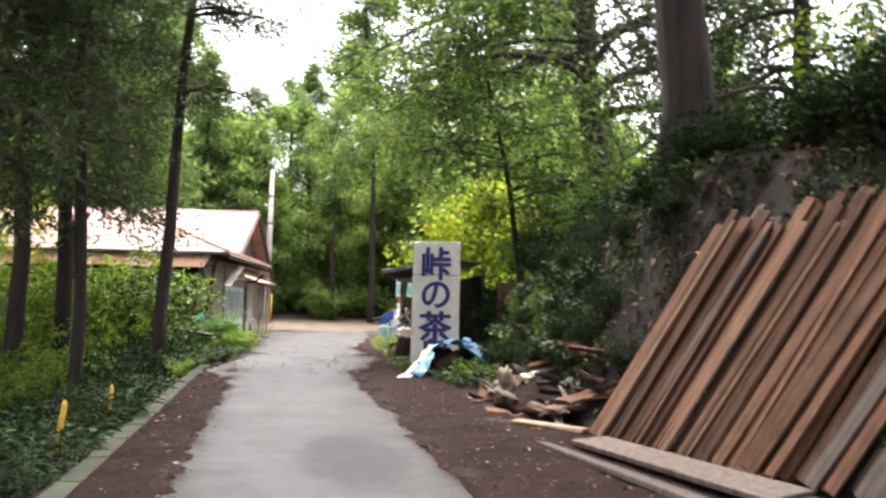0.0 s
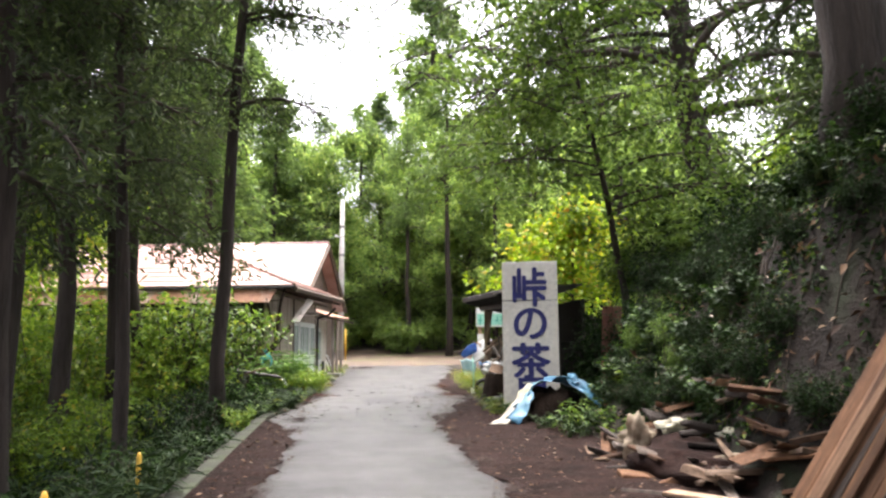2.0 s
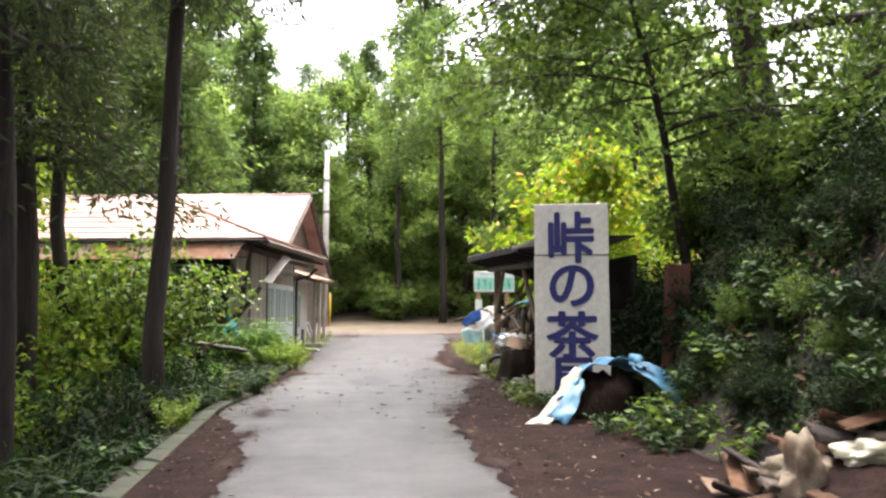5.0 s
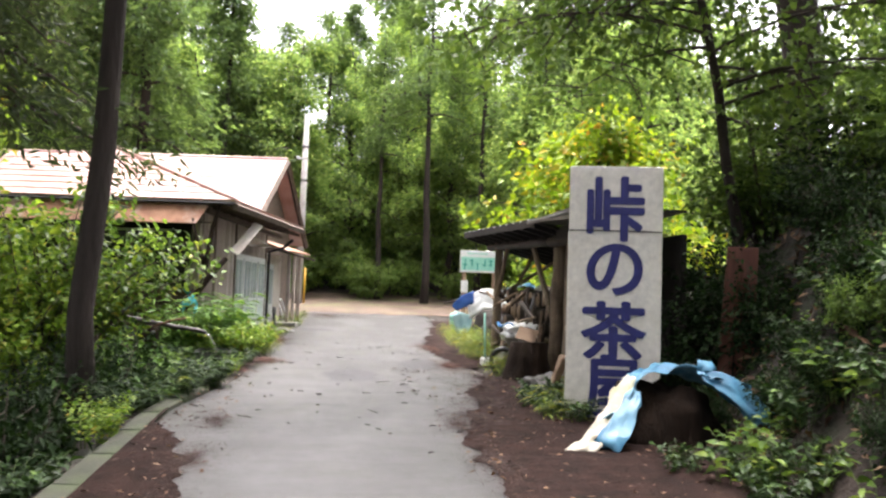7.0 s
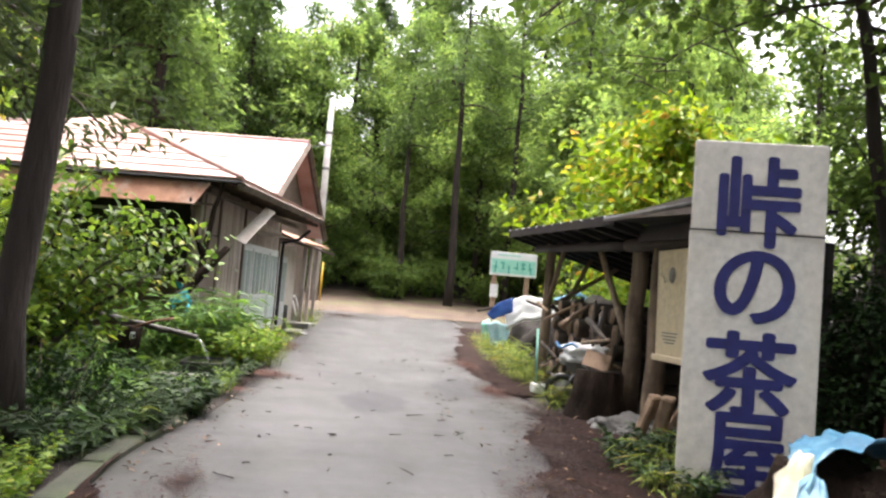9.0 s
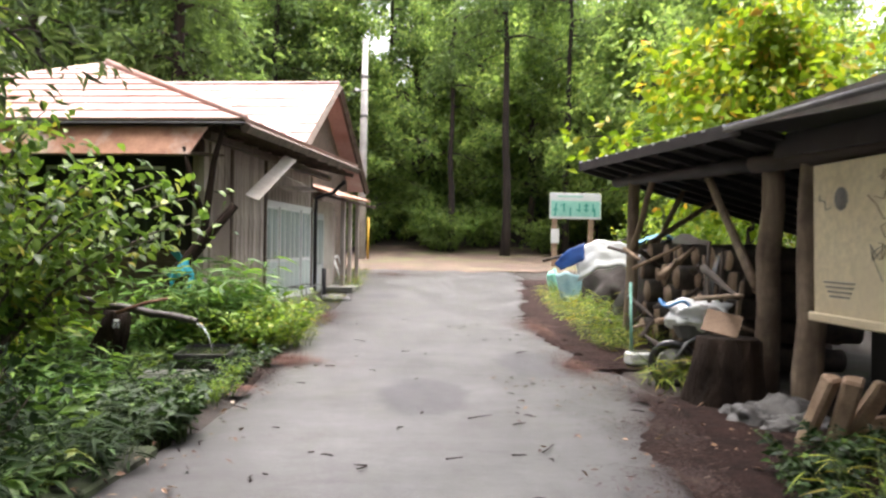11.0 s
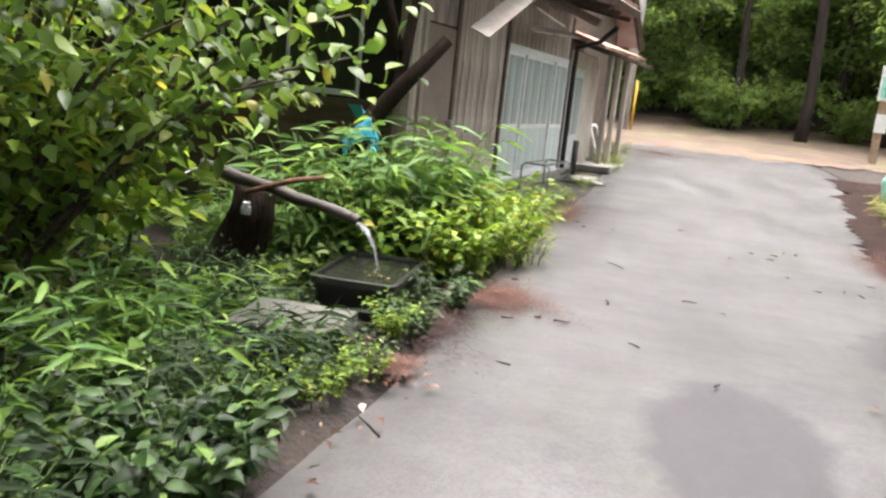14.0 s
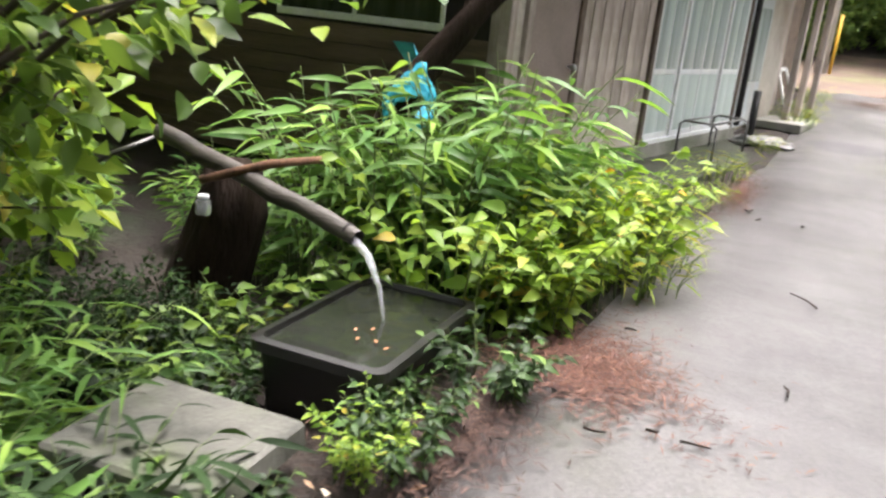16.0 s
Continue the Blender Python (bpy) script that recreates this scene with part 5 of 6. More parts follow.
# weeds from the kerb's end up to the water trough
scatter(h_dark, area(8, -2.2, -1.15, 19.0, 20.9), 0.7, 1.1)
scatter(h_dark, area(6, -2.0, -1.3, 19.2, 20.8), 0.9, 1.2)
scatter(h_dark, area(5, -2.9, -1.75, 18.0, 20.6), 0.9, 1.4)
scatter(h_glossy, area(12, -2.7, -1.45, 18.8, 21.0), 0.7, 1.15)
scatter(h_shade, area(8, -2.9, -1.7, 17.5, 20.2), 0.6, 0.9)
scatter(h_fern, [(-2.3, 21.5), (-2.55, 21.2), (-2.2, 20.2), (-1.95, 19.6)], 0.7, 1.0)
scatter(h_sasa, [(-1.5, 18.85), (-1.6, 18.55), (-1.72, 18.3)], 0.7, 0.85)
scatter(h_broad, [(-1.1, 20.85), (-1.35, 20.6), (-1.08, 21.85), (-1.45, 20.2), (-1.9, 20.4), (-1.02, 21.15)], 0.35, 0.55)
scatter(h_dark, [(-1.0, 21.95), (-2.1, 22.1), (-2.2, 22.4), (-1.1, 21.3), (-2.0, 21.3), (-1.35, 21.18), (-1.6, 21.1), (-1.85, 21.15), (-1.25, 21.05)], 0.5, 0.75)
scatter(b_dark, [(-2.75, 22.45), (-2.35, 22.35), (-3.1, 22.2), (-2.6, 22.0)], 0.3, 0.42)
scatter(h_lance, [(-2.35, 21.3), (-2.6, 21.7), (-2.2, 20.9), (-2.8, 21.2), (-2.5, 20.5)], 0.9, 1.2)
scatter(h_glossy, [(-2.25, 22.3), (-2.05, 22.6), (-2.5, 22.0), (-2.0, 22.05), (-2.7, 21.9), (-1.85, 23.0)], 0.5, 0.75)
scatter(h_dark, [(-1.95, 22.35), (-2.15, 21.95), (-2.45, 22.5), (-1.8, 22.0), (-2.9, 22.3), (-1.05, 22.15), (-1.0, 22.6)], 0.5, 0.8)
# the big clump beyond the trough
scatter(h_lance, [(-2.05, 23.6), (-1.65, 23.6), (-1.5, 24.0), (-1.85, 24.1), (-2.35, 23.6), (-1.5, 24.3), (-1.75, 23.45), (-1.95, 24.4), (-2.2, 23.8), (-1.6, 23.9)], 1.25, 1.55)
scatter(h_broad, [(-1.12, 23.35), (-1.1, 23.75), (-1.0, 24.1), (-1.2, 24.4), (-1.4, 23.2), (-1.05, 24.7), (-1.2, 25.1), (-1.3, 23.6), (-1.45, 23.9)], 1.0, 1.4)
scatter(h_yellow, [(-1.12, 23.95), (-1.05, 24.5), (-1.3, 23.65), (-1.15, 24.25)], 0.9, 1.15)
scatter(h_grass, [(-0.75, 24.2), (-0.75, 24.7), (-0.85, 25.3), (-1.0, 26.0), (-0.75, 26.7), (-0.8, 27.9), (-0.6, 30.3), (-0.4, 33), (-0.35, 34.5), (-0.6, 35.5), (-0.3, 37)], 0.6, 1.0)
scatter(h_lance, [(-2.9, 23.7), (-3.4, 23.9), (-2.7, 24.5), (-3.9, 23.2), (-4.4, 23.6)], 0.7, 1.0)
# bank and verge on the upper side
scatter(b_dark, area(16, 6.2, 9.5, 8.5, 20), 0.8, 1.3)
scatter(b_mid, area(9, 6.4, 10, 9.0, 20), 0.8, 1.3)
scatter(b_light, [(7.4, 8.6), (8.2, 7.4), (9.5, 9.4), (7.0, 12.6)], 0.9, 1.2)
scatter(b_dark, [(5.4, 18.4), (5.9, 17.2), (4.7, 18.2), (5.1, 17.9)], 0.7, 0.9)
scatter(b_dark, area(46, 4.0, 5.9, 9.4, 16.8), 0.25, 0.45)
scatter(b_mid, area(6, 4.3, 5.4, 12.5, 16), 0.22, 0.35)
scatter(b_dark, [(5.6, 16.3), (5.3, 17.6), (4.9, 15.0), (5.7, 14.0), (5.9, 12.8), (6.0, 9.6), (6.5, 7.2), (6.3, 5.4), (6.2, 8.2), (6.0, 7.0), (6.4, 6.2), (6.1, 4.6), (6.6, 9.0), (5.9, 10.2)], 0.55, 0.85)
scatter(h_dark, area(26, 4.0, 5.6, 9.8, 16.5), 0.7, 1.2)
scatter(h_glossy, [(3.4, 14.6), (3.6, 14.2), (3.95, 14.9), (4.2, 14.4), (3.7, 13.3)], 0.6, 0.95)
scatter(h_dark, [(3.55, 14.7), (3.8, 14.3), (4.1, 14.8), (4.3, 14.0)], 0.7, 1.0)
scatter(h_dark, [(3.1, 14.9), (3.3, 13.9), (3.0, 17.3), (2.85, 17.7), (2.8, 18.2), (2.95, 18.6), (3.35, 18.9), (3.6, 18.6)], 0.6, 0.9)
scatter(h_grass, [(2.85, 17.35), (3.05, 18.0), (3.3, 21.5), (3.2, 21.7), (3.4, 22.0), (3.3, 23.9), (3.45, 25.0), (3.5, 25.7), (3.55, 26.4), (3.6, 27.1), (3.75, 27.9), (3.7, 28.7), (3.85, 29.6), (3.9, 30.5), (4.1, 31.2), (3.95, 24.3), (4.0, 26.0), (4.2, 28.3), (4.5, 32.2)], 0.8, 1.25)
scatter(h_broad, [(3.45, 21.75), (3.5, 24.5), (3.8, 25.9), (4.0, 27.4), (4.2, 29.2), (4.4, 30.8)], 0.5, 0.7)
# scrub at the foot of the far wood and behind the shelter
b_far = settle(bush("bush", "feathery green undergrowth at the forest edge", 1.3, 2.6, 20, 18, 9, (0.17, 0.075), LIT_FAR_LEAF, 44), 3.0, 50.5)
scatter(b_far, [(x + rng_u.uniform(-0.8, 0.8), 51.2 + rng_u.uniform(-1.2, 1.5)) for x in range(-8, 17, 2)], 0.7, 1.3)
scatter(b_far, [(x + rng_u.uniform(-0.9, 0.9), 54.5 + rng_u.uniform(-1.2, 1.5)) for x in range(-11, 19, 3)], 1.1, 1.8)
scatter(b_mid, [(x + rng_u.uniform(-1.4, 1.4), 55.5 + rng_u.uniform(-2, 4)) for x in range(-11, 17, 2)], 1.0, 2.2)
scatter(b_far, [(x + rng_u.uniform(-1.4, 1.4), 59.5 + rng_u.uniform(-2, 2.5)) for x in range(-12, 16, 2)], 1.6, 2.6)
scatter(b_light, [(8.2, 27), (8.8, 29.5), (7.4, 31.5), (9.5, 33), (10.5, 36), (7.0, 33.5)], 0.9, 1.3)


# the light-leaved branches that hang over the trough
def build_overhang():
    rng = np.random.default_rng(61)
    root = thing("mulberry_bush", "broad-leaved bush with bright green leaves by the house", "bush", m=pose(-3.7, 21.5, ground(-3.7, 21.5)))
    z0 = ground(-3.7, 21.5)
    base, along, normal = [], [], []
    ends = [(2.35, 0.45, 1.85), (2.2, 0.75, 2.1), (2.1, 0.2, 1.7), (1.95, 1.0, 2.3), (1.7, 0.1, 2.3), (1.4, 0.7, 2.45), (1.1, -0.1, 2.7), (0.9, 0.5, 2.9), (0.5, 0.2, 3.0), (1.55, 0.45, 1.55), (1.3, 0.9, 1.9), (0.7, -0.5, 2.2), (0.3, 0.8, 2.4), (-0.4, 0.2, 2.7), (1.75, -0.25, 1.95), (0.9, -0.7, 1.8), (0.0, -0.6, 2.3)]
    for e in ends:
        e = np.array([e[0] - 0.12, e[1], e[2] - z0 + 0.12])
        mid = np.array([e[0] * 0.4, e[1] * 0.4, e[2] * 0.75])
        pts = [np.array([0, 0, -0.1]) * (1 - s) ** 2 + 2 * s * (1 - s) * mid * 1.2 + e * s * s for s in np.linspace(0, 1, 7)]
        put("limb", tube("limb", pts, [0.028 * (1 - 0.8 * s) for s in np.linspace(0, 1, 7)], 6), TWIG, root)
        for _ in range(115):
            q = rng.uniform(0.35, 1.03)
            k = min(5, int(q * 6))
            f = q * 6 - k
            p = pts[k] * (1 - f) + pts[k + 1] * f + rng.normal(size=3) * np.array([0.17, 0.17, 0.10])
            base.append(p)
            along.append(rng.normal(size=3) * np.array([1, 1, 0.3]) + np.array([0.3, 0, -0.35]))
            normal.append(np.array([0, 0, 1]) + rng.normal(size=3) * 0.4)
    n = len(base)
    put("foliage", leaf_mesh("foliage", np.array(base), np.array(along), np.array(normal), 0.125 * rng.uniform(0.6, 1.25, n), 0.074 * rng.uniform(0.7, 1.2, n), 0.12, 0.3, True), MULBERRY_LEAF, root)


build_overhang()


# ---- water trough, pipe and slab ----
def build_trough():
    tub = thing("water_trough", "black plastic tub brimming with spring water", "trough", m=pose(-1.43, 22.48, ground_line(22.5) - 0.12, 0, 0, 2))
    bm = bmesh.new()
    rings = []
    for sx, sy, z in ((0.23, 0.39, 0.0), (0.25, 0.415, 0.28), (0.275, 0.44, 0.285), (0.275, 0.44, 0.325), (0.245, 0.41, 0.33), (0.235, 0.40, 0.27), (0.2, 0.36, 0.05)):
        ring = []
        for cx, cy in ((1, 1), (-1, 1), (-1, -1), (1, -1)):
            for k in range(4):
                w = (math.pi / 2) * ((0, 1, 2, 3)[[(1, 1), (-1, 1), (-1, -1), (1, -1)].index((cx, cy))] + k / 3)
                ring.append(bm.verts.new((cx * (sx - 0.05) + 0.05 * math.cos(w), cy * (sy - 0.05) + 0.05 * math.sin(w), z)))
        rings.append(ring)
    for a, b in zip(rings, rings[1:]):
        for k in range(16):
            bm.faces.new((a[k], a[(k + 1) % 16], b[(k + 1) % 16], b[k]))
    bm.faces.new(rings[0][::-1])
    bm.faces.new(rings[-1])
    bmesh.ops.recalc_face_normals(bm, faces=bm.faces)
    me = bpy.data.meshes.new("tub")
    bm.to_mesh(me)
    bm.free()
    put("tub", me, BLACK_PLASTIC, tub)
    xs, ys = axis([(-0.235, 0.235, 0.03)]), axis([(-0.40, 0.40, 0.03)])
    put("water_surface", grid_sheet("water_surface", xs, ys, lambda x, y: 0.312 + 0.004 * noise.noise((x * 14, y * 14, 0)) + 0.006 * math.cos(40 * math.hypot(x - 0.08, y)) * math.exp(-6 * math.hypot(x - 0.08, y))), WATER, tub, "rippled dark water")
    rng = random.Random(3)
    for k in range(5):
        x, y = rng.uniform(0, 0.2), rng.uniform(-0.35, -0.1)
        put("floating_leaf", leaf_mesh("floating_leaf", np.array([[x, y, 0.32]]), np.array([[rng.uniform(-1, 1), 1, 0]]), np.array([[0, 0, 1.0]]), np.array([0.035]), np.array([0.014]), 0.1, 0.0, True), DEAD_LEAF, tub)


BLACK_PLASTIC = plain("black_plastic", (0.004, 0.004, 0.004), (0.011, 0.011, 0.01), 5, 0.35, fine=40, relief=0.1, stain=(0.012, 0.012, 0.009))


def water_material():
    m, t, b = shader("dark_water", 0.06)
    b.inputs["Base Color"].default_value = (0.012, 0.013, 0.011, 1)
    b.inputs["Specular IOR Level"].default_value = 0.6
    bump(t, b, texture(t, 26, 3.0), 0.25, 0.01)
    return m


def falling_water_material():
    m, t, b = shader("falling_water", 0.05)
    b.inputs["Base Color"].default_value = (0.9, 0.93, 0.95, 1)
    b.inputs["Transmission Weight"].default_value = 0.85
    b.inputs["IOR"].default_value = 1.33
    bump(t, b, texture(t, 40, 3.0), 0.5, 0.01)
    return m


WATER, STREAM = water_material(), falling_water_material()
DEAD_LEAF = plain("dead_leaf", (0.20, 0.08, 0.03), (0.42, 0.20, 0.08), 8, 0.7, fine=60, relief=0, vary=0.5)
build_trough()


def build_pipe():
    a, b = Vector((-2.9, 22.88, 1.14)), Vector((-1.57, 22.56, 0.95))
    pipe = thing("water_pipe", "dark mossy bamboo pipe pouring spring water", "pipe")
    d = b - a
    pts = [a + d * (k / 8) + Vector((0, 0, 0.008 * math.sin(k * 2.2))) for k in range(9)]
    rad = [0.044 - 0.010 * k / 8 + (0.006 if k in (2, 5, 7) else 0) for k in range(9)]
    v, f = tube_arrays(pts, rad, 12, 0.03, 2)
    put("tube", mesh_of("tube", v, f[:-1], True), PIPE, pipe)
    # Black disc in the mouth paints the shade inside the bore.
    put("spout_inside", tube("spout_inside", [b - d.normalized() * 0.06, b - d.normalized() * 0.05], [0.036, 0.036], 12), BLACK, pipe)
    tagged(put("water_jet", tube("water_jet", [b + Vector((-0.03, 0.0, -0.012)), b + Vector((0.06, -0.02, -0.06)), b + Vector((0.13, -0.035, -0.17)), b + Vector((0.17, -0.045, -0.30)), b + Vector((0.19, -0.05, -0.40))], [0.02, 0.016, 0.010, 0.007, 0.008], 8, 0.25, 4), STREAM), "thin clear jet of falling water", "water")
    # mossy trunk that carries the pipe
    st = thing("stump", "dark rotten stump that carries the pipe", "stump")
    put("trunk", tube("trunk", [(-2.85, 23.05, -0.1), (-2.7, 23.0, 0.4), (-2.55, 22.98, 0.8), (-2.5, 22.95, 1.02)], [0.26, 0.2, 0.17, 0.13], 14, 0.16, 6), STUMP_BARK, st)
    tagged(put("support_stick", tube("support_stick", [(-2.42, 22.62, 1.02), (-2.15, 22.75, 1.12), (-1.95, 22.86, 1.16)], [0.018, 0.022, 0.016], 8, 0.1), FRESH_WOOD), "broken orange-brown stick across the pipe", "stick")
    tagged(put("black_hose", tube("black_hose", [(-2.9, 22.88, 1.12), (-3.1, 22.7, 1.0), (-3.2, 22.5, 0.75), (-3.2, 22.4, 0.3)], [0.014] * 4, 8), BLACK_PLASTIC), "thin black hose hanging from the pipe", "hose")
    jar = thing("glass_jar", "small clear glass jar on the stump", "jar", m=pose(-2.42, 22.64, 0.86))
    put("body", tube("body", [(0, 0, 0), (0, 0, 0.01), (0, 0, 0.06), (0, 0, 0.075)], [0.03, 0.036, 0.036, 0.024], 12), STREAM, jar)
    put("lid", tube("lid", [(0, 0, 0.076), (0, 0, 0.09)], [0.026, 0.026], 12), ALU, jar)


PIPE = plain("mossy_bamboo", (0.012, 0.010, 0.008), (0.045, 0.038, 0.03), 6, 0.6, fine=30, relief=0.5, stretch=(0.3, 3, 3))
build_pipe()
slab_yaw = 3
SLAB = plain("worn_slab", (0.035, 0.037, 0.03), (0.105, 0.104, 0.088), 5, 0.6, fine=50, relief=0.5, stain=(0.045, 0.06, 0.025))
tagged(put("concrete_slab", bevel_box("concrete_slab", 0.60, 0.5, 0.09, 0.012, 0.012, 3), SLAB, m=pose(-1.56, 21.56, ground_line(21.5) + 0.07, 0, 0, slab_yaw)), "worn grey concrete slab with moss", "slab")
# Added block that carries the slab, coloured dark so that it hardly shows.
tagged(put("slab_footing", bevel_box("slab_footing", 0.46, 0.36, 0.5, 0.02, 0.02, 5), STUMP_BARK, m=pose(-1.58, 21.58, ground_line(21.5) - 0.23, 0, 0, slab_yaw)), "dark footing block added under the slab", "footing")

# ---- dead branch with blue cloth at the house corner ----
dead = thing("dead_branch", "forked dead trunk leaning at the house corner", "branch")
put("trunk", tube("trunk", [(-2.35, 23.75, 0.7), (-2.1, 23.85, 1.4), (-1.78, 24.0, 1.85), (-1.47, 24.1, 2.24)], [0.095, 0.085, 0.07, 0.055], 10, 0.15, 1), STUMP_BARK, dead)
put("limb", tube("limb", [(-2.05, 23.9, 1.45), (-1.85, 24.05, 1.75), (-1.8, 24.15, 2.3), (-1.75, 24.2, 2.8), (-1.62, 24.2, 3.3)], [0.065, 0.058, 0.05, 0.04, 0.02], 8, 0.15, 2), STUMP_BARK, dead)
put("limb", tube("limb", [(-1.85, 24.05, 2.1), (-2.0, 24.1, 2.5), (-2.1, 24.1, 2.95)], [0.045, 0.038, 0.02], 8, 0.15, 3), STUMP_BARK, dead)


def cloth(name, path, wide, cols, folds, seed, thick=0.006):
    """A draped sheet: path points with a crosswise vector each."""
    rng = random.Random(seed)
    rows = []
    n = len(path)
    for i in range((n - 1) * 6 + 1):
        k, f = min(n - 2, i // 6), (i - 6 * min(n - 2, i // 6)) / 6
        p = Vector(path[k]).lerp(Vector(path[k + 1]), f)
        w = Vector(wide[k]).lerp(Vector(wide[k + 1]), f)
        row = []
        for j in range(cols + 1):
            s = j / cols
            q = p + w * s + Vector((0, 0, folds * noise.noise((i * 0.32, s * 5, seed)))) + Vector((folds * 0.7 * noise.noise((i * 0.45, s * 6, seed + 9)), folds * 0.7 * noise.noise((i * 0.4, s * 4, seed + 5)), 0))
            row.append(q)
        rows.append(row)
    verts = [q for r in rows for q in r]
    m = cols + 1
    faces = [(a * m + b, a * m + b + 1, (a + 1) * m + b + 1, (a + 1) * m + b) for a in range(len(rows) - 1) for b in range(cols)]
    me = mesh_of(name, verts, faces, True)
    bm = bmesh.new()
    bm.from_mesh(me)
    bmesh.ops.solidify(bm, geom=list(bm.faces), thickness=thick)
    bm.to_mesh(me)
    bm.free()
    me.polygons.foreach_set("use_smooth", [True] * len(me.polygons))
    return me


TARP_BLUE = plain("blue_tarp", (0.03, 0.13, 0.24), (0.09, 0.28, 0.42), 4, 0.42, fine=30, relief=0.4, stain=(0.16, 0.33, 0.43))
TARP_CREAM = plain("cream_tarp", (0.40, 0.37, 0.28), (0.60, 0.57, 0.47), 4, 0.5, fine=30, relief=0.3, stain=(0.34, 0.34, 0.18))
CYAN_CLOTH = plain("cyan_cloth", (0.0, 0.22, 0.34), (0.02, 0.42, 0.55), 6, 0.6, fine=50)
tagged(put("blue_cloth", cloth("blue_cloth", [(-2.16, 23.74, 1.34), (-2.08, 23.78, 1.5), (-1.98, 23.82, 1.56), (-1.9, 23.84, 1.4)], [(0.02, -0.03, -0.12), (0.02, -0.06, -0.15), (0.02, -0.06, -0.16), (0.02, -0.03, -0.12)], 8, 0.035, 2), CYAN_CLOTH), "bright blue plastic net bundled on the dead trunk", "net")

# ---- tarpaulin heap by the sign ----
tarp = thing("tarp_heap", "blue and cream tarpaulin over a dark heap of earth", "tarpaulin")


def mound(name, cx, cy, rx, ry, h, seed, material, parent=None, label="", rough=0.25, z=None):
    bm = bmesh.new()
    bmesh.ops.create_icosphere(bm, subdivisions=4, radius=1)
    base = ground(cx, cy) if z is None else z
    for v in bm.verts:
        k = 1 + rough * noise.noise(v.co * 1.7 + Vector((seed, 0, 0))) + rough * 0.5 * noise.noise(v.co * 5 + Vector((seed, 3, 0)))
        v.co = Vector((cx + v.co.x * rx * k, cy + v.co.y * ry * k, base + v.co.z * h * k))
    me = bpy.data.meshes.new(name)
    bm.to_mesh(me)
    bm.free()
    me.polygons.foreach_set("use_smooth", [True] * len(me.polygons))
    return put(name, me, material, parent, label)


mound("earth", 3.5, 16.3, 0.62, 0.42, 0.58, 2, STUMP_BARK, tarp, "dark earth and roots")
put("blue_sheet", cloth("blue_sheet", [(2.6, 15.72, 0.40), (2.85, 15.82, 0.64), (3.12, 15.95, 0.92), (3.5, 16.02, 1.06), (3.85, 15.92, 1.04), (4.12, 15.75, 0.9), (4.3, 15.68, 0.62)], [(0.22, 0.05, -0.1), (0.2, 0.25, 0.02), (0.1, 0.5, 0.02), (0.02, 0.6, -0.06), (0.05, 0.5, -0.12), (0.1, 0.4, -0.2), (0.1, 0.3, -0.25)], 12, 0.08, 4), TARP_BLUE, tarp, "crumpled blue tarpaulin")
put("blue_flap", cloth("blue_flap", [(2.64, 15.7, 0.42), (2.86, 15.8, 0.66), (3.08, 15.93, 0.88)], [(0.16, -0.14, -0.08), (0.12, -0.14, -0.12), (0.06, -0.06, -0.06)], 8, 0.05, 5), TARP_BLUE, tarp, "blue tarpaulin flap")
put("blue_flap", cloth("blue_flap", [(3.72, 15.95, 1.05), (3.95, 15.85, 1.02), (4.2, 15.7, 0.84), (4.3, 15.68, 0.66)], [(0.02, -0.1, -0.1), (0.04, -0.16, -0.26), (0.04, -0.14, -0.3), (0.02, -0.1, -0.2)], 8, 0.05, 11), TARP_BLUE, tarp, "blue tarpaulin flap")
put("cream_sheet", cloth("cream_sheet", [(2.34, 15.66, 0.34), (2.58, 15.78, 0.47), (2.82, 15.95, 0.72), (3.05, 16.1, 0.97)], [(0.26, -0.05, -0.02), (0.24, -0.07, 0.02), (0.18, -0.1, 0.0), (0.1, -0.06, 0.0)], 8, 0.045, 6), TARP_CREAM, tarp, "faded cream tarpaulin")
for k, (x, w, top) in enumerate(((4.92, 0.17, 2.28), (5.14, 0.2, 2.34))):
    tagged(put("upright_board", bevel_box("upright_board", w, 0.04, 2.3, 0.008, 0.01, k), RED_BOARD, m=pose(x, 17.62, 1.2, 4, 3 - 2 * k, -12)), "dark red weathered board standing behind the heap", "board")


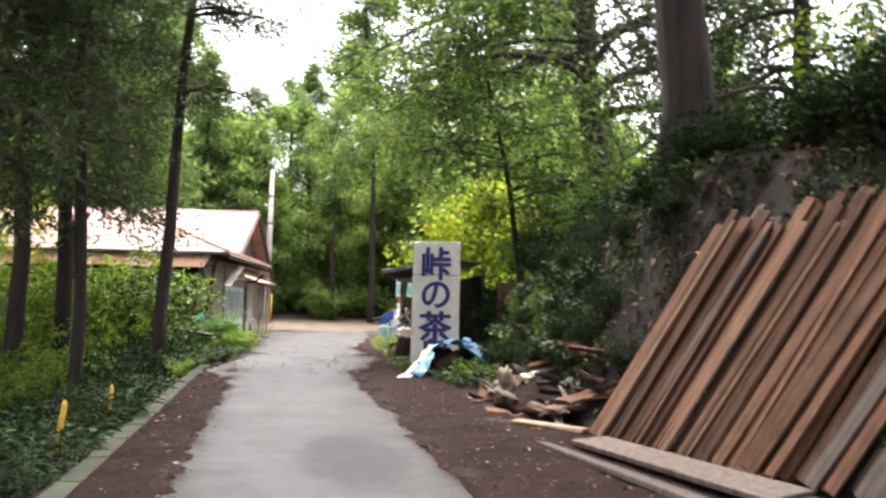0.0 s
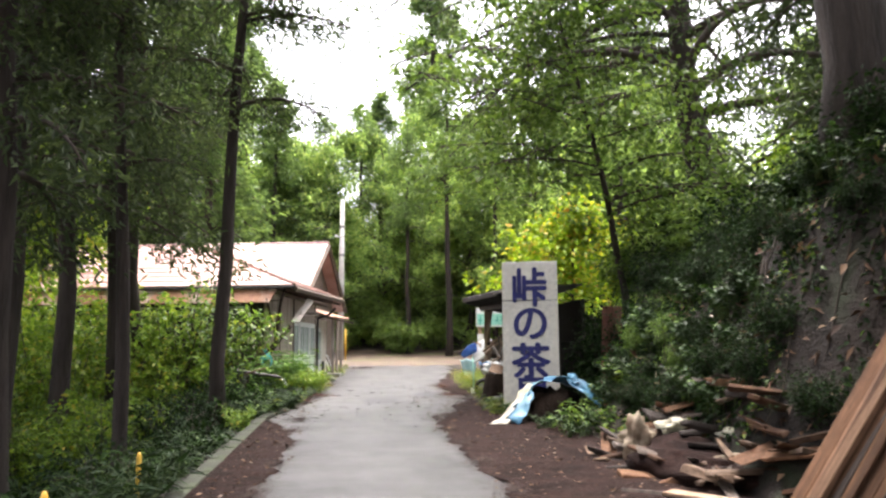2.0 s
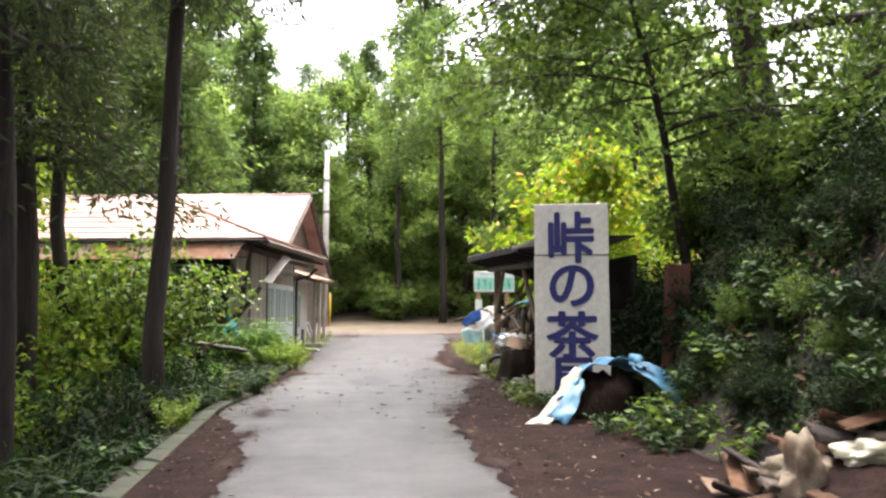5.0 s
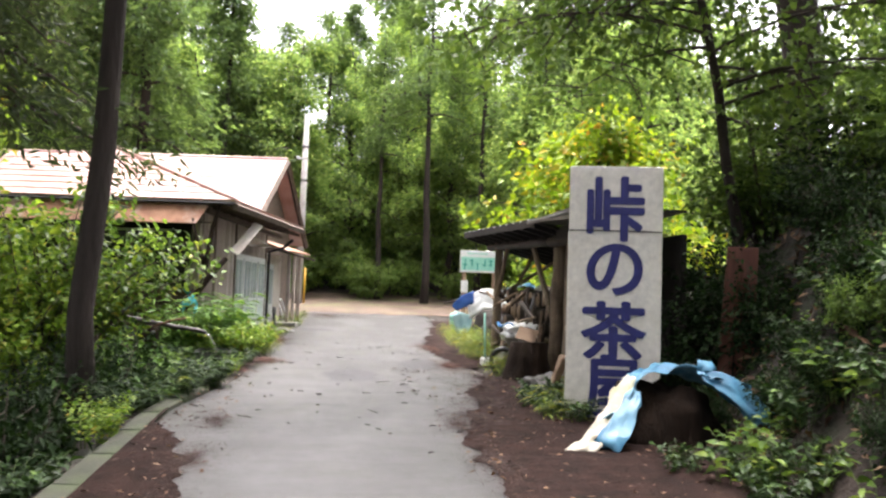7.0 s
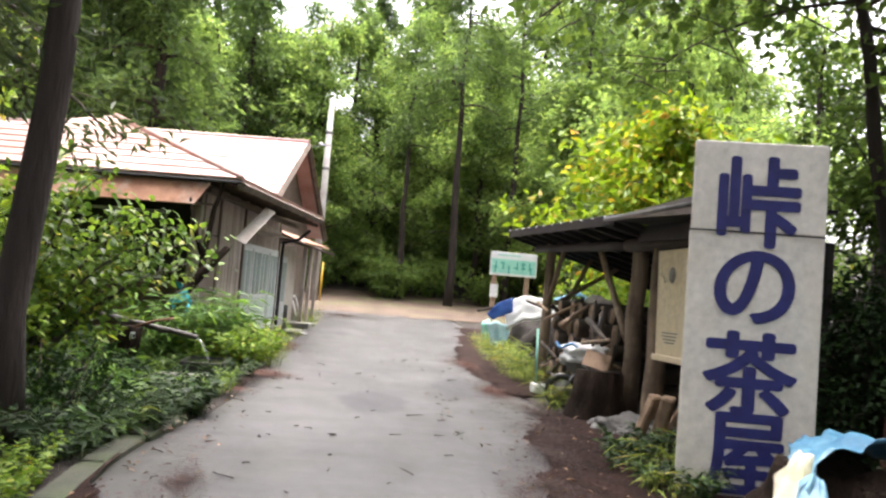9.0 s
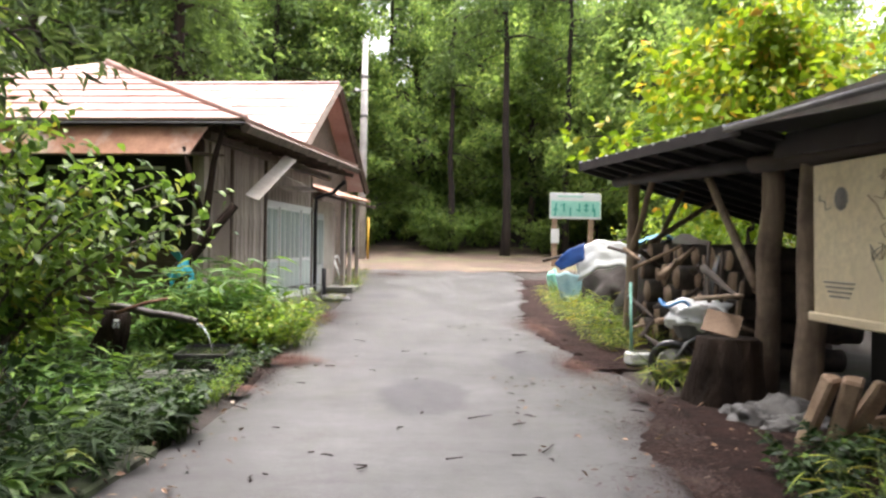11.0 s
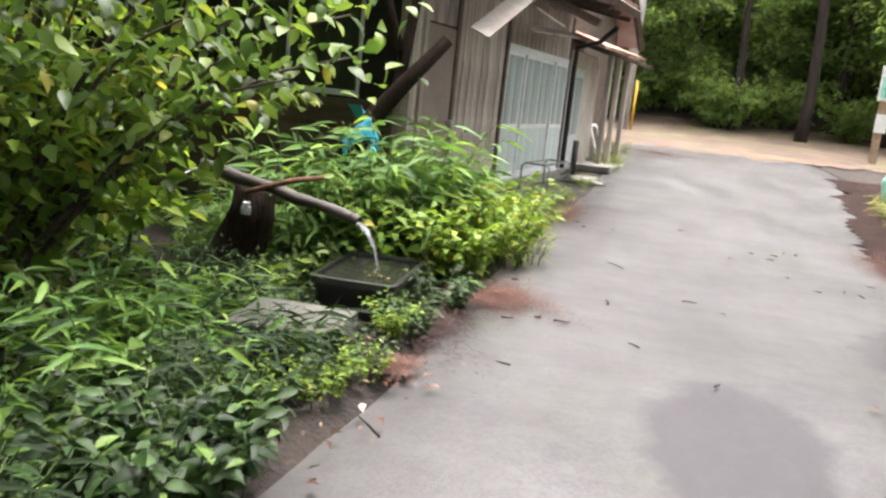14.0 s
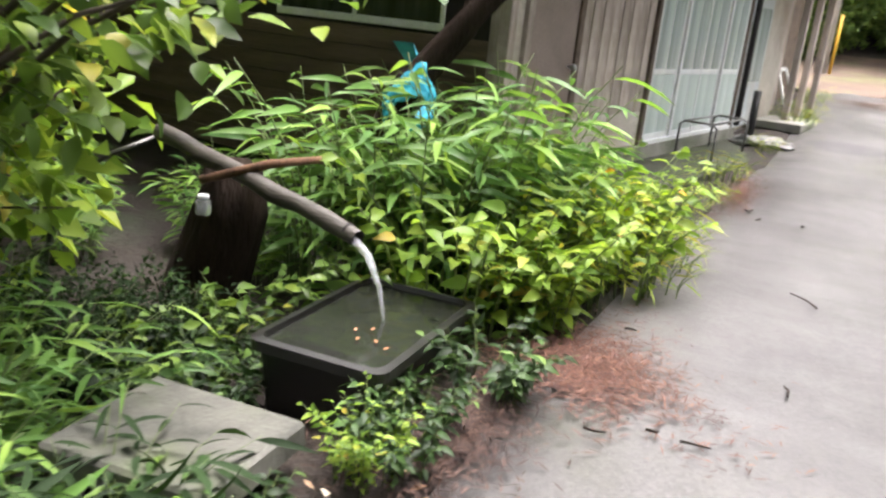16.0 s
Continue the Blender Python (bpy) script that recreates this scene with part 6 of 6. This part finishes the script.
# ---- rubble at the foot of the bank ----
def build_rubble():
    rng = random.Random(15)
    for k in range(80):
        x, y = rng.uniform(2.95, 4.15), rng.uniform(9.2, 12.4)
        if x + (y - 10.8) * 0.25 < 2.95:
            continue
        h = ground(x, y) + rng.uniform(0.02, 0.20) * (x > 3.2)
        mat, lab, cat, sz = rng.choice(((SCRAP_WOOD, "pale broken piece of wood in the rubbish heap", "wood scrap", (rng.uniform(0.06, 0.2), rng.uniform(0.2, 0.6), rng.uniform(0.02, 0.06))),
                                        (GREY_WOOD, "grey splintered board in the rubbish heap", "wood scrap", (rng.uniform(0.06, 0.16), rng.uniform(0.4, 1.0), 0.03)),
                                        (FRESH_WOOD, "reddish bark slab in the rubbish heap", "wood scrap", (rng.uniform(0.08, 0.2), rng.uniform(0.4, 0.9), 0.035)),
                                        (BARK, "dark piece of bark in the rubbish heap", "bark", (rng.uniform(0.1, 0.25), rng.uniform(0.3, 0.7), 0.05))))
        tagged(put("scrap", bevel_box("scrap", *sz, 0.012, 0.03, k), mat, m=pose(x, y, h, rng.uniform(-22, 22), rng.uniform(-25, 25), rng.uniform(0, 180))), lab, cat, "rubbish heap")
    for k, (x, y, z, a, b, c, mat) in enumerate(((3.55, 11.9, 0.45, 0.26, 0.2, 0.12, SACK), (3.9, 11.6, 0.62, 0.3, 0.2, 0.1, TARP_CREAM), (4.25, 10.6, 0.6, 0.3, 0.22, 0.13, TARP_CREAM), (3.4, 11.7, 0.4, 0.16, 0.14, 0.3, SACK), (4.0, 10.2, 0.35, 0.35, 0.22, 0.12, SACK))):
        tagged(mound("torn_sack", x, y, a, b, c, 20 + k, mat, None, "", 0.55, z), "torn pale sack in the rubbish heap", "sack", "rubbish heap")
    mound_ob = mound("heap_core", 3.75, 11.0, 0.6, 1.2, 0.32, 31, LITTER, None, "", 0.35)
    tagged(mound_ob, "heap of dark litter and rotten bark", "rubbish heap")


SACK = plain("dirty_sack", (0.12, 0.09, 0.06), (0.34, 0.28, 0.2), 6, 0.85, fine=30, relief=0.5, stain=(0.12, 0.07, 0.04))
SCRAP_WOOD = plain("rotten_wood", (0.09, 0.055, 0.035), (0.30, 0.20, 0.13), 6, 0.9, fine=30, relief=0.7, vary=0.5)
build_rubble()

# ---- yellow stakes below the kerb ----
for x, y, z0, z1, dx in ((-1.86, 8.15, -0.75, 0.62, 0.16), (-1.97, 11.0, -0.7, 0.54, 0.03)):
    tagged(put("yellow_stake", tube("yellow_stake", [(x - dx, y, z0), (x, y, z1 - 0.04), (x, y, z1)], [0.026, 0.026, 0.014], 8), YELLOW), "yellow plastic marker stake below the kerb", "stake")


# ---- things in and round the shelter ----
def build_firewood():
    rng = random.Random(9)
    # stacked round logs
    for row in range(5):
        for k in range(8):
            y = 22.35 + k * 0.36 + 0.17 * (row % 2) + rng.uniform(-0.03, 0.03)
            if y > 25.2:
                continue
            r = rng.uniform(0.11, 0.17)
            x = rng.uniform(3.95, 4.2)
            z = ground(4.6, y) + 0.16 + row * 0.26
            log = thing("log", "weathered round log in the shelter stack", "log", "stacked logs")
            put("bark", log_mesh("bark", (x, y, z), (x + 1.4, y + rng.uniform(-0.1, 0.1), z + rng.uniform(-0.04, 0.04)), r, r * 0.95, k + row * 9, 10), BARKLESS, log)
            put("cut_end", tube("cut_end", [(x - 0.006, y, z), (x + 0.004, y, z)], [r * 0.93] * 2, 10, 0.04, k), LOG_END, log, "pale cut end")
    # loose poles and branches thrown on the front
    for k in range(26):
        y = rng.uniform(21.5, 25.2)
        z = ground_line(y) + rng.uniform(0.1, 1.25)
        a = Vector((rng.uniform(3.45, 3.85), y, z))
        b = a + Vector((rng.uniform(-0.1, 0.5), rng.uniform(-1.2, 1.2), rng.uniform(-0.3, 0.35)))
        b.z = max(b.z, ground_line(b.y) + 0.05)
        tagged(put("stick", log_mesh("stick", a, b, rng.uniform(0.02, 0.05), 0.02, 60 + k, 7), rng.choice((POST_WOOD, LOG_END, GREY_WOOD, TWIG))), "loose weathered stick on the wood pile", "stick", "loose sticks")
    # upright sticks by the second post
    for k in range(9):
        x, y = 3.72 + rng.uniform(-0.1, 0.2), 21.45 + rng.uniform(0, 0.8)
        tagged(put("stick", log_mesh("stick", (x, y, ground_line(y)), (x + rng.uniform(-0.1, 0.2), y + rng.uniform(-0.3, 0.3), rng.uniform(1.3, 1.9)), 0.03, 0.02, 90 + k, 7), rng.choice((POST_WOOD, GREY_WOOD))), "upright stick leaning on the post", "stick", "loose sticks")
    # split billets on the ground
    for k, (x, y, rx, ry, rz) in enumerate(((3.42, 19.35, 70, 10, 20), (3.55, 19.25, 76, -8, 60), (3.72, 19.3, 64, 20, 10), (3.95, 19.5, 8, 10, 70), (4.1, 19.2, 12, -14, 95), (4.25, 19.6, 25, 6, 50), (3.85, 19.0, 6, 12, 120), (4.4, 19.1, 15, 0, 30))):
        tagged(put("billet", bevel_box("billet", 0.13, 0.11, 0.55, 0.02, 0.025, k), LOG_END, m=pose(x, y, ground(x, y) + (0.24 if rx > 40 else 0.12), 90 - rx, ry, rz)), "pale split firewood billet on the ground", "firewood", "split firewood")
    for k, (x, y, s) in enumerate(((3.35, 20.15, 0.2), (3.55, 19.95, 0.16), (3.62, 20.25, 0.26), (3.4, 19.85, 0.12), (3.75, 20.0, 0.15), (3.3, 20.4, 0.13))):
        tagged(mound("rock", x, y, s * 1.2, s, s * 0.7, 40 + k, ROCK, None, "", 0.35), "grey rock at the foot of the post", "rock", "rocks by the post")


ROCK = plain("grey_rock", (0.03, 0.029, 0.028), (0.11, 0.107, 0.1), 5, 0.6, fine=30, relief=0.6)
build_firewood()
stump = thing("tree_stump", "dark brown sawn tree stump beside the lane", "stump", m=pose(3.42, 20.85, ground(3.42, 20.85)))
put("trunk", tube("trunk", [(0, 0, -0.1), (0, 0, 0.05), (0, 0, 0.3), (0.01, 0, 0.58)], [0.44, 0.36, 0.30, 0.27], 26, 0.14, 3), STUMP_BARK, stump)
put("cut_top", tube("cut_top", [(0.01, 0, 0.575), (0.01, 0, 0.59)], [0.255, 0.25], 18, 0.04, 4), STUMP_BARK, stump)
tagged(put("cardboard_sheet", bevel_box("cardboard_sheet", 0.32, 0.012, 0.24, 0.003), CARD, m=pose(3.42, 20.98, 1.12, -38, 12, -28)), "bent piece of brown cardboard on the stump", "cardboard")
tagged(mound("white_sack", 3.55, 21.9, 0.3, 0.32, 0.17, 51, PAPER, None, "", 0.4, 1.12), "white plastic sack with blue print on the pile", "sack")
tagged(put("blue_rope", tube("blue_rope", [(3.3 + 0.14 * math.cos(w) , 21.85 + 0.2 * math.sin(w), 1.24 + 0.03 * math.sin(3 * w)) for w in np.linspace(0, 11, 40)], [0.016] * 40, 6), ROPE_BLUE), "coil of bright blue rope on the sack", "rope")


def build_wheelbarrow():
    cart = thing("wheelbarrow", "old grey wheelbarrow with bent tube handles, loaded with a sack", "wheelbarrow")
    hub = Vector((3.24, 21.72, ground_line(21.72) + 0.2))
    ring = [hub + Vector((0.2 * math.cos(w) * 0.92, -0.2 * math.cos(w) * 0.35, 0.2 * math.sin(w))) for w in np.linspace(0, 2 * math.pi, 21)]
    wheel = put("tyre", tube("tyre", ring, [0.045] * 21, 8), BLACK_PLASTIC, cart, "black rubber tyre")
    put("rim", tube("rim", [hub + Vector((-0.012, -0.03, 0)), hub + Vector((0.012, 0.03, 0))], [0.14, 0.14], 16), GREY_METAL, wheel)
    bm = bmesh.new()
    rings = []
    for sx, sy, z in ((0.2, 0.16, 0.88), (0.3, 0.26, 1.08), (0.33, 0.29, 1.1), (0.29, 0.25, 1.085), (0.19, 0.15, 0.9)):
        rings.append([bm.verts.new((3.56 + sx * math.cos(w), 21.9 + sy * math.sin(w), z)) for w in np.linspace(0, 2 * math.pi, 15)[:-1]])
    for p, q in zip(rings, rings[1:]):
        for k in range(14):
            bm.faces.new((p[k], p[(k + 1) % 14], q[(k + 1) % 14], q[k]))
    bm.faces.new(rings[0][::-1])
    bm.faces.new(rings[-1])
    me = bpy.data.meshes.new("tray")
    bm.to_mesh(me)
    bm.free()
    put("tray", me, GREY_METAL, cart, "dented grey metal tray")
    for s in (-0.17, 0.17):
        d = Vector((0.35 * s, s, 0))
        put("handle", tube("handle", [hub + d * 0.4, Vector((3.4, 21.8, 0.86)) + d, Vector((3.66, 21.95, 0.95)) + d, Vector((3.74, 22.0, 1.4)) + d, Vector((3.82, 22.03, 1.72)) + d], [0.018] * 5, 8), GREY_METAL, cart, "bent grey tube handle")
        put("leg", tube("leg", [Vector((3.68, 21.95, 0.92)) + d, Vector((3.72, 21.97, ground_line(21.9))) + d], [0.016] * 2, 8), GREY_METAL, cart)


build_wheelbarrow()
crate = thing("planter_box", "white plastic planter on the verge", "planter", m=pose(3.3, 22.75, ground(3.3, 22.75), 0, 0, 8))
put("box", bevel_box("box", 0.42, 0.2, 0.14, 0.02, centre=(0, 0, 0.09)), PAPER, crate)
put("soil", bevel_box("soil", 0.36, 0.15, 0.02, 0.004, centre=(0, 0, 0.16)), SOIL, crate)
tagged(put("green_pole", tube("green_pole", [(3.16, 22.78, 0.5), (3.14, 22.8, 1.4)], [0.018, 0.016], 8), GREEN_SIGN), "thin green garden pole in the verge", "pole")
# heap covered with blue and white sheets beyond the shelter
heap = thing("covered_heap", "rubbish heap under blue and white plastic sheets", "tarpaulin")
mound("core", 5.2, 30.3, 0.7, 1.7, 0.9, 61, SOIL, heap)
put("white_sheet", cloth("white_sheet", [(4.1, 29.55, 1.72), (4.5, 29.45, 1.92), (5.0, 29.5, 1.9), (5.5, 29.6, 1.75)], [(0.05, -0.2, -0.6), (0.0, -0.22, -0.55), (0, -0.22, -0.48), (0, -0.2, -0.4)], 10, 0.045, 7), PAPER, heap, "white plastic sheet")
put("blue_sheet", cloth("blue_sheet", [(3.72, 29.6, 1.45), (3.95, 29.5, 1.72), (4.25, 29.35, 1.86)], [(0.1, -0.08, -0.12), (0.06, -0.1, -0.32), (0, -0.1, -0.3)], 8, 0.03, 8), DEEP_BLUE, heap, "blue plastic sheet")
put("pale_sheet", cloth("pale_sheet", [(3.72, 29.5, 1.25), (3.95, 29.4, 1.3), (4.25, 29.35, 1.2)], [(0.12, -0.05, -0.5), (0.05, -0.05, -0.6), (-0.08, -0.05, -0.35)], 8, 0.03, 9), PALE_CYAN, heap, "pale blue plastic sheet")
put("top_branch", log_mesh("top_branch", (3.5, 29.6, 1.5), (5.4, 29.9, 2.0), 0.03, 0.02, 5, 7), TWIG, heap, "bare branch on the heap")
lid_pile = thing("covered_timber", "timber stack under a blue tarpaulin", "tarpaulin")
mound("core", 5.5, 27.5, 1.0, 1.4, 1.25, 63, SOIL, lid_pile)
put("blue_sheet", cloth("blue_sheet", [(4.4, 26.5, 1.85), (4.9, 27.0, 2.0), (5.4, 27.8, 1.95), (6.2, 28.6, 1.8)], [(0.3, 1.0, 0.05), (0.4, 1.0, 0.05), (0.5, 0.9, 0), (0.5, 0.8, -0.1)], 8, 0.1, 10), TARP_BLUE, lid_pile, "blue tarpaulin")
tagged(mound("green_bag", 4.35, 32.6, 0.14, 0.14, 0.28, 71, GREEN_SIGN, None, "", 0.3, ground(4.35, 32.6) + 0.28), "small green plastic bag on a stake", "bag")

# ---- by the house front ----
bench = thing("low_rack", "low bent metal tube rack before the glass doors", "rack")
for u in (3.9, 5.1):
    put("frame", tube("frame", [hp(u, 0.15, 0.56), hp(u, 0.15, 0.92), hp(u, 0.2, 0.96), hp(u, 0.5, 0.96), hp(u, 0.55, 0.92), hp(u, 0.55, 0.56)], [0.013] * 6, 8), GREY_METAL, bench)
for n in (0.2, 0.5):
    put("rail", tube("rail", [hp(3.9, n, 0.96), hp(5.1, n, 0.96)], [0.012] * 2, 8), GREY_METAL, bench)
tagged(put("dark_post", tube("dark_post", [hp(6.1, 0.35, 0.55), hp(6.1, 0.35, 1.25)], [0.05, 0.05], 10), BLACK_ROOF), "short dark post by the doors", "post")
tagged(mound("metal_scrap", *hp(6.0, 0.55, 0)[:2], 0.35, 0.3, 0.07, 81, GREY_METAL, None, "", 0.6), "small pile of old metal tools", "tools")
saw = thing("sawhorse", "whitewashed wooden trestle by the house", "trestle", m=pose(-0.95, 36.3, ground(-0.95, 36.3), 0, 0, 80))
put("top", bevel_box("top", 0.7, 0.07, 0.06, 0.008, centre=(0, 0, 0.6)), PAPER, saw)
for sx in (-0.28, 0.28):
    for sy in (-1, 1):
        m, ln = between((sx, 0.03 * sy, 0.62), (sx * 1.1, 0.25 * sy, 0))
        put("leg", bevel_box("leg", 0.055, 0.035, ln, 0.005), PAPER, saw, m=m)
bx = thing("white_box", "white wooden box on two boards", "box", m=pose(-1.15, 39.0, ground(-1.15, 39.0), 0, 0, 10))
put("box", bevel_box("box", 0.7, 0.5, 0.35, 0.01, centre=(0, 0, 0.95)), PAPER, bx)
for s in (-0.25, 0.25):
    put("stand", bevel_box("stand", 0.07, 0.45, 0.8, 0.01, centre=(s, 0, 0.4)), GREY_WOOD, bx)
tagged(put("step_slab", bevel_box("step_slab", 1.1, 0.7, 0.12, 0.015, 0.01, 2), CONCRETE, m=Matrix.Translation(hp(8.0, 0.35, 0.73)) @ pose(0, 0, 0, 0, 0, HYAW + 90)), "mossy concrete step before the porch", "step")

# ---- road details ----
def needle_drift(cx, cy, rx, ry, n, seed, label, yaw=0.0, material=None):
    """A thin drift of needles that thins out towards its edge."""
    rn = np.random.default_rng(seed)
    r = np.abs(rn.normal(size=n)) * 0.5
    w = rn.uniform(0, 2 * math.pi, n)
    wob = 1 + 0.3 * np.sin(3 * w + seed) + 0.18 * np.sin(7 * w)
    px, py = r * np.cos(w) * rx * wob, r * np.sin(w) * ry * wob
    xs = cx + px * math.cos(yaw) - py * math.sin(yaw)
    ys = cy + px * math.sin(yaw) + py * math.cos(yaw)
    base = np.array([(x, y, ground_line(y) + 0.014 + 0.012 * max(0, 1 - q)) for x, y, q in zip(xs, ys, r)])
    me = leaf_mesh("needles", base, rn.normal(size=(n, 3)) * np.array([1, 1, 0.08]), np.tile([0, 0, 1.0], (n, 1)), rn.uniform(0.03, 0.08, n), rn.uniform(0.004, 0.009, n), 0.1, 0.0)
    return tagged(put("needle_drift", me, material or RED_NEEDLE), label, "leaf litter", kind="stuff")


needle_drift(-0.68, 23.0, 0.5, 0.55, 5200, 4, "reddish needle litter washed onto the lane", 0.3)
needle_drift(-0.9, 22.2, 0.35, 0.8, 2600, 10, "dark needle litter on the lane's edge by the trough", 0.0, BROWN_NEEDLE)
needle_drift(-0.9, 21.35, 0.16, 0.2, 900, 5, "small reddish needle drift by the weeds")
needle_drift(2.7, 26.0, 0.4, 1.6, 5200, 6, "reddish needle litter along the verge")
needle_drift(2.5, 22.6, 0.35, 1.3, 3000, 9, "reddish needle litter by the shelter")
needle_drift(-0.55, 27.3, 0.22, 1.4, 2500, 7, "reddish needle litter below the house")
needle_drift(0.6, 37.5, 2.6, 2.6, 7000, 8, "brown litter on the far lane")
for k, (x, y) in enumerate(((1.9, 17.4), (2.25, 18.6), (2.5, 19.8), (2.75, 21.0))):
    needle_drift(x, y, 0.45, 0.9, 2200, 60 + k, "dark needle litter thinning onto the lane", 0.0, BROWN_NEEDLE)
for k in range(9):
    needle_drift(-0.78, 3.5 + k * 1.7, 0.28, 0.9, 1100, 20 + k, "dark needle litter thinning onto the lane", 0.0, BROWN_NEEDLE)
    needle_drift(1.62, 3.3 + k * 1.7, 0.32, 0.9, 1100, 40 + k, "dark needle litter thinning onto the lane", 0.0, BROWN_NEEDLE)


def scatter_twigs():
    rng = random.Random(44)
    for k in range(90):
        y = rng.uniform(15.5, 27)
        x = rng.uniform(road_left(y) + 0.1, road_right(y) - 0.05)
        ln = rng.uniform(0.04, 0.12) * (2.2 if k % 6 == 0 else 1.0)
        w = rng.uniform(0, math.pi)
        a = Vector((x, y, ground_line(y) + 0.02))
        d = Vector((math.cos(w), math.sin(w), 0)) * ln
        tagged(put("twig", tube("twig", [a, a + d * 0.5 + Vector((rng.uniform(-0.02, 0.02), rng.uniform(-0.02, 0.02), 0.004)), a + d], [0.006, 0.005, 0.003], 5), STUMP_BARK), "small dark twig on the wet asphalt", "twig", "twigs on the lane")
    rn = np.random.default_rng(8)
    n = 1500
    ys = rn.uniform(0, 22, n)
    left = rn.random(n) < 0.35
    xs = np.where(left, rn.uniform(-1.38, -0.6, n), rn.uniform(1.4, 3.4, n))
    base = np.array([(x, y, max(ground_line(y), ground(x, y)) + 0.026) for x, y in zip(xs, ys)])
    tagged(put("fallen_leaves", leaf_mesh("fallen_leaves", base, rn.normal(size=(n, 3)) * np.array([1, 1, 0.12]), np.tile([0, 0, 1.0], (n, 1)) + rn.normal(size=(n, 3)) * 0.3, rn.uniform(0.03, 0.09, n), rn.uniform(0.01, 0.04, n), 0.15, 0.1), FALLEN), "scattered brown fallen leaves and bark chips", "fallen leaves", kind="stuff")
    n = 2600
    ys = rn.uniform(6, 18.5, n)
    xs = rn.uniform(3.9, 6.4, n)
    base = np.array([(x, y, ground(x, y) + 0.02) for x, y in zip(xs, ys)])
    tagged(put("bank_litter", leaf_mesh("bank_litter", base, rn.normal(size=(n, 3)) + np.array([-0.6, 0, -0.4]), np.tile([-0.6, 0, 0.8], (n, 1)) + rn.normal(size=(n, 3)) * 0.4, rn.uniform(0.06, 0.2, n), rn.uniform(0.03, 0.07, n), 0.15, 0.2), FALLEN), "dead leaves and roots on the dark bank", "leaf litter", kind="stuff")



def build_bank_cover():
    """Ivy in drifts, and bare roots, over the steep bank."""
    rn = np.random.default_rng(18)
    # The ivy holds the deep shade of the bank in its leaf colour.
    for n, material, size, lift, name, label in ((22000, SHADED_LEAF, 0.075, 0.05, "ivy", "ivy and small ferns in drifts on the bank, shade in their colour"), (2600, MULBERRY_LEAF, 0.07, 0.09, "creeper", "lighter creeper leaves on the bank")):
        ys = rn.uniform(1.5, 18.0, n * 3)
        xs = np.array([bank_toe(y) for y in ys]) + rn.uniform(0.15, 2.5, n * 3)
        keep = [i for i in range(n * 3) if noise.noise((xs[i] * 1.1, ys[i] * 1.1, 7 + size * 40)) + 0.5 * noise.noise((xs[i] * 3, ys[i] * 3, 2)) > (-0.2 if material is SHADED_LEAF else 0.05)][:n]
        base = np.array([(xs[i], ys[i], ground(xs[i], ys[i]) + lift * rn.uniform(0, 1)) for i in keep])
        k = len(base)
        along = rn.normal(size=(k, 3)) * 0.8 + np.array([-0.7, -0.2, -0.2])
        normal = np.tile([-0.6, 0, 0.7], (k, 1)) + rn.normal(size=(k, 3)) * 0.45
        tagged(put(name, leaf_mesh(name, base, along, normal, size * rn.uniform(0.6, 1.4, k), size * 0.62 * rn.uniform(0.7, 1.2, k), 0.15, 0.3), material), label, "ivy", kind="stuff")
    rng = random.Random(23)
    for k in range(34):
        y = rng.uniform(8.5, 16.5)
        x = bank_toe(y) + rng.uniform(0.9, 1.9)
        pts = []
        for j in range(7):
            pts.append((x, y, ground(x, y) + 0.015))
            x -= rng.uniform(0.05, 0.2)
            y += rng.uniform(-0.12, 0.1)
        tagged(put("root", tube("root", pts, [0.016 * (1 - 0.11 * j) for j in range(7)], 6, 0.2, k), TWIG), "bare thin root on the dark bank", "root", "roots on the bank")


scatter_twigs()
build_bank_cover()
